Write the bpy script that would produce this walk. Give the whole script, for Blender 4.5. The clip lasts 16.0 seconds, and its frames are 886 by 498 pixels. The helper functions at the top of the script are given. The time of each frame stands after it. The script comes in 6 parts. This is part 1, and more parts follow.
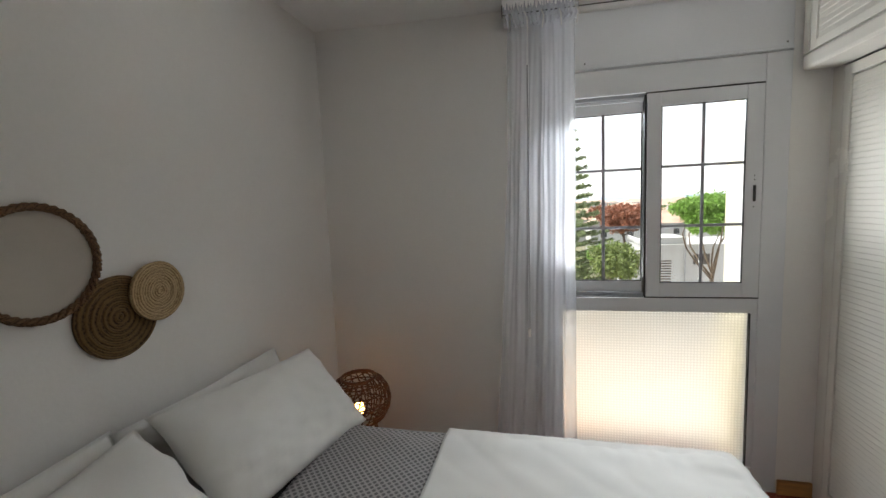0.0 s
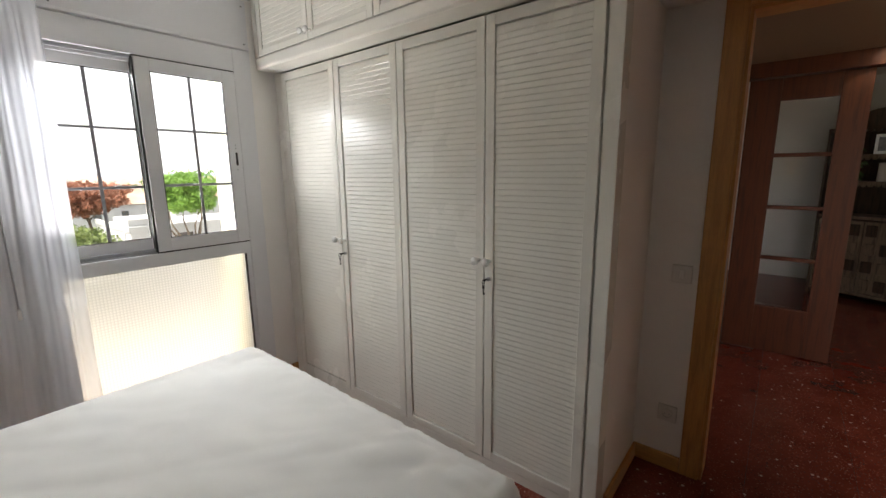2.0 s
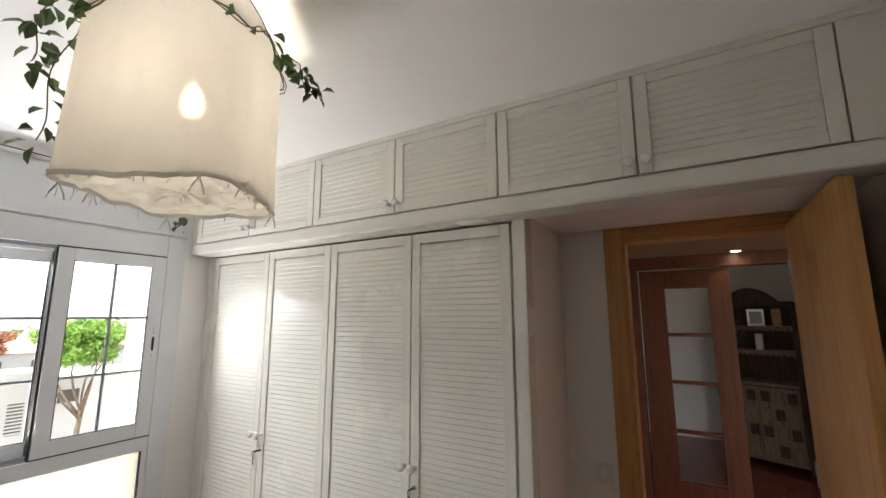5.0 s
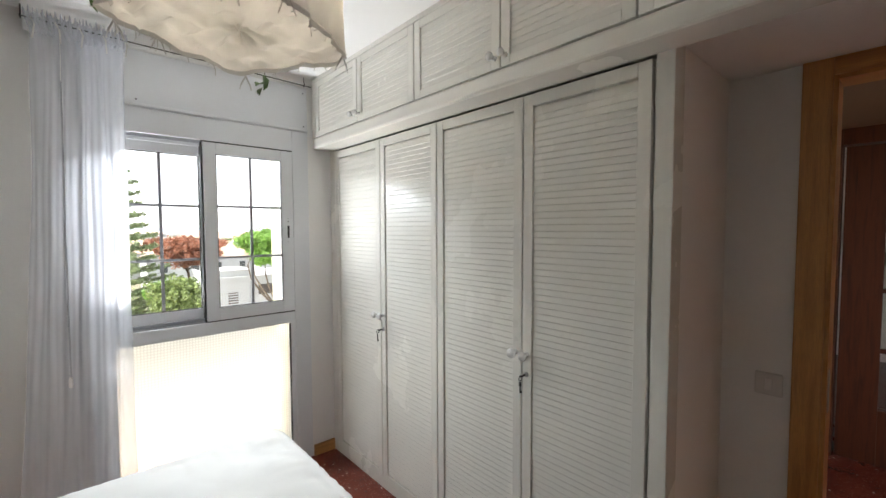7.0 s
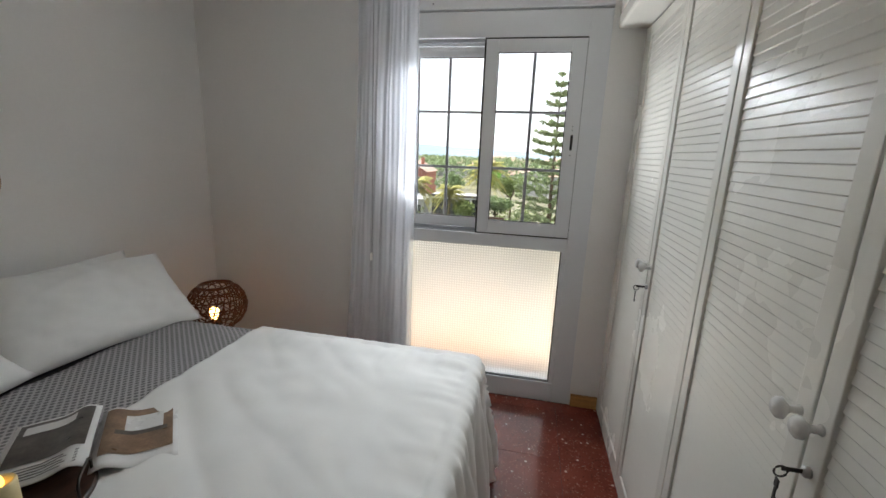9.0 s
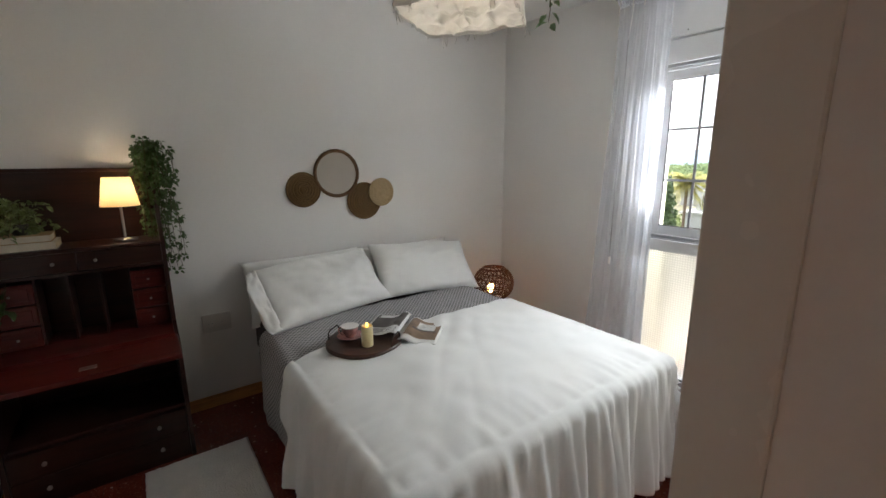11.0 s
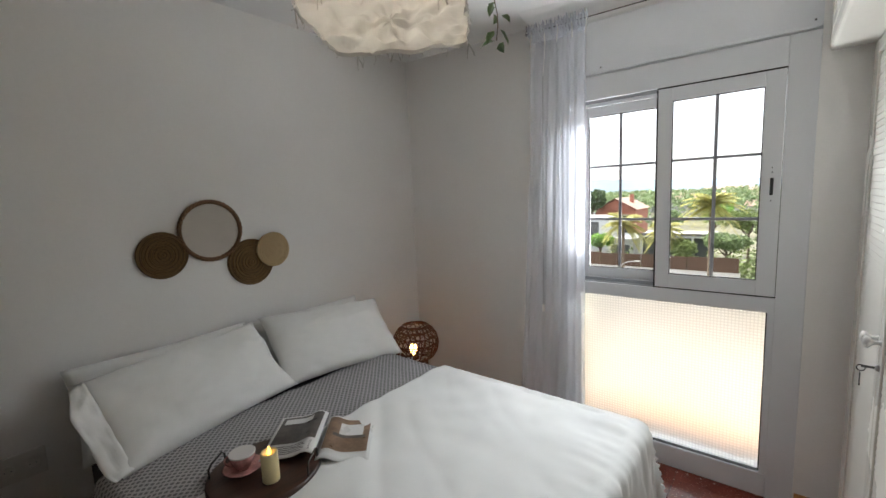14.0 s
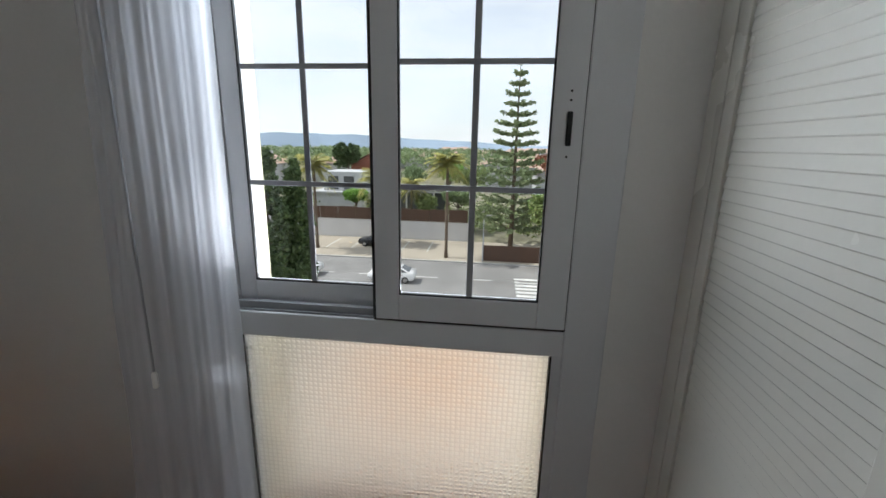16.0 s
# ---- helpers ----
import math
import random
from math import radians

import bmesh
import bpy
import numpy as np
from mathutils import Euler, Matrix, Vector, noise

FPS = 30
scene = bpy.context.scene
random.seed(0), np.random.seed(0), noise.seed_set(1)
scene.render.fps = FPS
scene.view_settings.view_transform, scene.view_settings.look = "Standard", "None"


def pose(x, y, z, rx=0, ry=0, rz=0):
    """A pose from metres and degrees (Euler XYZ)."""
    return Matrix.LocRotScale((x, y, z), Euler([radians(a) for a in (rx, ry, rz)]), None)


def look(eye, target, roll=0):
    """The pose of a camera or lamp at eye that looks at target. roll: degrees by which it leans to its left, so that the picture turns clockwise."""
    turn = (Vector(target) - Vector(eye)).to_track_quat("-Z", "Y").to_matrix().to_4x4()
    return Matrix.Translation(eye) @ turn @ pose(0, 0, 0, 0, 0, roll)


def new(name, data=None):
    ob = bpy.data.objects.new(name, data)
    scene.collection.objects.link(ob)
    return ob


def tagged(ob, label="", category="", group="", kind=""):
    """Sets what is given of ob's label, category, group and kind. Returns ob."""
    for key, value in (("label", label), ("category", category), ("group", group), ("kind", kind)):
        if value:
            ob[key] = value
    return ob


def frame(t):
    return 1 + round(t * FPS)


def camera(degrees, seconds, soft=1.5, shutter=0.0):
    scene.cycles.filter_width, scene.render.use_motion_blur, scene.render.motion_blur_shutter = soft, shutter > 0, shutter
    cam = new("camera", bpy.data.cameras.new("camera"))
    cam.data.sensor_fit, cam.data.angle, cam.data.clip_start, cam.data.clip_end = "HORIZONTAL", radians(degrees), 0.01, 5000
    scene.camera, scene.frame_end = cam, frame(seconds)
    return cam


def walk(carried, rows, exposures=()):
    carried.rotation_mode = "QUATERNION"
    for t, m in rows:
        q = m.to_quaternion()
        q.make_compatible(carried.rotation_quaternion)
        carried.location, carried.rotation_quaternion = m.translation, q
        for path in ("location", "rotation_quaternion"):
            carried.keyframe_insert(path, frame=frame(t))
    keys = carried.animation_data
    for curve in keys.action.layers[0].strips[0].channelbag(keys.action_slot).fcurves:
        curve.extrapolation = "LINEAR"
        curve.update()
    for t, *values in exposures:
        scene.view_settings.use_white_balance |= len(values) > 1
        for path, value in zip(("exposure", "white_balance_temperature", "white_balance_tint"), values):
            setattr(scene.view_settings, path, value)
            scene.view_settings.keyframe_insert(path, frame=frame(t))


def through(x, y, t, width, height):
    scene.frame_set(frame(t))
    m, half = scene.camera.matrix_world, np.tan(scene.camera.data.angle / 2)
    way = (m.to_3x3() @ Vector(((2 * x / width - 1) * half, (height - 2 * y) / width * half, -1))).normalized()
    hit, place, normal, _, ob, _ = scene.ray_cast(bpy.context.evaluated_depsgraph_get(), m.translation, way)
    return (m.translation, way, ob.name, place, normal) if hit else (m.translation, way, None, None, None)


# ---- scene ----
cam = camera(93.4, 16.0)
PATH = [
    (0, (0.391, 0.237, 1.523), (-0.067, 2.173, 1.315), -2.4),
    (0.5, (0.241, 0.198, 1.496), (0.554, 2.16, 1.27), -1.9),
    (1, (0.288, 0.059, 1.506), (1.327, 1.747, 1.244), -1.1),
    (1.5, (0.244, -0.054, 1.448), (1.641, 1.328, 1.074), -0.5),
    (2, (0.15, -0.104, 1.433), (1.672, 1.14, 1.065), -0.7),
    (2.5, (0.107, -0.129, 1.478), (1.68, 1.088, 1.267), -0.7),
    (3, (0.089, -0.143, 1.526), (1.688, 1.057, 1.504), -0.3),
    (3.5, (0.086, -0.158, 1.586), (1.71, 0.996, 1.763), 0.3),
    (3.7, (0.084, -0.165, 1.619), (1.716, 0.964, 1.867), 0.6),
    (5.8, (0.118, -0.188, 1.672), (1.839, 0.784, 1.979), -0.7),
    (6, (0.125, -0.176, 1.672), (1.812, 0.87, 1.919), -0.7),
    (6.5, (0.188, -0.131, 1.579), (1.735, 1.134, 1.645), -0.7),
    (7, (0.347, -0.112, 1.535), (1.677, 1.379, 1.438), -0.2),
    (7.5, (0.514, -0.042, 1.498), (1.568, 1.645, 1.288), 0.8),
    (8, (0.75, 0.146, 1.464), (1.419, 2.003, 1.14), 1.9),
    (8.5, (1.009, 0.245, 1.458), (1.146, 2.2, 1.06), 2.2),
    (9, (1.194, 0.186, 1.445), (0.81, 2.096, 0.995), 2.2),
    (9.5, (1.378, 0.095, 1.452), (0.514, 1.832, 0.964), 1.3),
    (10, (1.569, 0.072, 1.431), (0.336, 1.563, 0.923), 0.2),
    (10.2, (1.635, 0.052, 1.426), (0.296, 1.448, 0.921), 0.2),
    (12.3, (2.004, -0.229, 1.605), (0.29, 0.764, 1.332), -1.4),
    (12.5, (2.005, -0.234, 1.593), (0.296, 0.78, 1.362), -1.5),
    (13, (1.871, -0.155, 1.578), (0.231, 0.966, 1.345), -2.0),
    (13.5, (1.663, -0.031, 1.525), (0.159, 1.269, 1.305), -2.2),
    (14, (1.421, 0.116, 1.541), (0.17, 1.656, 1.289), -2.5),
    (14.5, (1.293, 0.341, 1.532), (0.354, 2.078, 1.213), -2.2),
    (15, (1.248, 0.683, 1.508), (0.68, 2.558, 1.107), -0.8),
    (15.5, (1.192, 1.092, 1.489), (0.936, 3.019, 1.015), 1.0),
    (16, (1.214, 1.489, 1.476), (0.992, 3.418, 0.995), 1.1),
]
EXPOSURES = [(0, 0.65, 6800, 10), (1.5, 0.95, 6900, 11), (2.5, 1.05, 7300, 13), (3.5, 1.27, 7400, 13), (6.0, 1.5, 6600, 10), (7.5, 1.15, 6700, 10), (9.0, 0.8, 6600, 10), (10.2, 0.92, 6650, 10), (12.5, 1.97, 6500, 10), (13.0, 1.65, 6500, 10), (13.5, 1.25, 6550, 10), (14.0, 1.05, 6600, 10), (14.5, 0.75, 6600, 10), (15.0, 0.55, 6600, 10), (15.5, 0.25, 6600, 11), (16.0, -0.15, 6300, 9)]
walk(cam, [(t, look(eye, target, roll)) for t, eye, target, roll in PATH], EXPOSURES)

# ---------------------------------------------------------------- light
world = bpy.data.worlds.new("daylight")
scene.world = world
world.use_nodes = True
wn = world.node_tree.nodes
sky = wn.new("ShaderNodeTexSky")
sky.sky_type = "NISHITA"
sky.sun_disc = False
sky.sun_elevation = radians(56)
sky.sun_rotation = radians(271)
wn["Background"].inputs[1].default_value = 0.15
sky.dust_density = 1.0
cloud = wn.new("ShaderNodeTexNoise")
cloud.inputs["Scale"].default_value, cloud.inputs["Detail"].default_value = 2.6, 6.0
gen = wn.new("ShaderNodeTexCoord")
stretch = wn.new("ShaderNodeMapping")
stretch.inputs["Scale"].default_value = (1.0, 1.0, 4.0)
veil = wn.new("ShaderNodeMapRange")
veil.inputs["From Min"].default_value, veil.inputs["From Max"].default_value = 0.3, 0.7
veil.inputs["To Min"].default_value, veil.inputs["To Max"].default_value = 0.62, 0.92
thin = wn.new("ShaderNodeMixRGB")
thin.inputs[2].default_value = (8.6, 8.9, 9.2, 1)
wl = world.node_tree.links
wl.new(gen.outputs["Generated"], stretch.inputs[0])
wl.new(stretch.outputs[0], cloud.inputs["Vector"])
wl.new(cloud.outputs[0], veil.inputs["Value"])
wl.new(veil.outputs[0], thin.inputs[0])
wl.new(sky.outputs[0], thin.inputs[1])
wl.new(thin.outputs[0], wn["Background"].inputs[0])

sun = new("sun", bpy.data.lights.new("sun", "SUN"))
sun.data.energy, sun.data.angle, sun.data.color = 4.8, radians(0.6), (1.0, 0.95, 0.87)
sun.matrix_world = look((-31, 0.6, 46), (0, 0, 0))


def point_lamp(name, place, watts, colour, radius):
    lamp = new(name, bpy.data.lights.new(name, "POINT"))
    lamp.data.energy, lamp.data.color, lamp.data.shadow_soft_size = watts, colour, radius
    lamp.location = place
    return lamp


WARM = (1.0, 0.80, 0.56)
point_lamp("ceiling_bulb_light", (0.647, 0.900, 2.25), 9.0, (1.0, 0.92, 0.82), 0.035)
point_lamp("wicker_bulb_light", (-0.55, 2.162, 0.49), 2.6, (1.0, 0.55, 0.25), 0.02)
point_lamp("desk_bulb_light", (-0.775, -0.135, 1.365), 0.7, WARM, 0.03)
for sx, sy in ((2.98, -0.567), (4.0, -0.527)):
    spot = new("hall_spot_light", bpy.data.lights.new("hall_spot_light", "SPOT"))
    spot.data.energy, spot.data.color, spot.data.spot_size, spot.data.shadow_soft_size = 1.0, WARM, radians(110), 0.03
    spot.location = (sx, sy, 2.15)
# lamps added in the window's opening to boost daylight: sky from under the lintel, sunlit ground from above the sill
for place, target, size, watts, tint in (
        ((0.94, 2.80, 2.12), (0.6, 0.2, 1.2), (0.86, 0.24), 21.0, (0.84, 0.92, 1.0)),
        ((0.94, 2.70, 0.985), (0.75, 1.65, 2.1), (0.86, 0.11), 15.0, (0.92, 0.96, 1.0))):
    area = new("daylight_fill_lamp", bpy.data.lights.new("daylight_fill_lamp", "AREA"))
    area.data.shape, area.data.size, area.data.size_y, area.data.energy = "RECTANGLE", size[0], size[1], watts
    area.data.color, area.data.spread = tint, radians(150)
    area.matrix_world = look(place, target)

# ---------------------------------------------------------------- materials


def nodes_of(name):
    m = bpy.data.materials.new(name)
    m.use_nodes = True
    return m, m.node_tree.nodes, m.node_tree.links, m.node_tree.nodes["Principled BSDF"]


def noise_node(n, l, scale, detail=4.0, space="pos", stretch=(1, 1, 1)):
    tex = n.new("ShaderNodeTexNoise")
    tex.inputs["Scale"].default_value = scale
    tex.inputs["Detail"].default_value = detail
    mapping = n.new("ShaderNodeMapping")
    mapping.inputs["Scale"].default_value = stretch
    if space == "pos":
        src = n.new("ShaderNodeNewGeometry").outputs["Position"]
    else:
        src = n.new("ShaderNodeTexCoord").outputs[space]
    l.new(src, mapping.inputs[0])
    l.new(mapping.outputs[0], tex.inputs["Vector"])
    return tex


def ramp(n, l, fac, stops):
    r = n.new("ShaderNodeValToRGB")
    r.color_ramp.elements[0].position, r.color_ramp.elements[0].color = stops[0][0], (*stops[0][1], 1)
    r.color_ramp.elements[1].position, r.color_ramp.elements[1].color = stops[-1][0], (*stops[-1][1], 1)
    for p, c in stops[1:-1]:
        e = r.color_ramp.elements.new(p)
        e.color = (*c, 1)
    l.new(fac, r.inputs[0])
    return r


def bump(n, l, height, strength, distance=0.002):
    b = n.new("ShaderNodeBump")
    b.inputs["Strength"].default_value, b.inputs["Distance"].default_value = strength, distance
    l.new(height, b.inputs["Height"])
    return b


def surface(name, colour, rough=0.6, metal=0.0, var=0.08, scale=3.0, fine=120.0, relief=0.25, depth=0.002, stretch=(1, 1, 1), space="pos", sheen=0.0):
    """A plain material with broad stains, fine grain and slight relief."""
    m, n, l, p = nodes_of(name)
    big = noise_node(n, l, scale, 5.0, space, stretch)
    small = noise_node(n, l, fine, 3.0, space, stretch)
    c = np.array(colour)
    r = ramp(n, l, big.outputs[0], [(0.3, tuple(c * (1 - var))), (0.7, tuple(np.minimum(c * (1 + var), 1)))])
    mix = n.new("ShaderNodeMixRGB")
    mix.blend_type = "MULTIPLY"
    mix.inputs[0].default_value = min(1.0, var * 2)
    grain = ramp(n, l, small.outputs[0], [(0.35, (0.75, 0.75, 0.75)), (0.65, (1, 1, 1))])
    l.new(r.outputs[0], mix.inputs[1])
    l.new(grain.outputs[0], mix.inputs[2])
    l.new(mix.outputs[0], p.inputs["Base Color"])
    rr = n.new("ShaderNodeMapRange")
    rr.inputs["To Min"].default_value, rr.inputs["To Max"].default_value = max(rough - 0.08, 0.02), min(rough + 0.08, 1)
    l.new(big.outputs[0], rr.inputs["Value"])
    l.new(rr.outputs[0], p.inputs["Roughness"])
    p.inputs["Metallic"].default_value = metal
    if sheen:
        p.inputs["Sheen Weight"].default_value = sheen
    if relief:
        l.new(bump(n, l, small.outputs[0], relief, depth).outputs[0], p.inputs["Normal"])
    return m


def wood(name, dark, light, rough=0.4, along=(1, 1, 12), scale=6.0):
    m, n, l, p = nodes_of(name)
    stretch = tuple(1.0 / a * 6 for a in along)
    tex = noise_node(n, l, scale, 6.0, "pos", stretch)
    tex.inputs["Distortion"].default_value = 0.6
    fine = noise_node(n, l, scale * 9, 4.0, "pos", stretch)
    r = ramp(n, l, tex.outputs[0], [(0.3, dark), (0.55, light), (0.72, tuple(np.array(light) * 0.85))])
    mix = n.new("ShaderNodeMixRGB")
    mix.blend_type, mix.inputs[0].default_value = "MULTIPLY", 0.35
    g = ramp(n, l, fine.outputs[0], [(0.35, (0.6, 0.6, 0.6)), (0.6, (1, 1, 1))])
    l.new(r.outputs[0], mix.inputs[1])
    l.new(g.outputs[0], mix.inputs[2])
    l.new(mix.outputs[0], p.inputs["Base Color"])
    p.inputs["Roughness"].default_value = rough
    l.new(bump(n, l, fine.outputs[0], 0.2, 0.001).outputs[0], p.inputs["Normal"])
    return m


def emitter(name, colour, strength):
    m, n, l, p = nodes_of(name)
    p.inputs["Base Color"].default_value = (*colour, 1)
    p.inputs["Emission Color"].default_value = (*colour, 1)
    p.inputs["Emission Strength"].default_value = strength
    return m


def sheer(name, colour, clear, through=0.62, weave=700.0):
    """Thin cloth that lets light and some view through."""
    m, n, l, p = nodes_of(name)
    out = n["Material Output"]
    diff, trans, clr = n.new("ShaderNodeBsdfDiffuse"), n.new("ShaderNodeBsdfTranslucent"), n.new("ShaderNodeBsdfTransparent")
    diff.inputs[0].default_value = trans.inputs[0].default_value = (*colour, 1)
    a, b = n.new("ShaderNodeMixShader"), n.new("ShaderNodeMixShader")
    a.inputs[0].default_value = through
    l.new(diff.outputs[0], a.inputs[1])
    l.new(trans.outputs[0], a.inputs[2])
    tex = noise_node(n, l, 9.0, 3.0, "pos", (1, 1, 0.15))
    rr = n.new("ShaderNodeMapRange")
    rr.inputs["To Min"].default_value, rr.inputs["To Max"].default_value = clear * 0.6, min(1, clear * 1.4)
    l.new(tex.outputs[0], rr.inputs["Value"])
    l.new(rr.outputs[0], b.inputs[0])
    l.new(a.outputs[0], b.inputs[1])
    l.new(clr.outputs[0], b.inputs[2])
    l.new(b.outputs[0], out.inputs[0])
    fine = noise_node(n, l, weave, 2.0)
    bn = bump(n, l, fine.outputs[0], 0.3, 0.001)
    l.new(bn.outputs[0], diff.inputs["Normal"])
    n.remove(p)
    return m


def clear_glass(name, tint=(0.97, 0.98, 0.98)):
    m, n, l, p = nodes_of(name)
    out = n["Material Output"]
    t, g, f, mx = n.new("ShaderNodeBsdfTransparent"), n.new("ShaderNodeBsdfGlossy"), n.new("ShaderNodeFresnel"), n.new("ShaderNodeMixShader")
    t.inputs[0].default_value = (*tint, 1)
    g.inputs["Roughness"].default_value = 0.01
    f.inputs[0].default_value = 1.35
    l.new(f.outputs[0], mx.inputs[0])
    l.new(t.outputs[0], mx.inputs[1])
    l.new(g.outputs[0], mx.inputs[2])
    l.new(mx.outputs[0], out.inputs[0])
    n.remove(p)
    return m


def frosted_glass(name):
    """Obscure glass with a small square relief."""
    m, n, l, p = nodes_of(name)
    p.inputs["Base Color"].default_value = (0.97, 0.98, 0.97, 1)
    p.inputs["Transmission Weight"].default_value = 1.0
    p.inputs["Roughness"].default_value = 0.42
    p.inputs["IOR"].default_value = 1.4
    geo = n.new("ShaderNodeNewGeometry")
    heights = []
    for axis in ("X", "Z"):
        w = n.new("ShaderNodeTexWave")
        w.bands_direction = axis
        w.inputs["Scale"].default_value = 21.0
        l.new(geo.outputs["Position"], w.inputs["Vector"])
        heights.append(w.outputs["Fac"])
    mul = n.new("ShaderNodeMath")
    mul.operation = "MULTIPLY"
    l.new(heights[0], mul.inputs[0])
    l.new(heights[1], mul.inputs[1])
    l.new(bump(n, l, mul.outputs[0], 0.6, 0.003).outputs[0], p.inputs["Normal"])
    line = ramp(n, l, mul.outputs[0], [(0.0, (0.68, 0.68, 0.67)), (0.25, (0.92, 0.92, 0.90))])
    l.new(line.outputs[0], p.inputs["Base Color"])
    return m


def terrazzo(name):
    m, n, l, p = nodes_of(name)
    geo = n.new("ShaderNodeNewGeometry")
    info = n.new("ShaderNodeObjectInfo")
    layers = None
    base = noise_node(n, l, 5.0, 5.0)
    r0 = ramp(n, l, base.outputs[0], [(0.3, (0.115, 0.022, 0.014)), (0.7, (0.19, 0.042, 0.026))])
    col = r0.outputs[0]
    for scale, keep, chip in ((60, 0.17, (0.25, 0.075, 0.05)), (95, 0.10, (0.055, 0.014, 0.010)), (40, 0.025, (0.50, 0.33, 0.27)), (120, 0.04, (0.36, 0.20, 0.15))):
        v = n.new("ShaderNodeTexVoronoi")
        v.inputs["Scale"].default_value = scale * 1.6
        l.new(geo.outputs["Position"], v.inputs["Vector"])
        sep = n.new("ShaderNodeSeparateColor")
        l.new(v.outputs["Color"], sep.inputs[0])
        pick = n.new("ShaderNodeMath")
        pick.operation, pick.inputs[1].default_value = "LESS_THAN", keep
        l.new(sep.outputs[0], pick.inputs[0])
        near = n.new("ShaderNodeMath")
        near.operation, near.inputs[1].default_value = "LESS_THAN", 0.42
        l.new(v.outputs["Distance"], near.inputs[0])
        both = n.new("ShaderNodeMath")
        both.operation = "MULTIPLY"
        l.new(pick.outputs[0], both.inputs[0])
        l.new(near.outputs[0], both.inputs[1])
        mx = n.new("ShaderNodeMixRGB")
        mx.inputs[2].default_value = (*chip, 1)
        l.new(both.outputs[0], mx.inputs[0])
        l.new(col, mx.inputs[1])
        col = mx.outputs[0]
    hsv = n.new("ShaderNodeHueSaturation")
    rr = n.new("ShaderNodeMapRange")
    rr.inputs["To Min"].default_value, rr.inputs["To Max"].default_value = 0.9, 1.1
    l.new(info.outputs["Random"], rr.inputs["Value"])
    l.new(rr.outputs[0], hsv.inputs["Value"])
    l.new(col, hsv.inputs["Color"])
    l.new(hsv.outputs[0], p.inputs["Base Color"])
    wear = noise_node(n, l, 2.2, 4.0)
    rg = n.new("ShaderNodeMapRange")
    rg.inputs["To Min"].default_value, rg.inputs["To Max"].default_value = 0.10, 0.24
    l.new(wear.outputs[0], rg.inputs["Value"])
    l.new(rg.outputs[0], p.inputs["Roughness"])
    return m


def patterned_weave(name):
    """Grey and white diamond weave laid by the cloth's own lengths."""
    m, n, l, p = nodes_of(name)
    uv = n.new("ShaderNodeTexCoord").outputs["UV"]
    facs = []
    for turn in (45, -45):
        mp = n.new("ShaderNodeMapping")
        mp.inputs["Rotation"].default_value = (0, 0, radians(turn))
        w = n.new("ShaderNodeTexWave")
        w.inputs["Scale"].default_value = 17.0
        l.new(uv, mp.inputs[0])
        l.new(mp.outputs[0], w.inputs["Vector"])
        facs.append(w.outputs["Fac"])
    a = n.new("ShaderNodeMath")
    a.operation = "MULTIPLY"
    l.new(facs[0], a.inputs[0])
    l.new(facs[1], a.inputs[1])
    fine = n.new("ShaderNodeTexNoise")
    fine.inputs["Scale"].default_value = 160.0
    l.new(uv, fine.inputs["Vector"])
    s = n.new("ShaderNodeMath")
    s.operation = "MULTIPLY_ADD"
    s.inputs[1].default_value = 0.35
    l.new(fine.outputs[0], s.inputs[0])
    l.new(a.outputs[0], s.inputs[2])
    r = ramp(n, l, s.outputs[0], [(0.14, (0.46, 0.44, 0.44)), (0.36, (0.31, 0.295, 0.30)), (0.70, (0.15, 0.145, 0.15))])
    l.new(r.outputs[0], p.inputs["Base Color"])
    p.inputs["Roughness"].default_value = 0.9
    l.new(bump(n, l, s.outputs[0], 0.5, 0.002).outputs[0], p.inputs["Normal"])
    return m


def woven(name, dark, light, rings=True, scale=42.0):
    """Coiled straw: rings from the thing's own middle, cut into stitches."""
    m, n, l, p = nodes_of(name)
    oc = n.new("ShaderNodeTexCoord").outputs["Object"]
    w = n.new("ShaderNodeTexWave")
    w.wave_type = "RINGS" if rings else "BANDS"
    w.rings_direction = "X"
    w.inputs["Scale"].default_value = scale
    w.inputs["Distortion"].default_value = 1.2
    w.inputs["Detail"].default_value = 2.0
    l.new(oc, w.inputs["Vector"])
    nz = n.new("ShaderNodeTexNoise")
    nz.inputs["Scale"].default_value = 150.0
    l.new(oc, nz.inputs["Vector"])
    mul = n.new("ShaderNodeMath")
    mul.operation = "MULTIPLY_ADD"
    mul.inputs[1].default_value = 0.55
    l.new(w.outputs["Fac"], mul.inputs[0])
    l.new(nz.outputs[0], mul.inputs[2])
    r = ramp(n, l, mul.outputs[0], [(0.35, dark), (0.85, light)])
    l.new(r.outputs[0], p.inputs["Base Color"])
    p.inputs["Roughness"].default_value = 0.8
    l.new(bump(n, l, mul.outputs[0], 0.9, 0.004).outputs[0], p.inputs["Normal"])
    return m


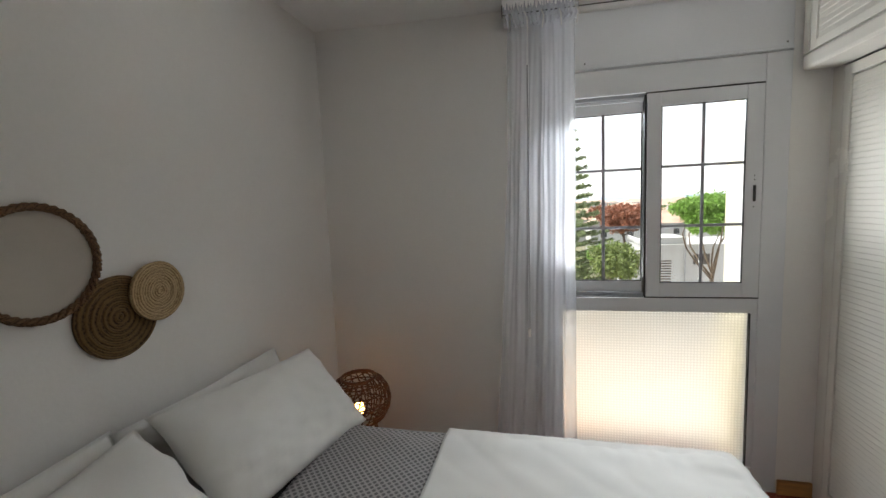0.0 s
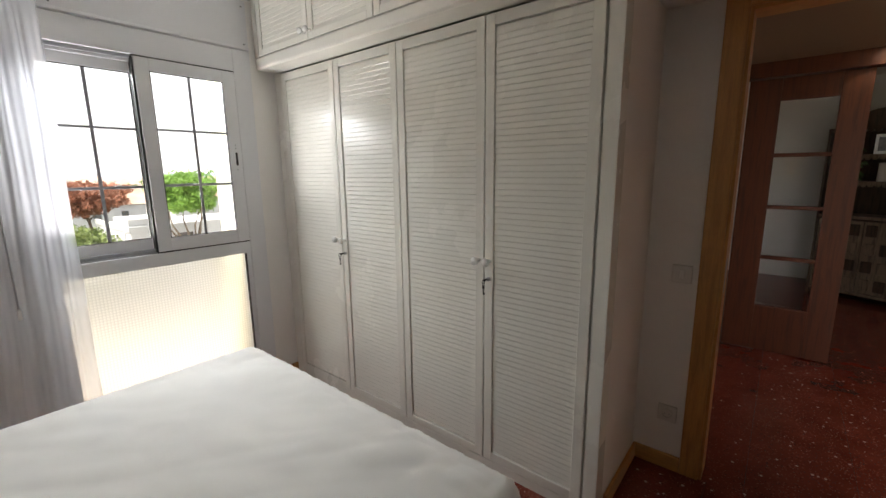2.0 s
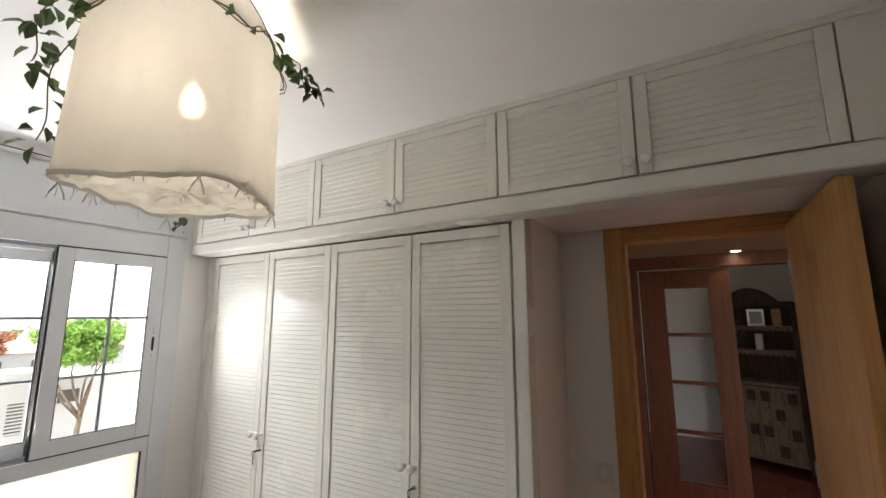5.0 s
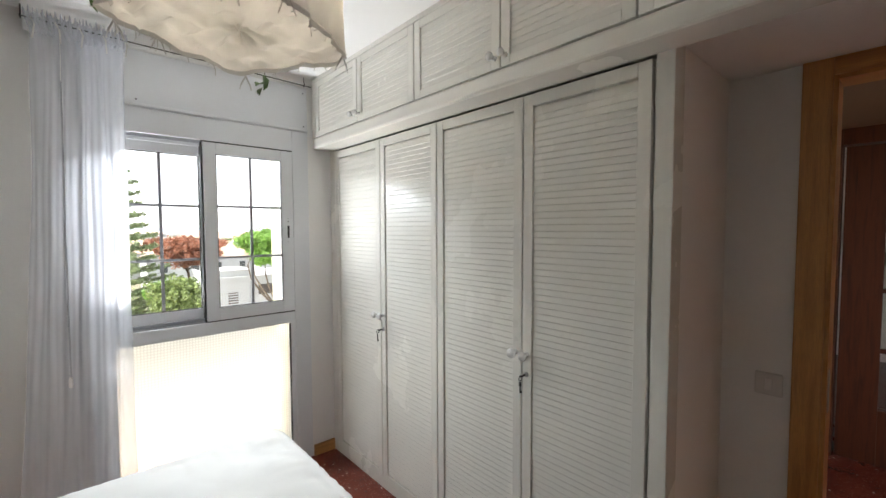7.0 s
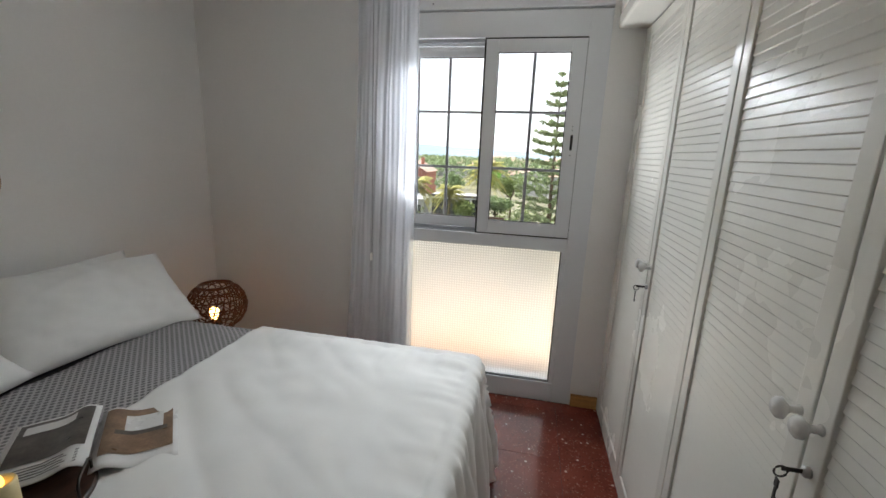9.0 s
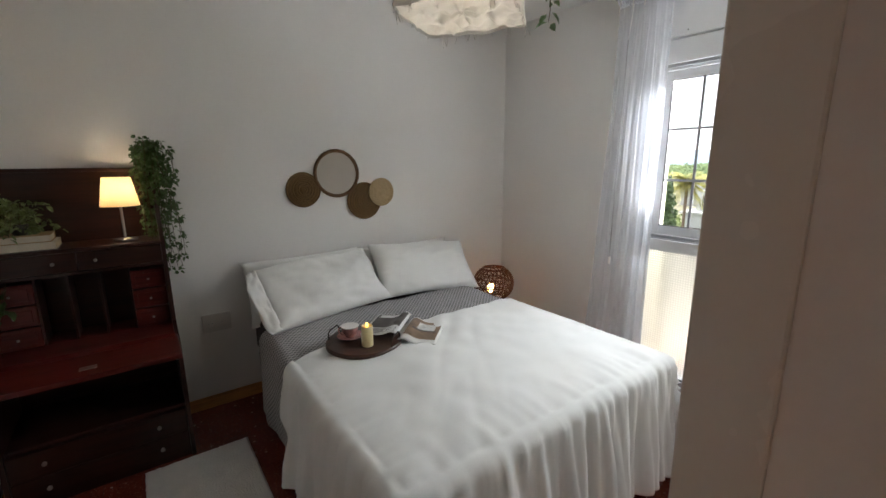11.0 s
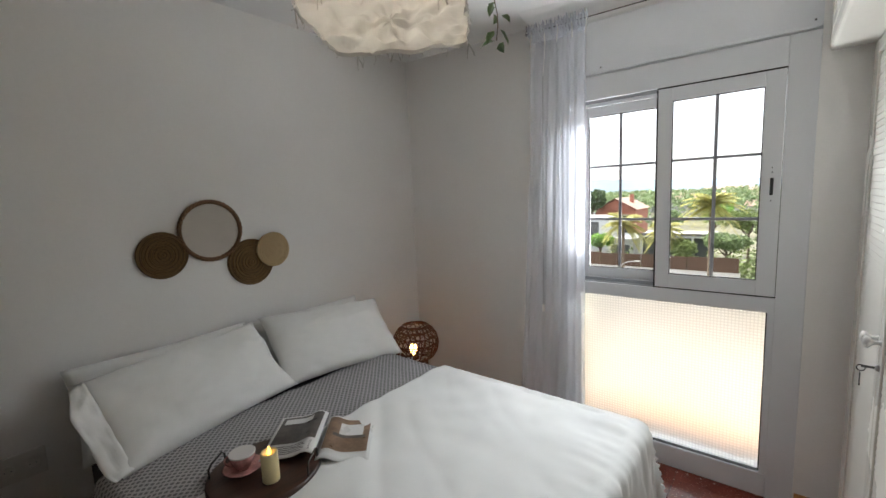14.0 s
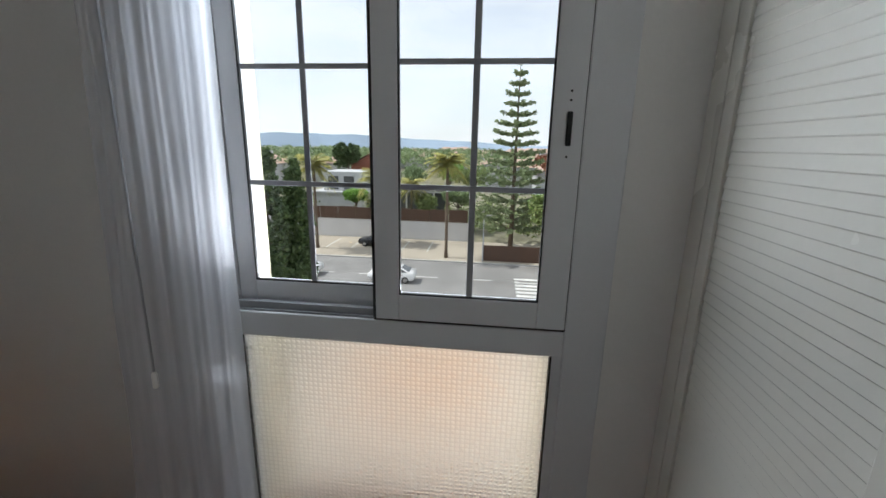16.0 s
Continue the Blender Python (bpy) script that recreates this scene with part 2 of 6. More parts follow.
PLASTER = surface("white_wall_paint", (0.84, 0.825, 0.80), 0.85, var=0.03, scale=1.2, fine=90, relief=0.3, depth=0.0015)
CEILING = surface("white_ceiling_paint", (0.87, 0.865, 0.85), 0.9, var=0.02, scale=1.0, fine=120, relief=0.2, depth=0.001)
CREAM_PAINT = surface("cream_gloss_paint", (0.77, 0.75, 0.69), 0.25, var=0.03, scale=2.0, fine=70, relief=0.12, depth=0.0008)
KNOB_WHITE = surface("white_knob_lacquer", (0.80, 0.79, 0.76), 0.22, var=0.02, relief=0)
ALU = surface("white_aluminium", (0.74, 0.75, 0.77), 0.35, var=0.03, scale=2.5, fine=200, relief=0.05)
TRACK = surface("grey_track", (0.33, 0.34, 0.36), 0.4, var=0.08, scale=6, relief=0.05)
# rubber seals, and also the strips of painted shade round the sash
GASKET_SHADE = surface("black_gasket_and_shade", (0.02, 0.02, 0.02), 0.5, var=0.1, relief=0)
BLACK = surface("black_plastic", (0.015, 0.015, 0.016), 0.4, var=0.1, relief=0)
STEEL = surface("worn_steel", (0.42, 0.41, 0.40), 0.35, metal=1.0, var=0.12, scale=20, relief=0.1)
DARK_METAL = surface("dark_metal", (0.05, 0.045, 0.04), 0.45, metal=0.6, var=0.15, scale=15)
GLASS = clear_glass("window_glass")
FROST = frosted_glass("obscure_glass")
TERRAZZO = terrazzo("red_terrazzo")
GROUT = surface("dark_grout", (0.06, 0.03, 0.025), 0.8, var=0.1)
HONEY = wood("honey_pine", (0.38, 0.18, 0.052), (0.57, 0.285, 0.09), 0.42, (1, 1, 14), 7)
HONEY_H = wood("honey_pine_lying", (0.38, 0.18, 0.052), (0.57, 0.285, 0.09), 0.42, (14, 14, 1), 7)
SAPELE = wood("red_brown_door_wood", (0.055, 0.012, 0.003), (0.100, 0.024, 0.006), 0.5, (1, 1, 14), 7)
MAHOGANY = wood("dark_mahogany", (0.013, 0.004, 0.003), (0.036, 0.010, 0.006), 0.32, (1, 14, 1), 8)
MAHOGANY_RED = wood("red_mahogany", (0.050, 0.006, 0.005), (0.105, 0.014, 0.010), 0.28, (1, 14, 1), 8)
RUSTIC = wood("rustic_dark_wood", (0.03, 0.018, 0.010), (0.085, 0.052, 0.030), 0.5, (1, 1, 10), 8)
RUSTIC_PALE = wood("rustic_grey_wood", (0.12, 0.085, 0.055), (0.26, 0.19, 0.13), 0.55, (1, 1, 10), 8)
TRAY_WOOD = wood("walnut_tray_wood", (0.022, 0.008, 0.004), (0.058, 0.022, 0.011), 0.38, (1, 12, 1), 9)
COTTON = surface("white_cotton", (0.80, 0.795, 0.77), 0.9, var=0.03, scale=4, fine=500, relief=0.3, depth=0.0008, sheen=0.2)
PILLOW_COTTON = surface("white_pillow_cotton", (0.83, 0.825, 0.80), 0.88, var=0.02, scale=5, fine=420, relief=0.25, depth=0.0008, sheen=0.2)
DARK_LINEN = surface("dark_grey_linen", (0.055, 0.05, 0.05), 0.9, var=0.15, scale=8, fine=380, relief=0.5)
WEAVE = patterned_weave("grey_diamond_weave")
SHEER = sheer("white_voile", (0.86, 0.88, 0.94), 0.50, through=0.62)
SHADE_CLOTH = sheer("ecru_muslin", (0.62, 0.60, 0.56), 0.04, through=0.22)
SEAGRASS = woven("dark_seagrass", (0.040, 0.020, 0.007), (0.23, 0.135, 0.050))
STRAW = woven("pale_straw", (0.30, 0.19, 0.085), (0.66, 0.50, 0.29), True, 60)
ROPE = woven("brown_rope", (0.06, 0.028, 0.012), (0.24, 0.13, 0.06), False, 90)
CANVAS = surface("beige_canvas", (0.52, 0.475, 0.415), 0.9, var=0.05, scale=6, fine=350, relief=0.4)
RATTAN = surface("brown_rattan", (0.13, 0.038, 0.010), 0.38, var=0.35, scale=40, fine=200, relief=0.3)
LEG_WOOD = wood("brown_leg_wood", (0.06, 0.025, 0.012), (0.14, 0.06, 0.03), 0.4, (1, 1, 12), 9)
PLASTIC_WHITE = surface("white_socket_plastic", (0.68, 0.665, 0.63), 0.35, var=0.02, relief=0)
RUG = surface("white_shaggy_rug", (0.78, 0.76, 0.72), 0.95, var=0.06, scale=12, fine=160, relief=1.0, depth=0.01, sheen=0.3)
PAPER = surface("cream_paper", (0.66, 0.60, 0.49), 0.8, var=0.08, scale=20, fine=200)
BOOK_TAN = surface("tan_book_cloth", (0.42, 0.27, 0.13), 0.75, var=0.12, scale=18)
MAG_PAPER = surface("glossy_magazine_paper", (0.72, 0.71, 0.69), 0.3, var=0.03, scale=12, relief=0.05)
MAG_DARK = surface("dark_printed_picture", (0.10, 0.085, 0.075), 0.3, var=0.45, scale=22, relief=0.05)
MAG_BROWN = surface("brown_printed_picture", (0.26, 0.165, 0.105), 0.3, var=0.35, scale=16, relief=0.05)
WAX = surface("ivory_wax", (0.78, 0.66, 0.36), 0.4, var=0.06, scale=18, relief=0.1)
CERAMIC = surface("pink_glazed_ceramic", (0.50, 0.24, 0.22), 0.15, var=0.3, scale=45, relief=0)
CERAMIC_W = surface("white_glazed_ceramic", (0.76, 0.72, 0.68), 0.15, var=0.04, relief=0)
LEAF = surface("dull_green_leaf", (0.085, 0.15, 0.045), 0.5, var=0.35, scale=30, relief=0.2)
LEAF_PALE = surface("variegated_leaf", (0.19, 0.25, 0.09), 0.5, var=0.4, scale=45, relief=0.2)
STEM = surface("brown_stem", (0.10, 0.08, 0.035), 0.7, var=0.2, scale=30)
BULB = emitter("lit_bulb", (1.0, 0.84, 0.58), 9.0)
BULB_SMALL = emitter("lit_amber_bulb", (1.0, 0.46, 0.13), 12.0)
SPOT_GLOW = emitter("lit_spot", (1.0, 0.88, 0.70), 12.0)
FLAME = emitter("amber_flame_tip", (1.0, 0.55, 0.10), 2.2)
LAMP_CLOTH = sheer("cream_lampshade", (0.86, 0.62, 0.36), 0.0)

# ---------------------------------------------------------------- mesh helpers


def thing(name, place, label, category, group="", kind=""):
    e = new(name)
    e.empty_display_size = 0.05
    e.location = place
    return tagged(e, label, category, group, kind)


def world_of(ob):
    m = Matrix.LocRotScale(ob.location, ob.rotation_euler, ob.scale)
    if ob.parent:
        return world_of(ob.parent) @ ob.matrix_parent_inverse @ m
    return m


def adopt(ob, parent):
    ob.parent = parent
    ob.matrix_parent_inverse = world_of(parent).inverted()
    return ob


def part(name, bm, material, parent=None, label="", smooth=False):
    """Links a bmesh, in world metres, as one mesh object under a thing or a part."""
    me = bpy.data.meshes.new(name)
    bm.normal_update()
    bm.to_mesh(me)
    bm.free()
    me.materials.append(material)
    if smooth:
        me.shade_smooth()
    ob = new(name, me)
    if parent:
        adopt(ob, parent)
    if label:
        ob["label"] = label
    return ob


def structure(name, bm, material, label="", category="", smooth=False):
    return tagged(part(name, bm, material, None, "", smooth), label, category, "", "structure")


def box(bm, x0, x1, y0, y1, z0, z1, bevel=0.0, seg=2):
    g = bmesh.ops.create_cube(bm, size=1.0, matrix=Matrix.Translation(((x0 + x1) / 2, (y0 + y1) / 2, (z0 + z1) / 2)) @ Matrix.Diagonal((abs(x1 - x0), abs(y1 - y0), abs(z1 - z0), 1)))
    if bevel:
        es = {e for v in g["verts"] for e in v.link_edges}
        bmesh.ops.bevel(bm, geom=list(es), offset=bevel, segments=seg, affect="EDGES", profile=0.5)
    return bm


def boxes(*sizes, bevel=0.0):
    bm = bmesh.new()
    for s in sizes:
        box(bm, *s, bevel=bevel)
    return bm


def lathe(bm, profile, place=(0, 0, 0), seg=24, turn=None, wobble=0.0):
    """Turns (radius, height) pairs round z."""
    m = Matrix.Translation(place) @ (turn or Matrix())
    rings = []
    for k, (r, z) in enumerate(profile):
        ring = []
        for i in range(seg):
            a = 2 * math.pi * i / seg
            rr = r * (1 + wobble * math.sin(3 * a + k))
            ring.append(bm.verts.new(m @ Vector((rr * math.cos(a), rr * math.sin(a), z))))
        rings.append(ring)
    for a, b in zip(rings, rings[1:]):
        for i in range(seg):
            bm.faces.new((a[i], a[(i + 1) % seg], b[(i + 1) % seg], b[i]))
    if profile[0][0] > 1e-5:
        bm.faces.new(list(reversed(rings[0])))
    if profile[-1][0] > 1e-5:
        bm.faces.new(rings[-1])
    return bm


def tube(bm, points, radius, seg=8, closed=False):
    """A round bar along points; radius may be a list."""
    pts = [Vector(p) for p in points]
    n = len(pts)
    rings = []
    for i, p in enumerate(pts):
        a = pts[(i - 1) % n] if closed or i else pts[0]
        b = pts[(i + 1) % n] if closed or i < n - 1 else pts[-1]
        d = (b - a).normalized()
        up = Vector((0, 0, 1)) if abs(d.z) < 0.9 else Vector((1, 0, 0))
        s = d.cross(up).normalized()
        u = s.cross(d)
        r = float(radius[i] if isinstance(radius, (list, tuple)) else radius)
        rings.append([bm.verts.new(p + r * (math.cos(2 * math.pi * k / seg) * s + math.sin(2 * math.pi * k / seg) * u)) for k in range(seg)])
    pairs = list(zip(rings, rings[1:])) + ([(rings[-1], rings[0])] if closed else [])
    for a, b in pairs:
        for k in range(seg):
            bm.faces.new((a[k], a[(k + 1) % seg], b[(k + 1) % seg], b[k]))
    if not closed:
        bm.faces.new(list(reversed(rings[0])))
        bm.faces.new(rings[-1])
    return bm


def leaf(bm, place, way, length, width, droop=0.3, spin=0.0):
    """One pointed leaf with a folded midrib."""
    d = Vector(way).normalized()
    s = d.cross(Vector((0, 0, 1)))
    s = s.normalized() if s.length > 1e-3 else Vector((1, 0, 0))
    s = Matrix.Rotation(spin, 3, d) @ s
    u = s.cross(d)
    p = Vector(place)
    mid = [p + d * length * t - Vector((0, 0, droop * length * t * t)) for t in (0, 0.4, 0.75, 1.0)]
    c = [bm.verts.new(q) for q in mid]
    le = [bm.verts.new(mid[k] + s * width * w + u * width * 0.25) for k, w in ((1, 0.5), (2, 0.36))]
    ri = [bm.verts.new(mid[k] - s * width * w + u * width * 0.25) for k, w in ((1, 0.5), (2, 0.36))]
    bm.faces.new((c[0], c[1], le[0]))
    bm.faces.new((c[0], ri[0], c[1]))
    bm.faces.new((c[1], c[2], le[1], le[0]))
    bm.faces.new((c[1], ri[0], ri[1], c[2]))
    bm.faces.new((c[2], c[3], le[1]))
    bm.faces.new((c[2], ri[1], c[3]))


def piece(name, mesh, parent, place, turn=(0, 0, 0)):
    ob = new(name, mesh)
    adopt(ob, parent)
    ob.location, ob.rotation_euler = place, turn
    return ob


def mesh_of(name, bm, material, smooth=False):
    me = bpy.data.meshes.new(name)
    bm.normal_update()
    bm.to_mesh(me)
    bm.free()
    me.materials.append(material)
    if smooth:
        me.shade_smooth()
    return me


# ---------------------------------------------------------------- the plan
HEAD, SOUTH, NORTH = -0.905, -0.70, 2.62      # bed wall, wall by the desk, wall left of the window
WIN = 2.54                                    # inner face of the window wall's panel
UPPER, DOORS, BACK = 1.548, 1.680, 2.228       # upper cabinet fronts, wardrobe doors, wall with the door
RECESS = 0.36                                 # end of the wardrobe
TOP_HEAD, TOP_CAB = 2.585, 2.50               # ceiling at the bed wall and over the cabinets

# ---------------------------------------------------------------- structure
structure("wall_west", boxes((HEAD - 0.15, HEAD, SOUTH - 0.15, NORTH + 0.3, -0.2, 2.75)), PLASTER, "white painted plaster wall behind the bed", "wall")
structure("wall_south", boxes((HEAD, BACK, SOUTH - 0.15, SOUTH, -0.2, 2.75)), PLASTER, "white painted plaster wall beside the writing desk", "wall")
structure("wall_north", boxes((HEAD, 0.40, NORTH, NORTH + 0.11, -0.2, 2.75)), PLASTER, "white painted plaster wall beside the window", "wall")
structure("wall_north_corner", boxes((1.525, 2.42, WIN - 0.004, NORTH + 0.30, -0.2, 2.75)), PLASTER, "narrow white plaster wall between window and wardrobe", "wall")
OPEN_Y0, OPEN_Y1, OPEN_Z = -0.575, 0.072, 2.030
CASING = 0.079
structure("wall_east", boxes((BACK, BACK + 0.12, OPEN_Y1 + 0.02, WIN - 0.004, -0.2, 2.75), (BACK, BACK + 0.12, SOUTH - 0.15, OPEN_Y0 - 0.02, -0.2, 2.75), (BACK, BACK + 0.12, OPEN_Y0 - 0.02, OPEN_Y1 + 0.02, OPEN_Z + 0.02, 2.75)), PLASTER, "white painted plaster wall with the bedroom doorway", "wall")
structure("lintel", boxes((0.40, 1.525, NORTH, NORTH + 0.32, 2.20, 2.75)), PLASTER, "plastered lintel above the window", "wall")
FACADE = surface("cream_outside_render", (0.74, 0.68, 0.52), 0.9, var=0.05, scale=2, fine=60, relief=0.6)
structure("window_reveal", boxes((0.37, 0.452, 2.64, 2.82, -0.3, 2.75), (1.425, 1.53, 2.64, 2.95, -0.3, 2.75), (0.452, 1.425, 2.93, 2.99, 2.22, 2.75)), FACADE, "cream rendered outside edges of the window", "window")
structure("facade", boxes((-4.0, 0.37, 2.74, 2.82, -10.5, 3.4), (1.53, 4.0, 2.92, 3.0, -10.5, 3.4), (0.37, 1.53, 2.92, 3.0, -10.5, -0.06), (0.37, 1.53, 2.92, 3.0, 2.75, 3.4)), FACADE, "cream rendered facade of the apartment house", "wall")

bm = bmesh.new()
v = [bm.verts.new(p) for p in ((HEAD - 0.1, SOUTH - 0.1, TOP_HEAD), (BACK, SOUTH - 0.1, 2.476), (BACK, NORTH + 0.2, 2.476), (HEAD - 0.1, NORTH + 0.2, TOP_HEAD))]
w = [bm.verts.new(p.co + Vector((0, 0, 0.15))) for p in v]
bm.faces.new(list(reversed(v)))
bm.faces.new(w)
for i in range(4):
    bm.faces.new((v[i], v[(i + 1) % 4], w[(i + 1) % 4], w[i]))
bmesh.ops.recalc_face_normals(bm, faces=bm.faces)
structure("ceiling", bm, CEILING, "smooth white painted ceiling", "ceiling")

# curved plaster band from the ceiling down to the panel above the window
bm = bmesh.new()
rows = []
for i in range(9):
    a = i / 8 * math.pi / 2
    rows.append((NORTH - 0.30 * math.cos(a) ** 1.3 - 0.02 * (1 - i / 8), 2.56 - 0.11 * (1 - math.cos(a)) - 0.005))
prev = None
for y, z in rows:
    cur = [bm.verts.new((x, min(y, WIN - 0.01) if z < 2.46 else min(y, WIN), z)) for x in (0.22, 1.553)]
    if prev:
        bm.faces.new((prev[0], prev[1], cur[1], cur[0]))
    prev = cur
back = [bm.verts.new((x, NORTH + 0.01, z)) for x, z in ((0.22, 2.452), (1.553, 2.452))]
bm.faces.new((prev[0], prev[1], back[1], back[0]))
structure("cove", bm, CEILING, "curved plaster band between ceiling and window panel", "trim", True)

# floors: recessed grout bed with terrazzo tiles on it
floor = structure("floor", boxes((HEAD - 0.1, 2.40, SOUTH - 0.1, NORTH + 0.35, -0.2, -0.004)), GROUT, "polished dark red terrazzo tile floor", "floor")
hall_floor = structure("hall_floor", boxes((2.40, 7.3, -2.1, 2.1, -0.2, -0.004)), GROUT, "polished dark red terrazzo hall floor", "floor")

# the hall and the room beyond it
structure("hall_wall_north", boxes((2.345, 4.11, 0.34, 0.44, -0.1, 2.5)), PLASTER, "white plaster hall wall", "wall")
structure("hall_wall_south", boxes((2.345, 4.11, -1.75, -1.65, -0.1, 2.5)), PLASTER, "white plaster hall wall", "wall")
structure("hall_ceiling", boxes((2.345, 4.11, -1.65, 0.34, 2.17, 2.5)), surface("brown_hall_ceiling", (0.20, 0.14, 0.095), 0.5, var=0.08, scale=2, fine=60), "low brown hall ceiling with spotlights", "ceiling")
structure("hall_wall_east", boxes((4.11, 4.21, 0.24, 2.1, -0.1, 2.6), (4.11, 4.21, -2.1, -1.24, -0.1, 2.6), (4.11, 4.21, -1.24, 0.24, 2.10, 2.6)), PLASTER, "white plaster wall with the living room doorway", "wall")
# the side wall's window opening is unseen, added to let sky light in
structure("living_room_wall", boxes((7.2, 7.3, -2.1, 2.1, -0.1, 2.6), (4.21, 7.2, -2.2, -2.1, -0.1, 2.6), (4.21, 5.9, 2.1, 2.2, -0.1, 2.6), (6.5, 7.2, 2.1, 2.2, -0.1, 2.6), (5.9, 6.5, 2.1, 2.2, 2.0, 2.6), (5.9, 6.5, 2.1, 2.2, -0.1, 0.9)), PLASTER, "white plaster walls of the living room", "wall")
structure("living_room_ceiling", boxes((4.21, 7.3, -2.2, 2.2, 2.45, 2.6)), CEILING, "white living room ceiling", "ceiling")

# skirting
sk = 0.075
structure("baseboard", boxes((HEAD, HEAD + 0.014, SOUTH, NORTH, 0, sk), bevel=0.003), HONEY_H, "honey brown wooden skirting on the bed wall", "baseboard")
structure("baseboard_window", boxes((HEAD + 0.014, 0.40, NORTH - 0.014, NORTH, 0, sk), bevel=0.003), HONEY_H, "honey brown wooden skirting beside the window", "baseboard")
structure("baseboard_corner", boxes((1.530, DOORS, WIN - 0.020, WIN - 0.004, 0, sk), bevel=0.003), HONEY_H, "short piece of pale wooden skirting", "baseboard")
structure("baseboard_door", boxes((BACK - 0.014, BACK, OPEN_Y1 + CASING + 0.001, RECESS, 0, sk), (DOORS + 0.09, BACK - 0.014, RECESS - 0.014, RECESS, 0, sk), bevel=0.003), HONEY_H, "honey brown wooden skirting beside the doorway", "baseboard")
structure("baseboard_south", boxes((HEAD + 0.014, 1.5, SOUTH, SOUTH + 0.014, 0, sk), bevel=0.003), HONEY_H, "honey brown wooden skirting by the desk", "baseboard")

# ---------------------------------------------------------------- window
win = thing("window_1", (0.95, WIN, 0), "white aluminium sliding window above an obscure glass panel", "window", kind="structure")
part("frame_post", boxes((1.420, 1.525, WIN - 0.006, 2.64, 0, 2.16), bevel=0.003), ALU, win)
part("frame_post", boxes((0.40, 0.486, WIN - 0.006, 2.64, 0, 2.16), bevel=0.003), ALU, win)
part("bottom_rail", boxes((0.486, 1.420, WIN - 0.004, 2.64, 0, 0.122), bevel=0.003), ALU, win)
part("middle_rail", boxes((0.486, 1.420, WIN - 0.004, 2.64, 0.930, 1.004), bevel=0.003), ALU, win)
part("top_rail", boxes((0.486, 1.420, WIN - 0.004, 2.64, 2.034, 2.16), (0.486, 1.420, WIN + 0.024, WIN + 0.036, 2.0, 2.034), bevel=0.002), ALU, win)
part("fixed_panel_bead", boxes((1.394, 1.420, WIN + 0.002, 2.60, 0.122, 0.930), (0.486, 0.492, WIN + 0.002, 2.60, 0.122, 0.930)), ALU, win)
part("panel_gasket", boxes((0.492, 1.394, WIN + 0.004, 2.57, 0.122, 0.127), (1.389, 1.394, WIN + 0.004, 2.57, 0.127, 0.926), (0.492, 0.497, WIN + 0.004, 2.57, 0.127, 0.926)), GASKET_SHADE, win)
pane = part("obscure_pane", boxes((0.494, 1.392, 2.562, 2.568, 0.124, 0.930)), FROST, win, "obscure glass pane with small squares")
pane.visible_shadow = False
part("track", boxes((0.486, 1.420, WIN + 0.004, 2.64, 1.004, 1.010), (0.486, 0.912, WIN + 0.012, WIN + 0.030, 1.010, 1.030), (0.486, 0.912, WIN + 0.012, WIN + 0.030, 2.016, 2.034)), TRACK, win, "grey sliding track")
board = structure("window_panel", boxes((0.40, 1.540, WIN - 0.002, 2.62, 2.162, 2.45), bevel=0.002), ALU, "plain white panel above the window", "panel")
part("bead", boxes((0.40, 1.525, WIN - 0.014, WIN - 0.003, 2.165, 2.180), bevel=0.003), ALU, board)
for sx, sz in ((1.50, 2.20), (1.50, 2.41), (0.62, 2.20)):
    part("screw", lathe(bmesh.new(), [(0.004, 0), (0.004, 0.002)], (sx, WIN - 0.002, sz), 8, Matrix.Rotation(radians(90), 4, "X")), BLACK, board)


def sash(x0, x1, z0, z1, y0, y1, gx0, gx1, gz0, gz1, mx, mzs):
    s = part("sash", boxes((x0, gx0, y0, y1, z0, z1), (gx1, x1, y0, y1, z0, z1), (gx0, gx1, y0, y1, z0, gz0), (gx0, gx1, y0, y1, gz1, z1), bevel=0.003), ALU, win, "white sliding sash")
    ym = (y0 + y1) / 2
    g = part("glass_pane", boxes((gx0, gx1, ym - 0.002, ym + 0.002, gz0, gz1)), GLASS, s)
    g.visible_shadow = False
    e = 0.004
    part("gasket", boxes((gx0, gx1, y0 + 0.002, ym - 0.003, gz0, gz0 + e), (gx0, gx1, y0 + 0.002, ym - 0.003, gz1 - e, gz1), (gx0, gx0 + e, y0 + 0.002, ym - 0.003, gz0 + e, gz1 - e), (gx1 - e, gx1, y0 + 0.002, ym - 0.003, gz0 + e, gz1 - e)), GASKET_SHADE, s)
    part("glazing_bar", boxes((mx - 0.008, mx + 0.008, ym - 0.007, ym - 0.003, gz0, gz1), bevel=0.0015), TRACK, s)
    for mz in mzs:
        part("glazing_bar", boxes((gx0, gx1, ym - 0.008, ym - 0.004, mz - 0.007, mz + 0.007), bevel=0.0015), TRACK, s)
    return s


right = sash(0.912, 1.418, 1.011, 2.026, WIN - 0.010, WIN + 0.022, 0.977, 1.345, 1.083, 1.962, 1.165, (1.372, 1.668))
left = sash(0.488, 0.945, 1.011, 2.016, WIN + 0.040, WIN + 0.072, 0.540, 0.900, 1.085, 1.950, 0.714, (1.367, 1.667))
part("handle", boxes((1.378, 1.391, WIN - 0.016, WIN - 0.010, 1.480, 1.558), bevel=0.003), BLACK, right, "black recessed latch")
for hz in (1.455, 1.583, 1.603):
    part("screw", lathe(bmesh.new(), [(0.003, 0), (0.003, 0.002)], (1.384, WIN - 0.009, hz), 8, Matrix.Rotation(radians(90), 4, "X")), BLACK, right)
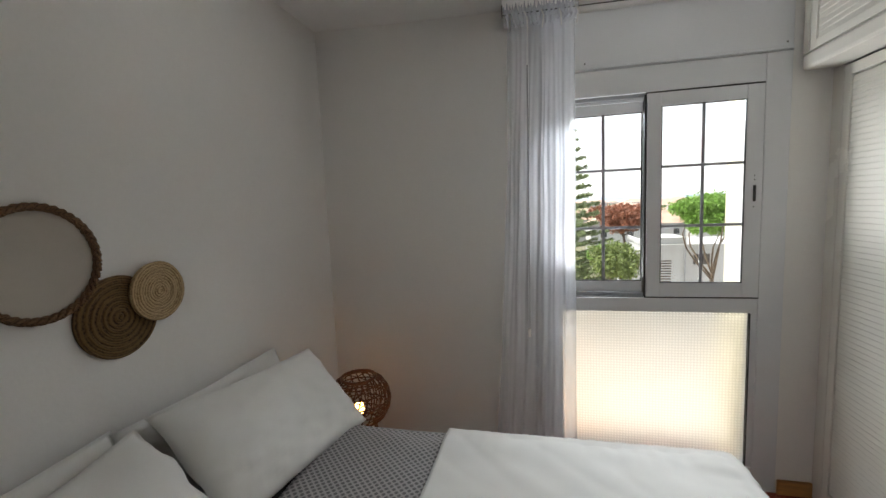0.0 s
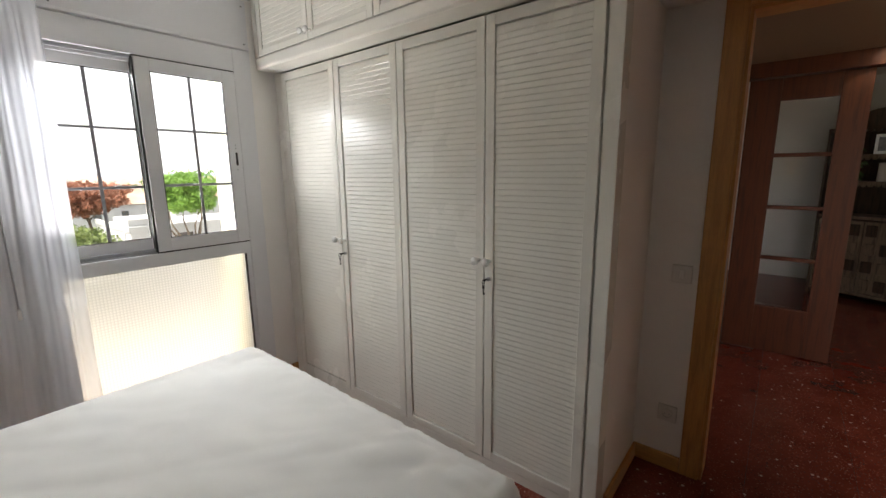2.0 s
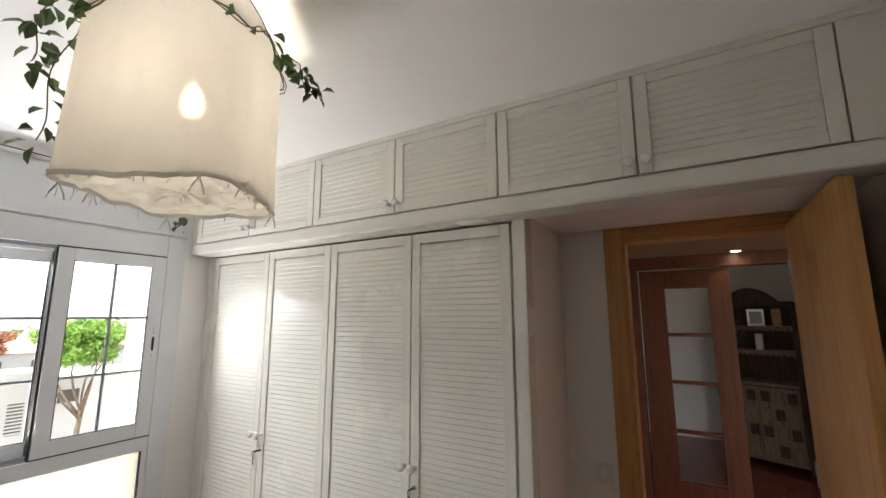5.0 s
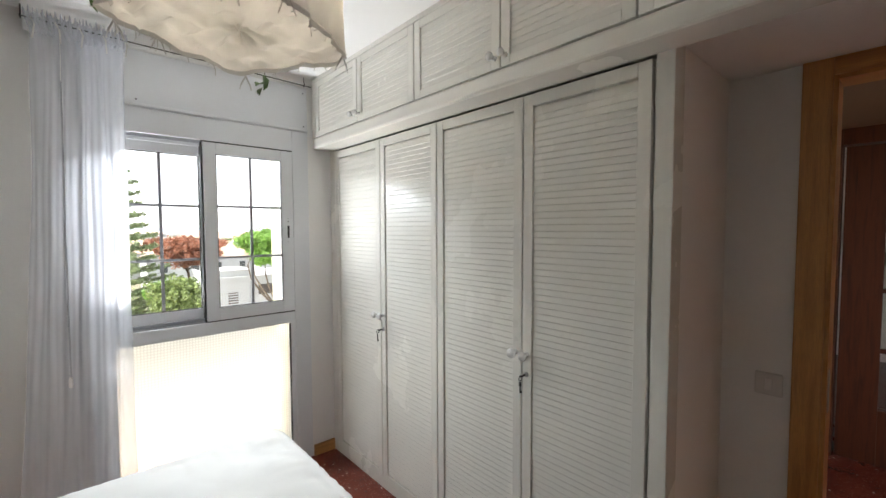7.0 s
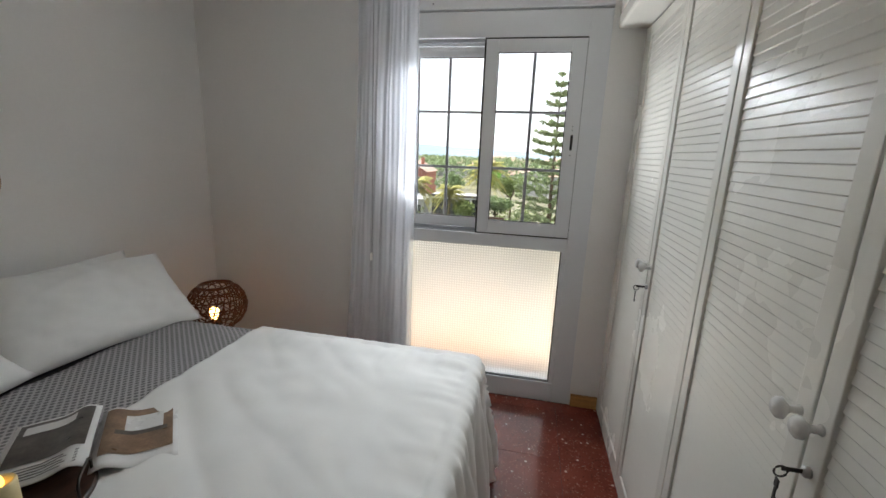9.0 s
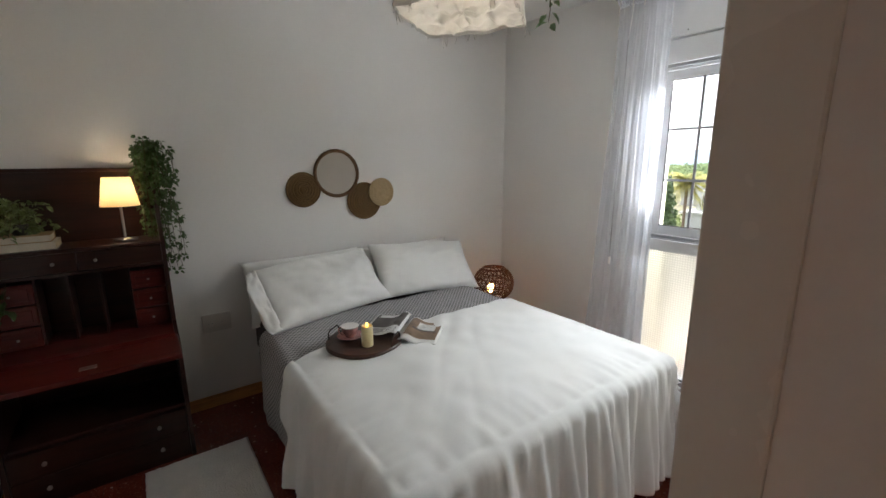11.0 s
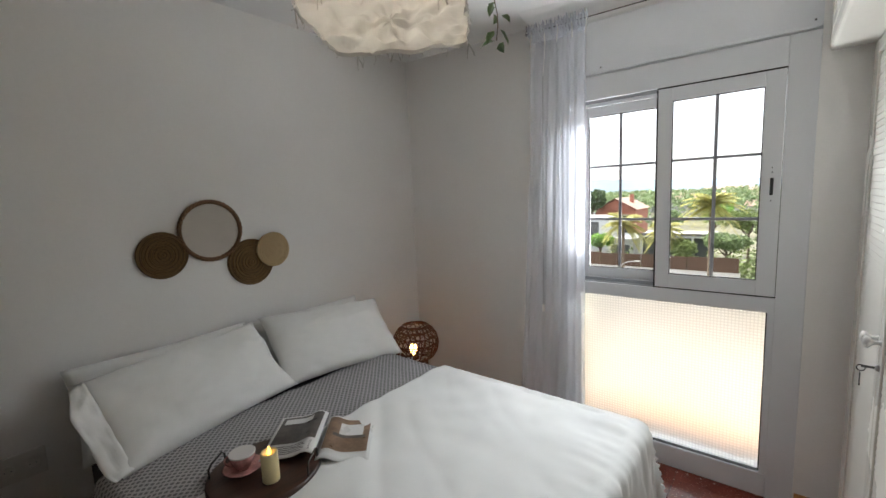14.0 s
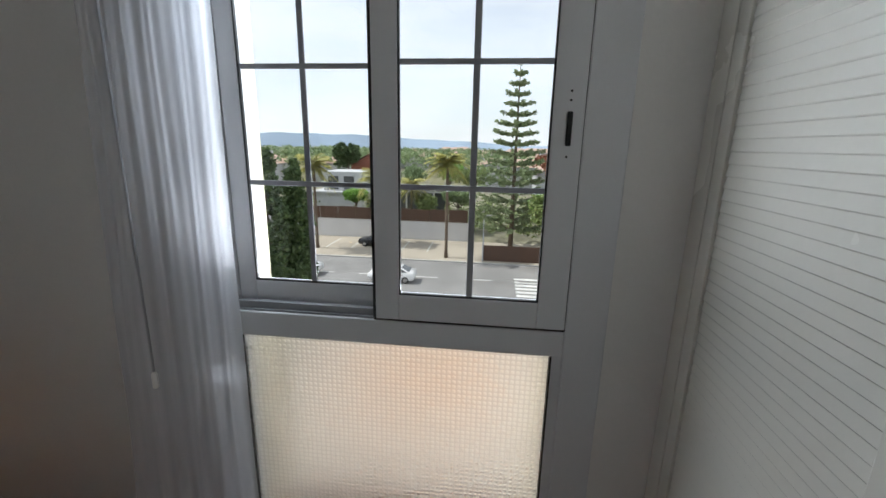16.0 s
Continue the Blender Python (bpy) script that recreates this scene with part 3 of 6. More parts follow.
# solid black strips stand in for the shade in the sash's gaps
part("shadow_strip", boxes((1.4185, 1.4199, WIN - 0.004, WIN + 0.02, 1.005, 2.033)), GASKET_SHADE, win)
part("sash_shadow_strip", boxes((0.905, 1.4185, WIN - 0.0035, WIN + 0.003, 1.0042, 1.0108)), GASKET_SHADE, win, "black strip standing for shadow under the sliding sash")
part("sash_shadow_strip", boxes((0.905, 1.4185, WIN - 0.0035, WIN + 0.003, 2.0262, 2.0338)), GASKET_SHADE, win, "black strip standing for shadow above the sliding sash")
part("meeting_seal", boxes((0.902, 0.911, WIN + 0.000, WIN + 0.038, 1.011, 2.024)), GASKET_SHADE, win)

# ---------------------------------------------------------------- louvred wardrobe
PITCH = 0.0245


def slat_mesh(width):
    bm = bmesh.new()
    box(bm, -0.004, 0.004, -width / 2, width / 2, -0.0165, 0.0165, 0.002, 1)
    bmesh.ops.rotate(bm, verts=bm.verts, matrix=Matrix.Rotation(radians(8), 3, "Y"))
    return mesh_of("slat", bm, CREAM_PAINT)


def louvre_door(parent, x, y0, y1, z0, z1, stile, rail, label=""):
    """A framed door in the plane x, front at -x, filled with sloping slats."""
    t = 0.026
    bm = boxes((x, x + t, y0, y0 + stile, z0, z1), (x, x + t, y1 - stile, y1, z0, z1), (x, x + t, y0 + stile, y1 - stile, z0, z0 + rail), (x, x + t, y0 + stile, y1 - stile, z1 - rail, z1), bevel=0.0025)
    d = part("door", bm, CREAM_PAINT, parent, label)
    part("door_back", boxes((x + 0.021, x + 0.0255, y0 + stile, y1 - stile, z0 + rail, z1 - rail)), CREAM_PAINT, d)
    w = y1 - y0 - 2 * stile
    me = slat_mesh(w)
    count = int((z1 - z0 - 2 * rail) / PITCH)
    lead = (z1 - z0 - 2 * rail - count * PITCH) / 2
    for k in range(count):
        piece("slat", me, d, (x + 0.011, (y0 + y1) / 2, z0 + rail + lead + PITCH * (k + 0.5)), (0, radians(random.uniform(-0.25, 0.25)), 0))
    return d


def knob(parent, x, y, z, r=0.019):
    prof = [(0.010, 0.0), (0.007, 0.004), (0.006, 0.016), (0.011, 0.022), (r, 0.029), (r * 0.98, 0.036), (r * 0.7, 0.041), (0.0, 0.043)]
    return part("knob", lathe(bmesh.new(), prof, (x, y, z), 20, Matrix.Rotation(radians(-90), 4, "Y")), KNOB_WHITE, parent, "round white knob", True)


ward = thing("wardrobe", (1.95, 1.42, 0), "cream painted built-in wardrobe with louvred doors and round knobs", "wardrobe")
part("carcass", boxes((DOORS + 0.028, BACK, 0.42, WIN - 0.004, 0.0, 2.05)), CREAM_PAINT, ward)
part("end_panel", boxes((DOORS - 0.004, DOORS + 0.075, RECESS, 0.414, 0, 2.085), bevel=0.003), CREAM_PAINT, ward, "cream painted end post")
part("side_wall", boxes((DOORS + 0.075, BACK, RECESS + 0.004, 0.414, 0, 2.085)), PLASTER, ward, "white plastered side")
part("plinth", boxes((DOORS + 0.004, DOORS + 0.026, 0.414, 2.51, 0, 0.046)), CREAM_PAINT, ward)
part("filler", boxes((DOORS + 0.002, DOORS + 0.026, 2.468, WIN - 0.004, 0.0, 2.06), bevel=0.002), CREAM_PAINT, ward)
edges = [2.464, 1.925, 1.428, 0.910, 0.424]
wdoors = []
for k in range(4):
    wdoors.append(louvre_door(ward, DOORS, edges[k + 1] + 0.003, edges[k] - 0.003, 0.05, 2.048, 0.043, 0.045))
for a, b, y in ((0, 1, edges[1]), (2, 3, edges[3])):
    knob(wdoors[a], DOORS, y + 0.030, 1.036)
    knob(wdoors[b], DOORS, y - 0.026, 1.036)
    lock = part("lock", lathe(bmesh.new(), [(0.010, 0), (0.010, 0.006), (0.007, 0.010), (0.0, 0.010)], (DOORS, y - 0.024, 0.956), 16, Matrix.Rotation(radians(-90), 4, "Y")), STEEL, wdoors[b], "small steel lock", True)
    bm = bmesh.new()
    box(bm, DOORS - 0.040, DOORS - 0.008, y - 0.0255, y - 0.0225, 0.952, 0.960, 0.001, 1)
    tube(bm, [(DOORS - 0.040 + 0.010 * math.cos(a), y - 0.024, 0.956 + 0.010 * math.sin(a) - 0.006) for a in np.linspace(0, 2 * math.pi, 14)[:-1]], 0.0018, 6, True)
    part("key", bm, DARK_METAL, lock, "steel key in the lock")
    bm = bmesh.new()
    box(bm, DOORS - 0.043, DOORS - 0.040, y - 0.030, y - 0.018, 0.918, 0.936, 0.002, 1)
    box(bm, DOORS - 0.043, DOORS - 0.040, y - 0.026, y - 0.022, 0.892, 0.918)
    box(bm, DOORS - 0.043, DOORS - 0.040, y - 0.032, y - 0.026, 0.894, 0.902)
    part("spare_key", bm, DARK_METAL, lock, "spare key on a ring")

upper = thing("overhead_cabinet", (1.9, 0.9, 2.06), "cream painted overhead cabinets with louvred doors under the ceiling", "cabinet")
part("carcass", boxes((UPPER + 0.030, BACK, SOUTH, WIN - 0.004, 2.125, 2.485)), CREAM_PAINT, upper)
part("fascia", boxes((UPPER, DOORS + 0.012, SOUTH, 2.515, 2.056, 2.124), bevel=0.012), CREAM_PAINT, upper, "rounded cream fascia board")
part("soffit", boxes((DOORS + 0.012, BACK, SOUTH, 0.42, 2.086, 2.124)), PLASTER, upper, "white soffit above the doorway recess")
part("top_strip", boxes((UPPER, UPPER + 0.028, SOUTH, 2.515, 2.476, 2.506), bevel=0.003), CREAM_PAINT, upper)
part("end_stile", boxes((UPPER + 0.001, UPPER + 0.028, 2.470, 2.515, 2.124, 2.476), bevel=0.002), CREAM_PAINT, upper)
uedges = [2.466, 1.945, 1.432, 0.916, 0.418, -0.076, -0.595]
udoors = []
for k in range(6):
    udoors.append(louvre_door(upper, UPPER, uedges[k + 1] + 0.003, uedges[k] - 0.003, 2.127, 2.473, 0.042, 0.036))
part("end_stile", boxes((UPPER + 0.001, UPPER + 0.028, SOUTH, uedges[6] - 0.002, 2.124, 2.476), bevel=0.002), CREAM_PAINT, upper)
for k in (1, 3, 5):
    knob(udoors[k - 1], UPPER, uedges[k] + 0.026, 2.166, 0.016)
    knob(udoors[k], UPPER, uedges[k] - 0.026, 2.166, 0.016)

# ---------------------------------------------------------------- doors
d1 = thing("door_1", (BACK, -0.24, 0), "open honey brown wooden bedroom door with its casing", "door", kind="structure")
cx = BACK - 0.016
part("casing", boxes((cx, BACK - 0.001, OPEN_Y1, OPEN_Y1 + CASING, 0, 2.10), bevel=0.004), HONEY, d1)
part("casing", boxes((cx, BACK - 0.001, OPEN_Y0 - CASING, OPEN_Y0, 0, 2.10), bevel=0.004), HONEY, d1)
part("casing", boxes((cx, BACK - 0.001, OPEN_Y0, OPEN_Y1, OPEN_Z, 2.10), bevel=0.004), HONEY_H, d1)
part("jamb", boxes((BACK, BACK + 0.125, OPEN_Y1 - 0.012, OPEN_Y1 + 0.019, 0, OPEN_Z + 0.018)), HONEY, d1)
part("jamb", boxes((BACK, BACK + 0.125, OPEN_Y0 - 0.019, OPEN_Y0 + 0.012, 0, OPEN_Z + 0.018)), HONEY, d1)
part("jamb", boxes((BACK, BACK + 0.125, OPEN_Y0 + 0.012, OPEN_Y1 - 0.012, OPEN_Z - 0.012, OPEN_Z + 0.018)), HONEY_H, d1)
part("strike_plate", boxes((BACK + 0.03, BACK + 0.06, OPEN_Y1 - 0.0145, OPEN_Y1 - 0.012, 0.90, 1.05), bevel=0.001), STEEL, d1, "steel strike plate")
leafd = part("door_leaf", boxes((BACK - 0.70, BACK - 0.022, OPEN_Y0 - 0.004, OPEN_Y0 + 0.034, 0.012, 2.030), bevel=0.003), HONEY, d1, "smooth honey brown door leaf standing open")
for hz in (0.25, 1.05, 1.80):
    part("hinge", lathe(bmesh.new(), [(0.007, 0), (0.007, 0.09)], (BACK - 0.020, OPEN_Y0 + 0.034, hz), 10), STEEL, leafd)
hb = bmesh.new()
tube(hb, [(BACK - 0.64, OPEN_Y0 + 0.034, 1.02), (BACK - 0.64, OPEN_Y0 + 0.075, 1.02), (BACK - 0.60, OPEN_Y0 + 0.080, 1.02), (BACK - 0.53, OPEN_Y0 + 0.078, 1.02)], 0.009, 10)
part("door_handle", hb, STEEL, leafd, "steel lever handle", True)

d2 = thing("door_2", (4.15, -0.5, 0), "red-brown wooden glazed door standing ajar beyond the hall", "door", kind="structure")
part("casing", boxes((4.095, 4.109, 0.20, 0.285, 0, 2.169), bevel=0.003), SAPELE, d2)
part("casing", boxes((4.095, 4.109, -1.285, -1.20, 0, 2.169), bevel=0.003), SAPELE, d2)
part("casing", boxes((4.095, 4.109, -1.20, 0.20, 2.065, 2.169), bevel=0.003), SAPELE, d2)
part("jamb", boxes((4.11, 4.21, 0.20, 0.238, 0, 2.098), (4.11, 4.21, -1.238, -1.20, 0, 2.098), (4.11, 4.21, -1.20, 0.20, 2.065, 2.098)), SAPELE, d2)
turn = Matrix.Translation((4.15, 0.185, 0))
LW, LH = 0.66, 2.055


def swung(bm):
    bmesh.ops.transform(bm, matrix=turn, verts=bm.verts)
    return bm


gy0, gy1 = -0.508, -0.192
gz = [0.37, 0.752, 1.135, 1.516, 1.90]
frame_boxes = [(-0.018, 0.018, -LW, gy0, 0.01, LH), (-0.018, 0.018, gy1, 0.0, 0.01, LH), (-0.018, 0.018, gy0, gy1, 0.01, gz[0]), (-0.018, 0.018, gy0, gy1, gz[4], LH)]
for z in gz[1:4]:
    frame_boxes.append((-0.015, 0.015, gy0, gy1, z - 0.014, z + 0.014))
gl = part("door_leaf", swung(boxes(*frame_boxes, bevel=0.003)), SAPELE, d2, "red-brown glazed door leaf")
for a, b in zip(gz, gz[1:]):
    g = part("glass_pane", swung(boxes((-0.002, 0.002, gy0, gy1, a + 0.014, b - 0.014))), GLASS, gl)
    g.visible_shadow = False

# rustic dresser in the room beyond
dr = thing("dresser", (6.45, -0.75, 0), "dark rustic wooden dresser with an arched top and carved doors", "dresser")
DT = Matrix.Translation((6.45, -0.40, 0)) @ Matrix.Rotation(radians(-24), 4, "Z") @ Matrix.Diagonal((1, 0.85, 1, 1))


def at_dresser(bm):
    bmesh.ops.transform(bm, matrix=DT, verts=bm.verts)
    return bm


part("side", at_dresser(boxes((0, 0.38, -0.03, 0.0, 0, 1.82), bevel=0.004)), RUSTIC, dr)
part("side", at_dresser(boxes((0, 0.38, -0.98, -0.95, 0, 1.82), bevel=0.004)), RUSTIC, dr)
part("back", at_dresser(boxes((0.36, 0.38, -0.95, -0.03, 0, 1.82))), RUSTIC, dr)
for z, dp in ((0.06, 0.36), (0.88, 0.38), (1.24, 0.30), (1.52, 0.30), (1.80, 0.34)):
    part("shelf", at_dresser(boxes((0.36 - dp, 0.36, -0.95, -0.03, z, z + 0.03), bevel=0.004)), RUSTIC_PALE if z < 1.6 else RUSTIC, dr)
    if z > 1.0:
        bm = bmesh.new()
        for k in range(14):
            yy = -0.95 + 0.92 * (k + 0.5) / 14
            lathe(bm, [(0.030, -0.006), (0.030, 0.006)], (0.36 - dp, yy, z), 10, Matrix.Rotation(radians(90), 4, "Y"))
        part("scalloped_trim", at_dresser(bm), RUSTIC_PALE if z < 1.6 else RUSTIC, dr)
bm = bmesh.new()
prof = [(y, 1.83 + 0.17 * max(0.0, math.cos((y + 0.49) / 0.34 * math.pi / 2)) ** 0.8 if abs(y + 0.49) < 0.34 else 1.83) for y in np.linspace(-0.98, 0.0, 40)]
f = [bm.verts.new((0.0, y, z)) for y, z in prof]
b = [bm.verts.new((0.04, y, z)) for y, z in prof]
f0 = [bm.verts.new((0.0, y, 1.80)) for y, z in prof]
b0 = [bm.verts.new((0.04, y, 1.80)) for y, z in prof]
for i in range(39):
    bm.faces.new((f[i], f[i + 1], f0[i + 1], f0[i]))
    bm.faces.new((b[i], b0[i], b0[i + 1], b[i + 1]))
    bm.faces.new((f[i], b[i], b[i + 1], f[i + 1]))
part("arched_cornice", at_dresser(bm), RUSTIC, dr, "arched carved cornice")
for y0, y1 in ((-0.94, -0.495), (-0.485, -0.04)):
    dd = part("door", at_dresser(boxes((-0.01, 0.015, y0, y1, 0.10, 0.86), bevel=0.004)), RUSTIC_PALE, dr, "grey-brown carved door")
    for r in range(4):
        for c in range(3):
            cy, cz = y0 + (c + 0.5) * (y1 - y0) / 3, 0.10 + (r + 0.5) * 0.19
            part("carved_block", at_dresser(boxes((-0.028, -0.009, cy - 0.05, cy + 0.05, cz - 0.06, cz + 0.06), bevel=0.008)), RUSTIC if (r + c) % 2 else RUSTIC_PALE, dd)


def on_dresser(x, y, z):
    return DT @ Vector((x, y, z))


p0 = on_dresser(0.16, -0.50, 1.55)
pf = thing("picture_frame", p0, "small white picture frame on the dresser shelf", "picture frame")
part("frame", boxes((p0.x - 0.008, p0.x + 0.008, p0.y - 0.085, p0.y - 0.060, p0.z, p0.z + 0.20), (p0.x - 0.008, p0.x + 0.008, p0.y + 0.060, p0.y + 0.085, p0.z, p0.z + 0.20), (p0.x - 0.008, p0.x + 0.008, p0.y - 0.060, p0.y + 0.060, p0.z, p0.z + 0.03), (p0.x - 0.008, p0.x + 0.008, p0.y - 0.060, p0.y + 0.060, p0.z + 0.17, p0.z + 0.20), bevel=0.002), KNOB_WHITE, pf)
part("print", boxes((p0.x - 0.002, p0.x + 0.002, p0.y - 0.060, p0.y + 0.060, p0.z + 0.03, p0.z + 0.17)), MAG_DARK, pf)
p1 = on_dresser(0.16, -0.74, 1.55)
bk = thing("book", p1, "pale book standing on the dresser shelf", "book")
part("cover", boxes((p1.x - 0.07, p1.x + 0.07, p1.y - 0.035, p1.y - 0.030, p1.z, p1.z + 0.20), (p1.x - 0.07, p1.x + 0.07, p1.y + 0.030, p1.y + 0.035, p1.z, p1.z + 0.20), (p1.x - 0.075, p1.x - 0.07, p1.y - 0.035, p1.y + 0.035, p1.z, p1.z + 0.20)), BOOK_TAN, bk)
part("pages", boxes((p1.x - 0.07, p1.x + 0.065, p1.y - 0.030, p1.y + 0.030, p1.z + 0.004, p1.z + 0.195)), PAPER, bk)
p2 = on_dresser(0.14, -0.52, 1.27)
jr = part("vase", lathe(bmesh.new(), [(0.038, 0), (0.042, 0.02), (0.040, 0.16), (0.042, 0.19), (0.036, 0.19), (0.034, 0.03), (0, 0.03)], p2, 20), CERAMIC_W, None, "", True)
tagged(jr, "white ceramic cylinder vase on the dresser shelf", "vase")
p3 = on_dresser(0.15, -0.16, 1.27)
pl = thing("trailing_plant", p3, "dark green trailing plant on the dresser shelf", "plant")
part("pot", lathe(bmesh.new(), [(0.045, 0), (0.06, 0.09), (0.052, 0.09), (0.04, 0.07), (0, 0.07)], p3, 16), RUSTIC_PALE, pl)
bm = bmesh.new()
for k in range(120):
    a, r, h = random.uniform(0, 6.3), random.uniform(0, 0.13), random.uniform(-0.12, 0.25)
    leaf(bm, p3 + Vector((r * math.cos(a), r * math.sin(a), 0.10 + h)), (math.cos(a), math.sin(a), -0.2), 0.06, 0.04, 0.4, random.uniform(-1, 1))
part("leaves", bm, LEAF, pl)

for sx, sy in ((2.98, -0.567), (4.0, -0.527)):
    sp = thing("recessed_spotlight", (sx, sy, 2.17), "lit recessed ceiling spotlight in the hall", "ceiling light", "hall spotlights")
    part("ring", tube(bmesh.new(), [(sx + 0.040 * math.cos(a), sy + 0.040 * math.sin(a), 2.166) for a in np.linspace(0, 2 * math.pi, 25)[:-1]], 0.006, 8, True), STEEL, sp, "", True)
    part("lens", lathe(bmesh.new(), [(0.036, 2.164), (0.036, 2.168)], (sx, sy, 0), 24), SPOT_GLOW, sp)


def plate(name, x, y, z, face, label, w=0.082, h=0.082, kind_="socket"):
    """A wall plate; face +1 looks to +x, -1 to -x."""
    t = thing(name, (x, y, z), label, kind_)
    a, b = (x, x + 0.010) if face > 0 else (x - 0.010, x)
    part("plate", boxes((a, b, y - w / 2, y + w / 2, z - h / 2, z + h / 2), bevel=0.004), PLASTIC_WHITE, t)
    c, d = (x + 0.010, x + 0.013) if face > 0 else (x - 0.013, x - 0.010)
    if name == "light_switch":
        part("rocker", boxes((c, d, y - 0.011, y + 0.011, z - 0.021, z + 0.021), bevel=0.002), KNOB_WHITE, t)
    else:
        n = 2 if w > 0.1 else 1
        for k in range(n):
            yy = y + (k - (n - 1) / 2) * 0.072
            ob = part("socket_insert", lathe(bmesh.new(), [(0.024, 0), (0.024, 0.003), (0.020, 0.003), (0.019, 0.0005), (0, 0.0005)], (c if face > 0 else d, yy, z), 20, Matrix.Rotation(radians(90 * face), 4, "Y")), PLASTIC_WHITE, t)
            for dy in (-0.0095, 0.0095):
                part("hole", lathe(bmesh.new(), [(0.0024, 0.003), (0.0024, 0.0042)], ((x + 0.0105) if face > 0 else (x - 0.0105), yy + dy, z), 8, Matrix.Rotation(radians(90 * face), 4, "Y")), TRACK, ob)
    return t


plate("light_switch", BACK, 0.215, 0.968, -1, "white rocker light switch beside the doorway", kind_="light switch")
plate("wall_socket", BACK, 0.222, 0.285, -1, "white wall socket low beside the doorway")
plate("wall_socket", HEAD, 0.235, 0.540, 1, "white double wall socket beside the bed", 0.155, 0.112)

# ---------------------------------------------------------------- bed
BX0, BX1, BY0, BY1, BZ = -0.875, 1.005, 0.435, 1.795, 0.588


def drape(name, s0, s1, t0, t1, rect, top, material, label, category, fold=0.03, step=0.022, lift=0.0, waves=26.0, seed=1.0, flare=0.12, thick=0.006, skew=0.0):
    """Cloth laid over a box: lengths s along x and t along y, falling over the edges in folds."""
    x0, x1, y0, y1 = rect
    ns, nt = int((s1 - s0) / step) + 1, int((t1 - t0) / step) + 1
    bm = bmesh.new()
    uvl = bm.loops.layers.uv.new("cloth")
    grid, cloth = [], []
    R = 0.055
    for i in range(ns + 1):
        row, crow = [], []
        s = s0 + (s1 - s0) * i / ns
        for j in range(nt + 1):
            t = t0 + (t1 - t0) * j / nt
            s = s0 + skew * max(0.0, y0 + 0.20 - t) ** 1.6 + (s1 - s0 - skew * max(0.0, y0 + 0.20 - t) ** 1.6) * i / ns
            cx, cy = min(max(s, x0), x1), min(max(t, y0), y1)
            o = Vector((s - cx, t - cy, 0))
            d = o.length
            puff = 0.010 * noise.noise(Vector((s * 3.1, t * 3.1, seed))) + 0.005 * noise.noise(Vector((s * 9, t * 9, seed + 4)))
            crease = 0.012 * abs(noise.noise(Vector((s * 5 + t * 6, s * 1.3 - t * 1.1, seed + 9))))
            if d < 1e-6:
                edge = min(s - x0 if x0 > s0 + 0.01 else 9, x1 - s if s1 > x1 + 0.01 else 9, t - y0 if t0 < y0 - 0.01 else 9, y1 - t if t1 > y1 + 0.01 else 9)
                dip = -0.014 * max(0.0, 1 - edge / 0.10) ** 2
                gather = 0.0
                for reach, run in ((x1 - s, x1 + t), (t - y0, s + y0), (y1 - t, s + y1)):
                    gather += max(0.0, 1 - max(reach, 0.0) / 0.22) ** 1.6 * fold * 0.36 * noise.noise(Vector((run * waves * 0.55, reach * 2.0, seed + 21)))
                p = Vector((s, t, top + lift + puff + crease + dip + gather))
            else:
                w = o / d
                along = cx * 1.0 + cy * 1.0 + 0.5 * math.atan2(w.y, w.x)
                fall = max(0.0, d - R * 1.2)
                arc = min(d / R, math.pi / 2)
                out = R * math.sin(arc) + flare * fall
                drop = R * (1 - math.cos(arc)) + fall
                wave = math.sin(along * waves + 2.0 * noise.noise(Vector((along * 4, 0, seed)))) + 0.5 * math.sin(along * waves * 2.3 + 1)
                fine = noise.noise(Vector((along * waves * 0.55, d * 2.2, seed + 21))) + 0.6 * noise.noise(Vector((along * waves * 1.15, d * 3.0, seed + 31)))
                out += fold * wave * min(1.0, fall / 0.30) + 0.5 * puff + fold * 0.75 * fine * min(1.0, d / 0.09)
                z = top + lift - 0.014 - drop + 0.006
                p = Vector((cx + w.x * out, cy + w.y * out, max(z, 0.012 + 0.004 * wave)))
            row.append(bm.verts.new(p))
            crow.append((s, t))
        grid.append(row)
        cloth.append(crow)
    for i in range(ns):
        for j in range(nt):
            f = bm.faces.new((grid[i][j], grid[i + 1][j], grid[i + 1][j + 1], grid[i][j + 1]))
            for lp, (a, b) in zip(f.loops, ((i, j), (i + 1, j), (i + 1, j + 1), (i, j + 1))):
                lp[uvl].uv = cloth[a][b]
    rim = [v.co.copy() for v in (grid[-1] if s1 > x1 + 0.01 else [r[0] for r in grid])]
    ob = part(name, bm, material, None, "", True)
    sol = ob.modifiers.new("thickness", "SOLIDIFY")
    sol.thickness, sol.offset = thick, 1.0
    hem = part("hem", tube(bmesh.new(), [q - Vector((0, 0, 0.001)) for q in rim], 0.0042, 6), material, ob, "stitched hem", True)
    return tagged(ob, label, category)


bed = thing("bed", (0.07, 1.115, 0), "double bed with a dark grey upholstered base against the wall", "bed")
part("base", boxes((BX0, BX1 - 0.01, BY0 + 0.01, BY1 - 0.01, 0.05, 0.32), bevel=0.02), DARK_LINEN, bed, "dark grey upholstered base")
part("mattress", boxes((BX0, BX1, BY0, BY1, 0.32, BZ), bevel=0.045), DARK_LINEN, bed, "mattress in a dark grey fitted sheet")
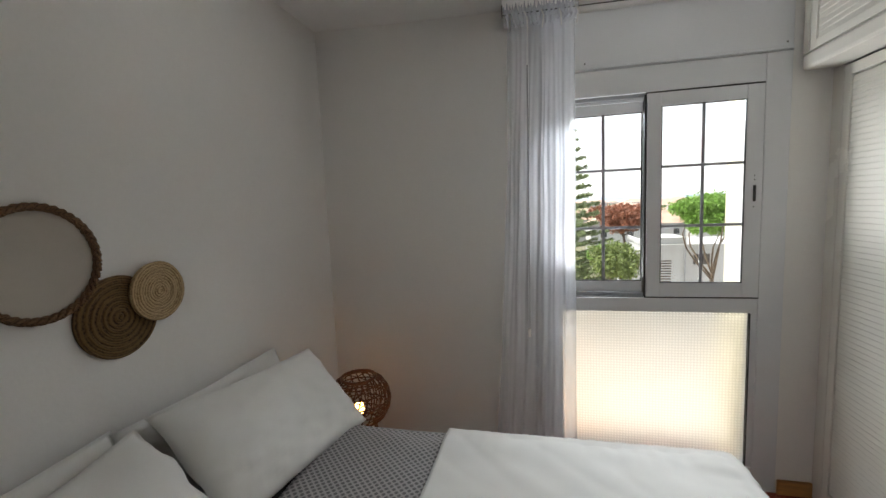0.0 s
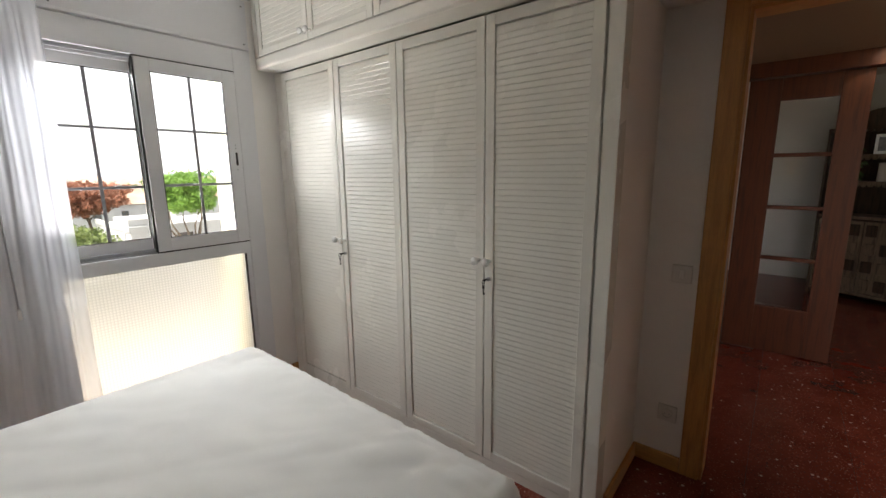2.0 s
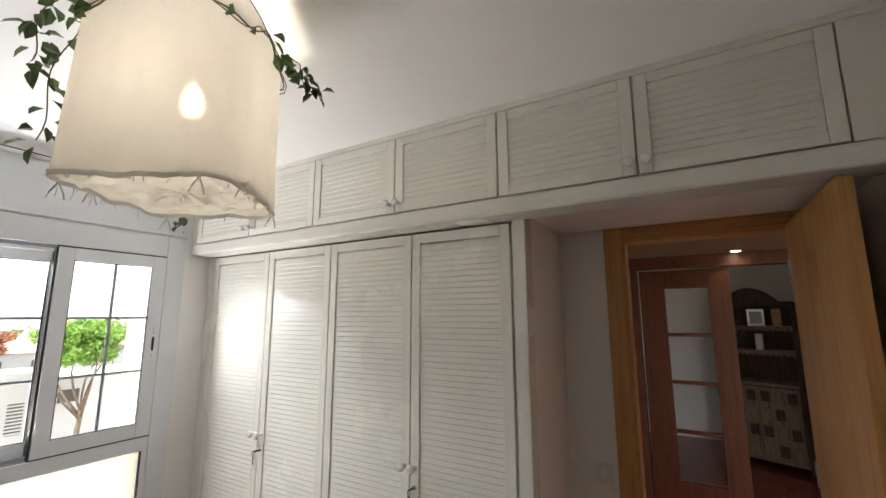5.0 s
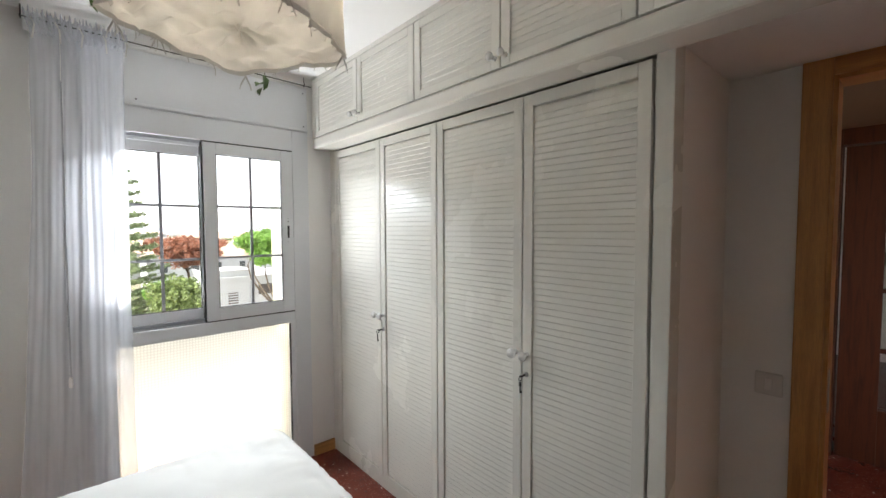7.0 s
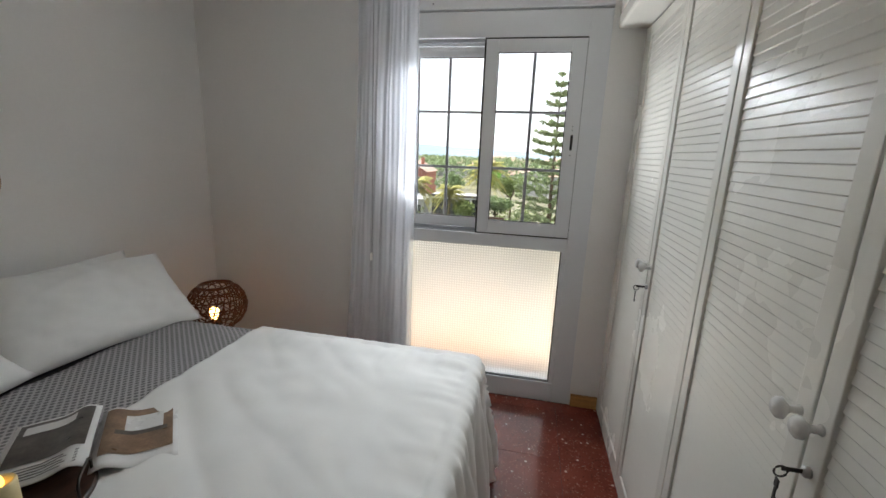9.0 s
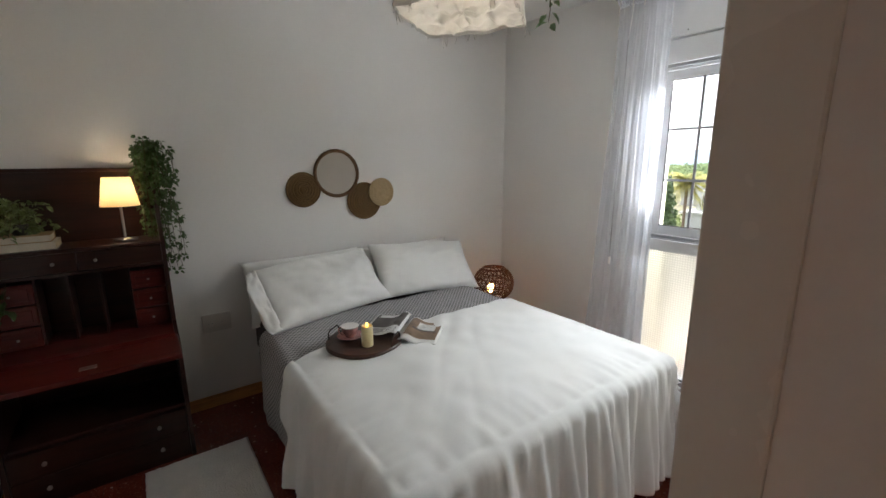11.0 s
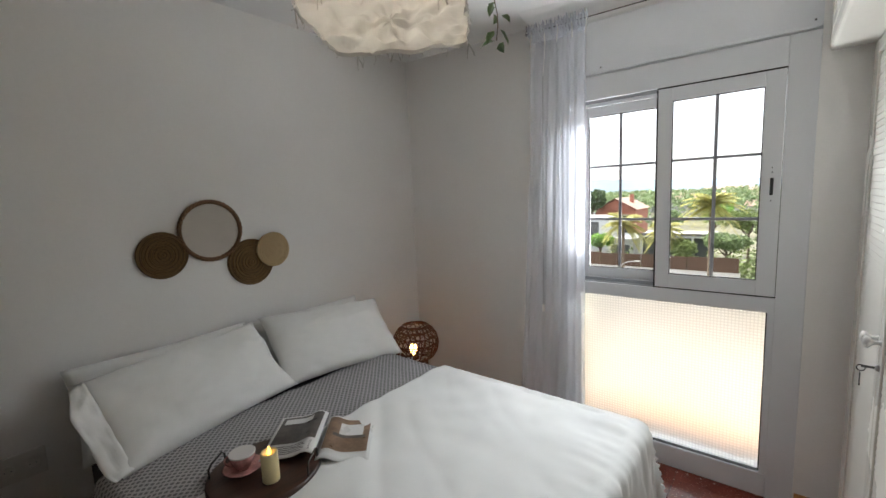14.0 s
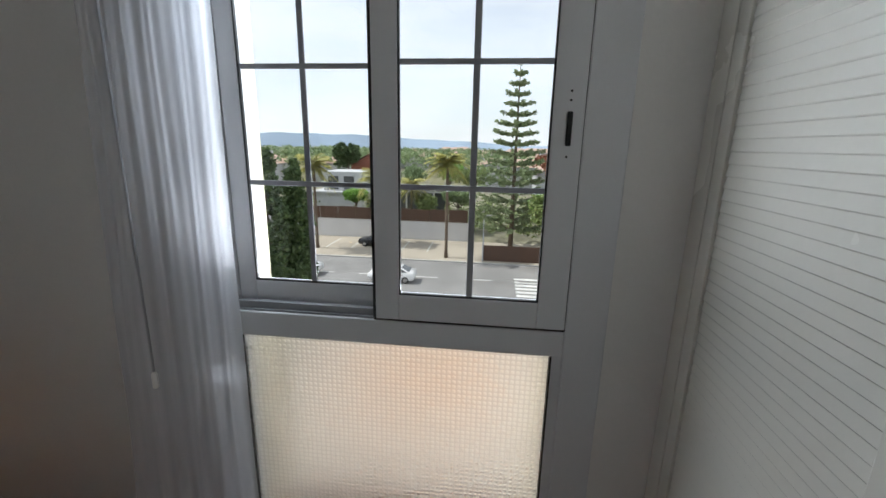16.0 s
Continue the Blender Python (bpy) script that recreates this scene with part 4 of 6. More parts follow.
for lx in (BX0 + 0.08, BX1 - 0.10):
    for ly in (BY0 + 0.09, BY1 - 0.09):
        part("leg", lathe(bmesh.new(), [(0.025, 0), (0.03, 0.05)], (lx, ly, 0), 12), BLACK, bed)
drape("patterned_blanket", -0.45, 0.22, BY0 - 0.47, BY1 + 0.34, (-1.2, 2.0, BY0, BY1), BZ, WEAVE, "grey and white diamond-patterned woven blanket across the bed", "blanket", 0.007, 0.022, 0.010, 16.0, 3.0, 0.04)
drape("bedspread", 0.012, BX1 + 0.53, BY0 - 0.48, BY1 + 0.50, (-1.2, BX1, BY0 - 0.022, BY1), BZ, COTTON, "rumpled white cotton bedspread hanging in folds to the floor", "bedspread", 0.026, 0.0125, 0.031, 40.0, 7.0, 0.12, skew=0.42)


def pillow(place, turn, w, h, thick, label, seed, crush=0.0):
    """A plump cushion with pointed corners; w along y, h along its own height."""
    bm = bmesh.new()
    n = 30
    m = Matrix.Translation(place) @ Euler([radians(a) for a in turn]).to_matrix().to_4x4()
    top = {}
    for side in (1, -1):
        for i in range(n + 1):
            for j in range(n + 1):
                u, v_ = -1 + 2 * i / n, -1 + 2 * j / n
                rim = (1 - abs(u) ** 2.6) * (1 - abs(v_) ** 2.6)
                if rim <= 1e-6 and side < 0:
                    top[(side, i, j)] = top[(1, i, j)]
                    continue
                pull = 1 - 0.055 * (1 - u * u) * abs(v_) ** 3 - 0.06 * (1 - v_ * v_) * abs(u) ** 3
                sag = 0.03 * noise.noise(Vector((u * 1.6, v_ * 1.6, seed)))
                wr = 0.008 * noise.noise(Vector((u * 6 + v_ * 2, v_ * 5, seed + 3))) + 0.010 * abs(noise.noise(Vector((u * 3 - v_ * 4, u * 2 + v_, seed + 8)))) * min(1, rim * 4)
                d = side * (thick / 2 * max(rim, 0) ** 0.55) + (sag + wr if rim > 1e-6 else sag)
                yy = u * w / 2 * (pull if abs(v_) < 1 else pull)
                zz = v_ * h / 2 * pull - crush * u * u * max(v_, 0) * h * 0.2
                top[(side, i, j)] = bm.verts.new(m @ Vector((d, yy, zz)))
        for i in range(n):
            for j in range(n):
                q = [top[(side, i, j)], top[(side, i + 1, j)], top[(side, i + 1, j + 1)], top[(side, i, j + 1)]]
                if side < 0:
                    q.reverse()
                if len(set(q)) == 4:
                    bm.faces.new(q)
    ob = part("pillow", bm, PILLOW_COTTON, None, "", True)
    return tagged(ob, label, "pillow", "pillows on the bed")


pillow((-0.790, 0.775, 0.708), (0, -18, 2), 0.78, 0.40, 0.13, "white cotton pillow leaning on the wall behind another", 5)
pillow((-0.790, 1.53, 0.700), (0, -18, -1), 0.78, 0.40, 0.13, "white cotton pillow leaning on the wall behind another", 9)
front = pillow((-0.565, 0.800, 0.748), (4, -47, 5), 0.78, 0.43, 0.17, "plump white cotton pillow with a loose flap leaning on the bed", 2)
# open end of its pillowcase, hanging loose
m = Matrix.Translation((-0.565, 0.800, 0.748)) @ Euler((radians(4), radians(-47), radians(5))).to_matrix().to_4x4()
bm = bmesh.new()
g = []
for i in range(9):
    u = i / 8
    g.append([])
    for j in range(25):
        v_ = -1 + j / 12
        out = -0.355 - (0.085 - 0.030 * v_ * v_ + 0.010 * math.sin(5 * v_)) * u
        x = 0.030 + 0.026 * u * math.sin(4.2 * v_ + 0.6) + 0.014 * noise.noise(Vector((u * 3, v_ * 4, 2.0)))
        g[-1].append(bm.verts.new(m @ Vector((x, out, v_ * 0.205 - 0.015 * u))))
for i in range(8):
    for j in range(24):
        bm.faces.new((g[i][j], g[i + 1][j], g[i + 1][j + 1], g[i][j + 1]))
flap_ob = part("pillowcase_flap", bm, PILLOW_COTTON, front, "loose open end of the pillowcase", True)
sol = flap_ob.modifiers.new("thickness", "SOLIDIFY")
sol.thickness = 0.004
pillow((-0.585, 1.545, 0.748), (-5, -45, -3), 0.77, 0.43, 0.17, "plump white cotton pillow leaning forward on the bed", 12)

# ---------------------------------------------------------------- on the bed
TZ = BZ + 0.034
TX, TY, TR = 0.087, 0.742, 0.182
tray = thing("serving_tray", (TX, TY, TZ), "round dark walnut serving tray with wire handles on the bed", "tray")
part("board", lathe(bmesh.new(), [(TR - 0.004, 0), (TR, 0.004), (TR, 0.020), (TR - 0.004, 0.024), (0.0, 0.024)], (TX, TY, TZ), 64), TRAY_WOOD, tray)
for side in (-1, 1):
    ax = Vector((-0.78, -0.62, 0)) * side
    perp = Vector((-ax.y, ax.x, 0))
    c = Vector((TX, TY, TZ + 0.022)) + ax.normalized() * (TR - 0.018)
    pts = [c + perp * 0.05, c + perp * 0.05 + Vector((0, 0, 0.03)), c + perp * 0.035 + Vector((0, 0, 0.042)), c - perp * 0.035 + Vector((0, 0, 0.042)), c - perp * 0.05 + Vector((0, 0, 0.03)), c - perp * 0.05]
    part("handle", tube(bmesh.new(), pts, 0.0035, 8), DARK_METAL, tray, "dark wire handle", True)
Z1 = TZ + 0.0245
can = thing("candle", (0.166, 0.722, Z1), "ivory pillar candle with an amber glowing tip", "candle")
part("wax", lathe(bmesh.new(), [(0.026, 0), (0.027, 0.004), (0.027, 0.095), (0.024, 0.100), (0.019, 0.092), (0.0, 0.086)], (0.166, 0.722, Z1), 28, None, 0.015), WAX, can, "", True)
part("flame", lathe(bmesh.new(), [(0.0, 0.082), (0.006, 0.090), (0.007, 0.098), (0.004, 0.110), (0.0, 0.118)], (0.166, 0.722, Z1), 12), FLAME, can, "amber flame-shaped light", True)
cup = thing("teacup", (0.038, 0.692, Z1), "pink patterned teacup on its saucer", "cup")
part("saucer", lathe(bmesh.new(), [(0.030, 0), (0.034, 0.004), (0.062, 0.014), (0.064, 0.016), (0.060, 0.016), (0.030, 0.008), (0, 0.007)], (0.038, 0.692, Z1), 32), CERAMIC, cup, "pink saucer", True)
part("bowl", lathe(bmesh.new(), [(0.020, 0.008), (0.022, 0.012), (0.036, 0.035), (0.042, 0.062), (0.0395, 0.062), (0.033, 0.036), (0.018, 0.016), (0, 0.015)], (0.038, 0.692, Z1), 32), CERAMIC, cup, "", True)
part("rim", lathe(bmesh.new(), [(0.0395, 0.060), (0.0425, 0.060), (0.0425, 0.065), (0.0395, 0.065)], (0.038, 0.692, Z1), 32), CERAMIC_W, cup, "", True)
part("handle", tube(bmesh.new(), [(0.038 - 0.028 - 0.02 * math.sin(a) * 0.7, 0.692 - 0.028 - 0.02 * math.sin(a) * 0.7, Z1 + 0.036 + 0.018 * math.cos(a)) for a in np.linspace(0, math.pi, 9)], 0.003, 8), CERAMIC, cup, "", True)

mag = thing("magazine", (0.12, 0.97, TZ), "open magazine with interior photographs lying across tray and bedspread", "magazine")
SP0, E1, E2 = Vector((-0.002, 1.070, 0)), Vector((0.69, -0.724, 0)), Vector((0.724, 0.69, 0))


def page_z(a, k, s):
    """Height of the page at a across, k along the spine; s the side."""
    base = TZ + (0.036 if s < 0 else 0.010)
    hump = 0.022 * math.exp(-((a - 0.03) / 0.035) ** 2)
    return base + hump + (0.010 * (a / 0.2) ** 2 if s > 0 else 0.004 * math.sin(a * 16)) - (0.014 * a / 0.2 if s > 0 else 0) + 0.004 * math.sin(k * 9)


def page(side, a0, a1, k0, k1, lift, n=12):
    bm = bmesh.new()
    g = []
    for i in range(n + 1):
        a = a0 + (a1 - a0) * i / n
        g.append([bm.verts.new(SP0 + E1 * (k0 + (k1 - k0) * j / n) + E2 * side * a + Vector((0, 0, page_z(a, k0 + (k1 - k0) * j / n, side) + lift))) for j in range(n + 1)])
    for i in range(n):
        for j in range(n):
            q = (g[i][j], g[i][j + 1], g[i + 1][j + 1], g[i + 1][j])
            bm.faces.new(q if side < 0 else tuple(reversed(q)))
    return bm


for side, pic in ((-1, MAG_DARK), (1, MAG_BROWN)):
    pg = part("page", page(side, 0.0, 0.186, 0.0, 0.285, 0.0), MAG_PAPER, mag, "glossy printed page", True)
    so = pg.modifiers.new("thickness", "SOLIDIFY")
    so.thickness, so.offset = 0.003, 0.0
    part("photograph", page(side, 0.012, 0.174, 0.012, 0.205 if side < 0 else 0.235, 0.004), pic, pg, "printed interior photograph", True)
    if side > 0:
        part("photograph", page(side, 0.06, 0.15, 0.05, 0.13, 0.0052), MAG_PAPER, pg, "pale furniture in the photograph", True)
        part("photograph", page(side, 0.04, 0.16, 0.13, 0.15, 0.0052), MAG_DARK, pg, "dark band in the photograph", True)
    else:
        part("photograph", page(side, 0.05, 0.16, 0.03, 0.07, 0.0052), MAG_PAPER, pg, "pale wall in the photograph", True)
        for q in range(5):
            part("text_line", page(side, 0.02, 0.17 - 0.02 * (q % 2), 0.222 + 0.011 * q, 0.226 + 0.011 * q, 0.004, 4), MAG_DARK, pg)

# ---------------------------------------------------------------- wall decoration


def coil(name, y, z, r, material, label, thick=0.022, off=0.0):
    bm = bmesh.new()
    prof = [(0.0, 0.006)]
    n = max(5, int(r / 0.0125))
    for k in range(n):
        a0 = r * (k + 0.15) / n
        a1 = r * (k + 0.5) / n
        a2 = r * (k + 0.9) / n
        prof += [(a0, thick * 0.55), (a1, thick), (a2, thick * 0.62)]
    prof += [(r, thick * 0.5), (r * 0.985, 0.0)]
    lathe(bm, prof, (0, 0, 0), 56, Matrix.Rotation(radians(90), 4, "Y"), 0.006)
    ob = part(name, bm, material, None, "", True)
    ob.location = (HEAD + off, y, z)
    return tagged(ob, label, "wall basket", "woven discs on the wall")


coil("wall_basket", 0.818, 1.314, 0.114, SEAGRASS, "round dark seagrass wall basket")
coil("wall_basket", 1.246, 1.219, 0.130, SEAGRASS, "large round dark seagrass wall basket")
coil("wall_basket", 1.372, 1.276, 0.100, STRAW, "small round pale straw wall basket", 0.020, 0.024)
rt = thing("round_wall_tray", (HEAD, 1.049, 1.414), "round wall panel of beige canvas in a rope frame", "wall decoration")
part("canvas", lathe(bmesh.new(), [(0.148, 0.0), (0.148, 0.010), (0.0, 0.010)], (HEAD, 1.049, 1.414), 64, Matrix.Rotation(radians(90), 4, "Y")), CANVAS, rt)
bm = bmesh.new()
for k in range(3):
    tube(bm, [(HEAD + 0.016 + 0.006 * math.sin(14 * a + k * 2.09), 1.049 + (0.150 + 0.006 * math.cos(14 * a + k * 2.09)) * math.cos(a), 1.414 + (0.150 + 0.006 * math.cos(14 * a + k * 2.09)) * math.sin(a)) for a in np.linspace(0, 2 * math.pi, 145)[:-1]], 0.0065, 6, True)
part("rope_rim", bm, ROPE, rt, "brown twisted rope rim", True)

# ---------------------------------------------------------------- wicker floor lamp
LX, LY, LZ, LR, LHH = -0.565, 2.207, 0.515, 0.160, 0.135
lamp = thing("wicker_lamp", (LX, LY, 0), "lit brown wicker globe lamp on three wooden legs", "lamp")
for k in range(26):
    a = 2 * math.pi * k / 26
    part("upright_cane", tube(bmesh.new(), [(LX + LR * math.cos(q) ** 0.75 * math.cos(a + 0.25 * q), LY + LR * math.cos(q) ** 0.75 * math.sin(a + 0.25 * q), LZ + LHH * math.sin(q)) for q in np.linspace(-1.15, 1.12, 13)], 0.0042, 5), RATTAN, lamp, "", True)
for q, rr in ((-1.15, 0.006), (-0.75, 0.004), (-0.35, 0.0035), (-0.05, 0.004), (0.05, 0.004), (0.42, 0.0035), (0.8, 0.004), (1.12, 0.008)):
    c = LR * math.cos(q) ** 0.75 + 0.003
    part("cane_hoop", tube(bmesh.new(), [(LX + c * math.cos(a), LY + c * math.sin(a), LZ + LHH * math.sin(q)) for a in np.linspace(0, 2 * math.pi, 41)[:-1]], rr, 6, True), RATTAN, lamp, "", True)
for k in range(9):
    a0 = 2 * math.pi * k / 9
    for sgn in (1, -1):
        part("diagonal_cane", tube(bmesh.new(), [(LX + (LR + 0.004) * math.cos(q) ** 0.75 * math.cos(a0 + sgn * 1.5 * q), LY + (LR + 0.004) * math.cos(q) ** 0.75 * math.sin(a0 + sgn * 1.5 * q), LZ + LHH * math.sin(q)) for q in np.linspace(-1.0, 1.0, 13)], 0.0026, 5), RATTAN, lamp, "", True)
for k in range(3):
    a = 2 * math.pi * k / 3 + 0.5
    part("leg", tube(bmesh.new(), [(LX + 0.07 * math.cos(a), LY + 0.07 * math.sin(a), LZ - LHH * 0.9), (LX + 0.135 * math.cos(a), LY + 0.135 * math.sin(a), 0.0)], [0.011, 0.008], 10), LEG_WOOD, lamp, "brown wooden leg", True)
part("lamp_holder", lathe(bmesh.new(), [(0.016, -0.125), (0.018, -0.12), (0.018, -0.075), (0.012, -0.07)], (LX, LY, LZ), 14), BLACK, lamp)
part("bulb", lathe(bmesh.new(), [(0.010, -0.07), (0.022, -0.048), (0.026, -0.025), (0.020, -0.005), (0.0, 0.004)], (LX + 0.015, LY - 0.045, LZ), 16), BULB_SMALL, lamp, "lit amber bulb", True)

# ---------------------------------------------------------------- curtain
cur = thing("curtain", (0.38, 2.46, 0), "sheer white gathered curtain hanging beside the window", "curtain")


def curtain_sheet(x0, x1, x0b, x1b, y, z0, z1, folds, amp, seed):
    bm = bmesh.new()
    n, m = folds * 12, 60
    g = []
    for i in range(n + 1):
        u = i / n
        col = []
        for j in range(m + 1):
            f = j / m
            z = z1 + (z0 - z1) * f
            xa, xb = x0 + (x0b - x0) * f ** 1.5, x1 + (x1b - x1) * f ** 2
            ph = u * folds * 2 * math.pi + 0.9 * noise.noise(Vector((u * 5, f * 1.4, seed)))
            k = 0.55 + 0.45 * f if f > 0.05 else 0.9
            col.append(bm.verts.new((xa + (xb - xa) * u + 0.008 * noise.noise(Vector((u * 9, f * 5, seed))), y + amp * k * math.sin(ph) + 0.4 * amp * math.sin(2.3 * ph + seed) + 0.012 * noise.noise(Vector((u * 3, f * 3, seed + 2))), z + (0.02 * math.sin(ph * 1.5) * max(0, 1 - f * 22)))))
        g.append(col)
    for i in range(n):
        for j in range(m):
            bm.faces.new((g[i][j], g[i + 1][j], g[i + 1][j + 1], g[i][j + 1]))
    return bm


part("cloth", curtain_sheet(0.245, 0.566, 0.12, 0.556, 2.455, 0.006, 2.455, 6, 0.005, 2.0), SHEER, cur, "", True)
part("heading", curtain_sheet(0.225, 0.585, 0.25, 0.575, 2.447, 2.385, 2.478, 16, 0.016, 5.0), SHEER, cur, "gathered and knotted curtain heading", True)
for k in range(5):
    x = 0.25 + 0.08 * k
    part("tie", tube(bmesh.new(), [(x, 2.447, 2.455), (x + 0.012, 2.430, 2.42), (x + 0.004 + 0.01 * (k % 2), 2.425, 2.36)], 0.0035, 6), SHADE_CLOTH, cur, "knotted cloth tie", True)
rod = thing("curtain_wire", (0.85, 2.45, 2.455), "thin dark curtain wire on cup hooks above the window", "curtain rail")
part("wire", tube(bmesh.new(), [(0.215, 2.452, 2.452), (0.60, 2.455, 2.449), (1.05, 2.47, 2.447), (1.54, 2.50, 2.449)], 0.003, 8), DARK_METAL, rod, "", True)
for hx, hy in ((0.22, 2.452), (0.98, 2.47), (1.49, 2.497)):
    part("hook", tube(bmesh.new(), [(hx, hy, 2.500), (hx, hy, 2.470), (hx, hy - 0.010, 2.455), (hx, hy - 0.004, 2.442), (hx, hy + 0.008, 2.444)], 0.0026, 8), DARK_METAL, rod, "small brass cup hook", True)
cord = thing("blind_cord", (0.330, 2.415, 0.82), "grey pull wand hanging in front of the curtain", "cord")
part("rod", tube(bmesh.new(), [(0.338, 2.412, 2.19), (0.330, 2.410, 1.5), (0.326, 2.408, 0.86)], 0.0035, 8), TRACK, cord, "", True)
part("pull", lathe(bmesh.new(), [(0.004, 0.045), (0.008, 0.035), (0.008, 0.0), (0.005, -0.004)], (0.326, 2.408, 0.822), 12), PLASTIC_WHITE, cord, "", True)
part("loop", tube(bmesh.new(), [(0.338, 2.412, 2.19), (0.341, 2.43, 2.30), (0.342, 2.45, 2.44)], 0.0012, 6), PLASTIC_WHITE, cord, "", True)

# ---------------------------------------------------------------- ceiling lamp
CX, CY = 0.645, 0.903
LINEN_CORD = surface("grey_linen_cord", (0.52, 0.50, 0.46), 0.9, var=0.1, scale=40)
pend = thing("pendant_lamp", (CX, CY, 2.53), "ceiling lamp with frayed ecru muslin shade and trailing vine", "ceiling lamp")
part("ceiling_rose", lathe(bmesh.new(), [(0.05, 2.535), (0.05, 2.520), (0.02, 2.505), (0.006, 2.50)], (CX, CY, 0), 24), PLASTIC_WHITE, pend, "", True)
part("cord", tube(bmesh.new(), [(CX, CY, 2.52), (CX + 0.01, CY, 2.40), (CX + 0.03, CY - 0.01, 2.30)], 0.003, 8), PLASTIC_WHITE, pend, "", True)


def shade_point(a, f, seed=0.0):
    c, s = math.cos(a), math.sin(a)
    r = 0.192 / (abs(c) ** 6 + abs(s) ** 6) ** (1 / 6)
    r *= 1 - 0.05 * (1 - f) + 0.02 * noise.noise(Vector((c * 2, s * 2, f * 2 + seed)))
    r += 0.010 * noise.noise(Vector((c * 5, s * 5, f * 1.2 + seed))) * f + 0.016 * max(0, f - 0.9) * 10 * noise.noise(Vector((c * 7, s * 7, seed)))
    z = 2.445 - 0.485 * f + 0.012 * noise.noise(Vector((c * 3, s * 3, 7 + seed))) * f
    aa = a + radians(35)
    return Vector((CX + r * math.cos(aa), CY + r * math.sin(aa), z))


bm = bmesh.new()
na, nf = 96, 22
g = [[bm.verts.new(shade_point(2 * math.pi * i / na, j / nf)) for j in range(nf + 1)] for i in range(na)]
for i in range(na):
    for j in range(nf):
        bm.faces.new((g[i][j], g[i][j + 1], g[(i + 1) % na][j + 1], g[(i + 1) % na][j]))
part("shade", bm, SHADE_CLOTH, pend, "ecru muslin cloth draped over a frame", True)
bm = bmesh.new()
na, rows_in = 96, 16
g = []
for i in range(na):
    a = 2 * math.pi * i / na
    edge_p = shade_point(a, 0.985)
    col = []
    for j in range(rows_in + 1):
        f = 0.992 * (1 - j / rows_in) + 0.02
        q = Vector((CX + (edge_p.x - CX) * f, CY + (edge_p.y - CY) * f, 0))
        wrinkle = 0.016 * noise.noise(Vector((q.x * 22, q.y * 22, 3.0))) + 0.011 * abs(noise.noise(Vector((q.x * 38 + q.y * 20, q.y * 30, 8.0))))
        q.z = edge_p.z + 0.004 + 1.6 * wrinkle * min(1.0, (1 - f) * 8)
        col.append(bm.verts.new(q))
    g.append(col)
for i in range(na):
    for j in range(rows_in):
        bm.faces.new((g[i][j], g[i][j + 1], g[(i + 1) % na][j + 1], g[(i + 1) % na][j]))
bmesh.ops.recalc_face_normals(bm, faces=bm.faces)
part("bottom_cloth", bm, SHADE_CLOTH, pend, "crumpled muslin closing the shade below", True)
bm = bmesh.new()
for k in range(46):
    p = shade_point(random.uniform(0, 6.283), 1.0)
    ln = random.choice((0.004, 0.005, 0.006, 0.008, 0.010, 0.012, 0.028))
    q = p + Vector((random.uniform(-0.006, 0.006), random.uniform(-0.006, 0.006), -ln))
    tube(bm, [p + Vector((0, 0, 0.004)), (p + q) / 2 + Vector((0.003, 0.002, 0)), q], 0.0011 if ln < 0.03 else 0.0022, 4)
for a in (0.62, 2.2, 3.76, 5.35):
    p = shade_point(a, 1.0)
    for d in ((0.012, 0.004), (-0.010, 0.008)):
        tube(bm, [p, p + Vector((d[0], d[1], -0.022)), p + Vector((d[0] * 1.3, d[1] * 1.5, -0.035))], 0.002, 5)
tagged(part("frayed_threads", bm, SHADE_CLOTH, pend), "frayed threads and knots along the hem", kind="stuff")
bm = bmesh.new()
for a in (1.7, 4.2):
    p = shade_point(a, 0.97) + Vector((math.cos(a + 0.17), math.sin(a + 0.17), 0)) * 0.006
    tang = Vector((-math.sin(a + 0.17), math.cos(a + 0.17), 0))
    for k in (-1, 1):
        tube(bm, [p, p + tang * 0.014 * k + Vector((0, 0, 0.010)), p + tang * 0.020 * k + Vector((0, 0, -0.003)), p + tang * 0.003 * k], 0.0014, 5)
        tube(bm, [p, p + tang * 0.009 * k + Vector((0, 0, -0.016)), p + tang * 0.016 * k + Vector((0, 0, -0.036))], 0.0014, 5)
part("hem_tie", bm, LINEN_CORD, pend, "grey cord bows along the hem", True)
part("lamp_holder", lathe(bmesh.new(), [(0.016, 2.27), (0.02, 2.275), (0.02, 2.32), (0.008, 2.33)], (0.647, 0.900, 0), 16), PLASTIC_WHITE, pend)
part("bulb", lathe(bmesh.new(), [(0.0, 2.185), (0.020, 2.192), (0.030, 2.215), (0.026, 2.245), (0.014, 2.272)], (0.647, 0.900, 0), 20), BULB, pend, "lit warm bulb", True)
part("wire_ring", tube(bmesh.new(), [shade_point(a, 0.01) * 1.0 for a in np.linspace(0, 2 * math.pi, 49)[:-1]], 0.0025, 6, True), DARK_METAL, pend)

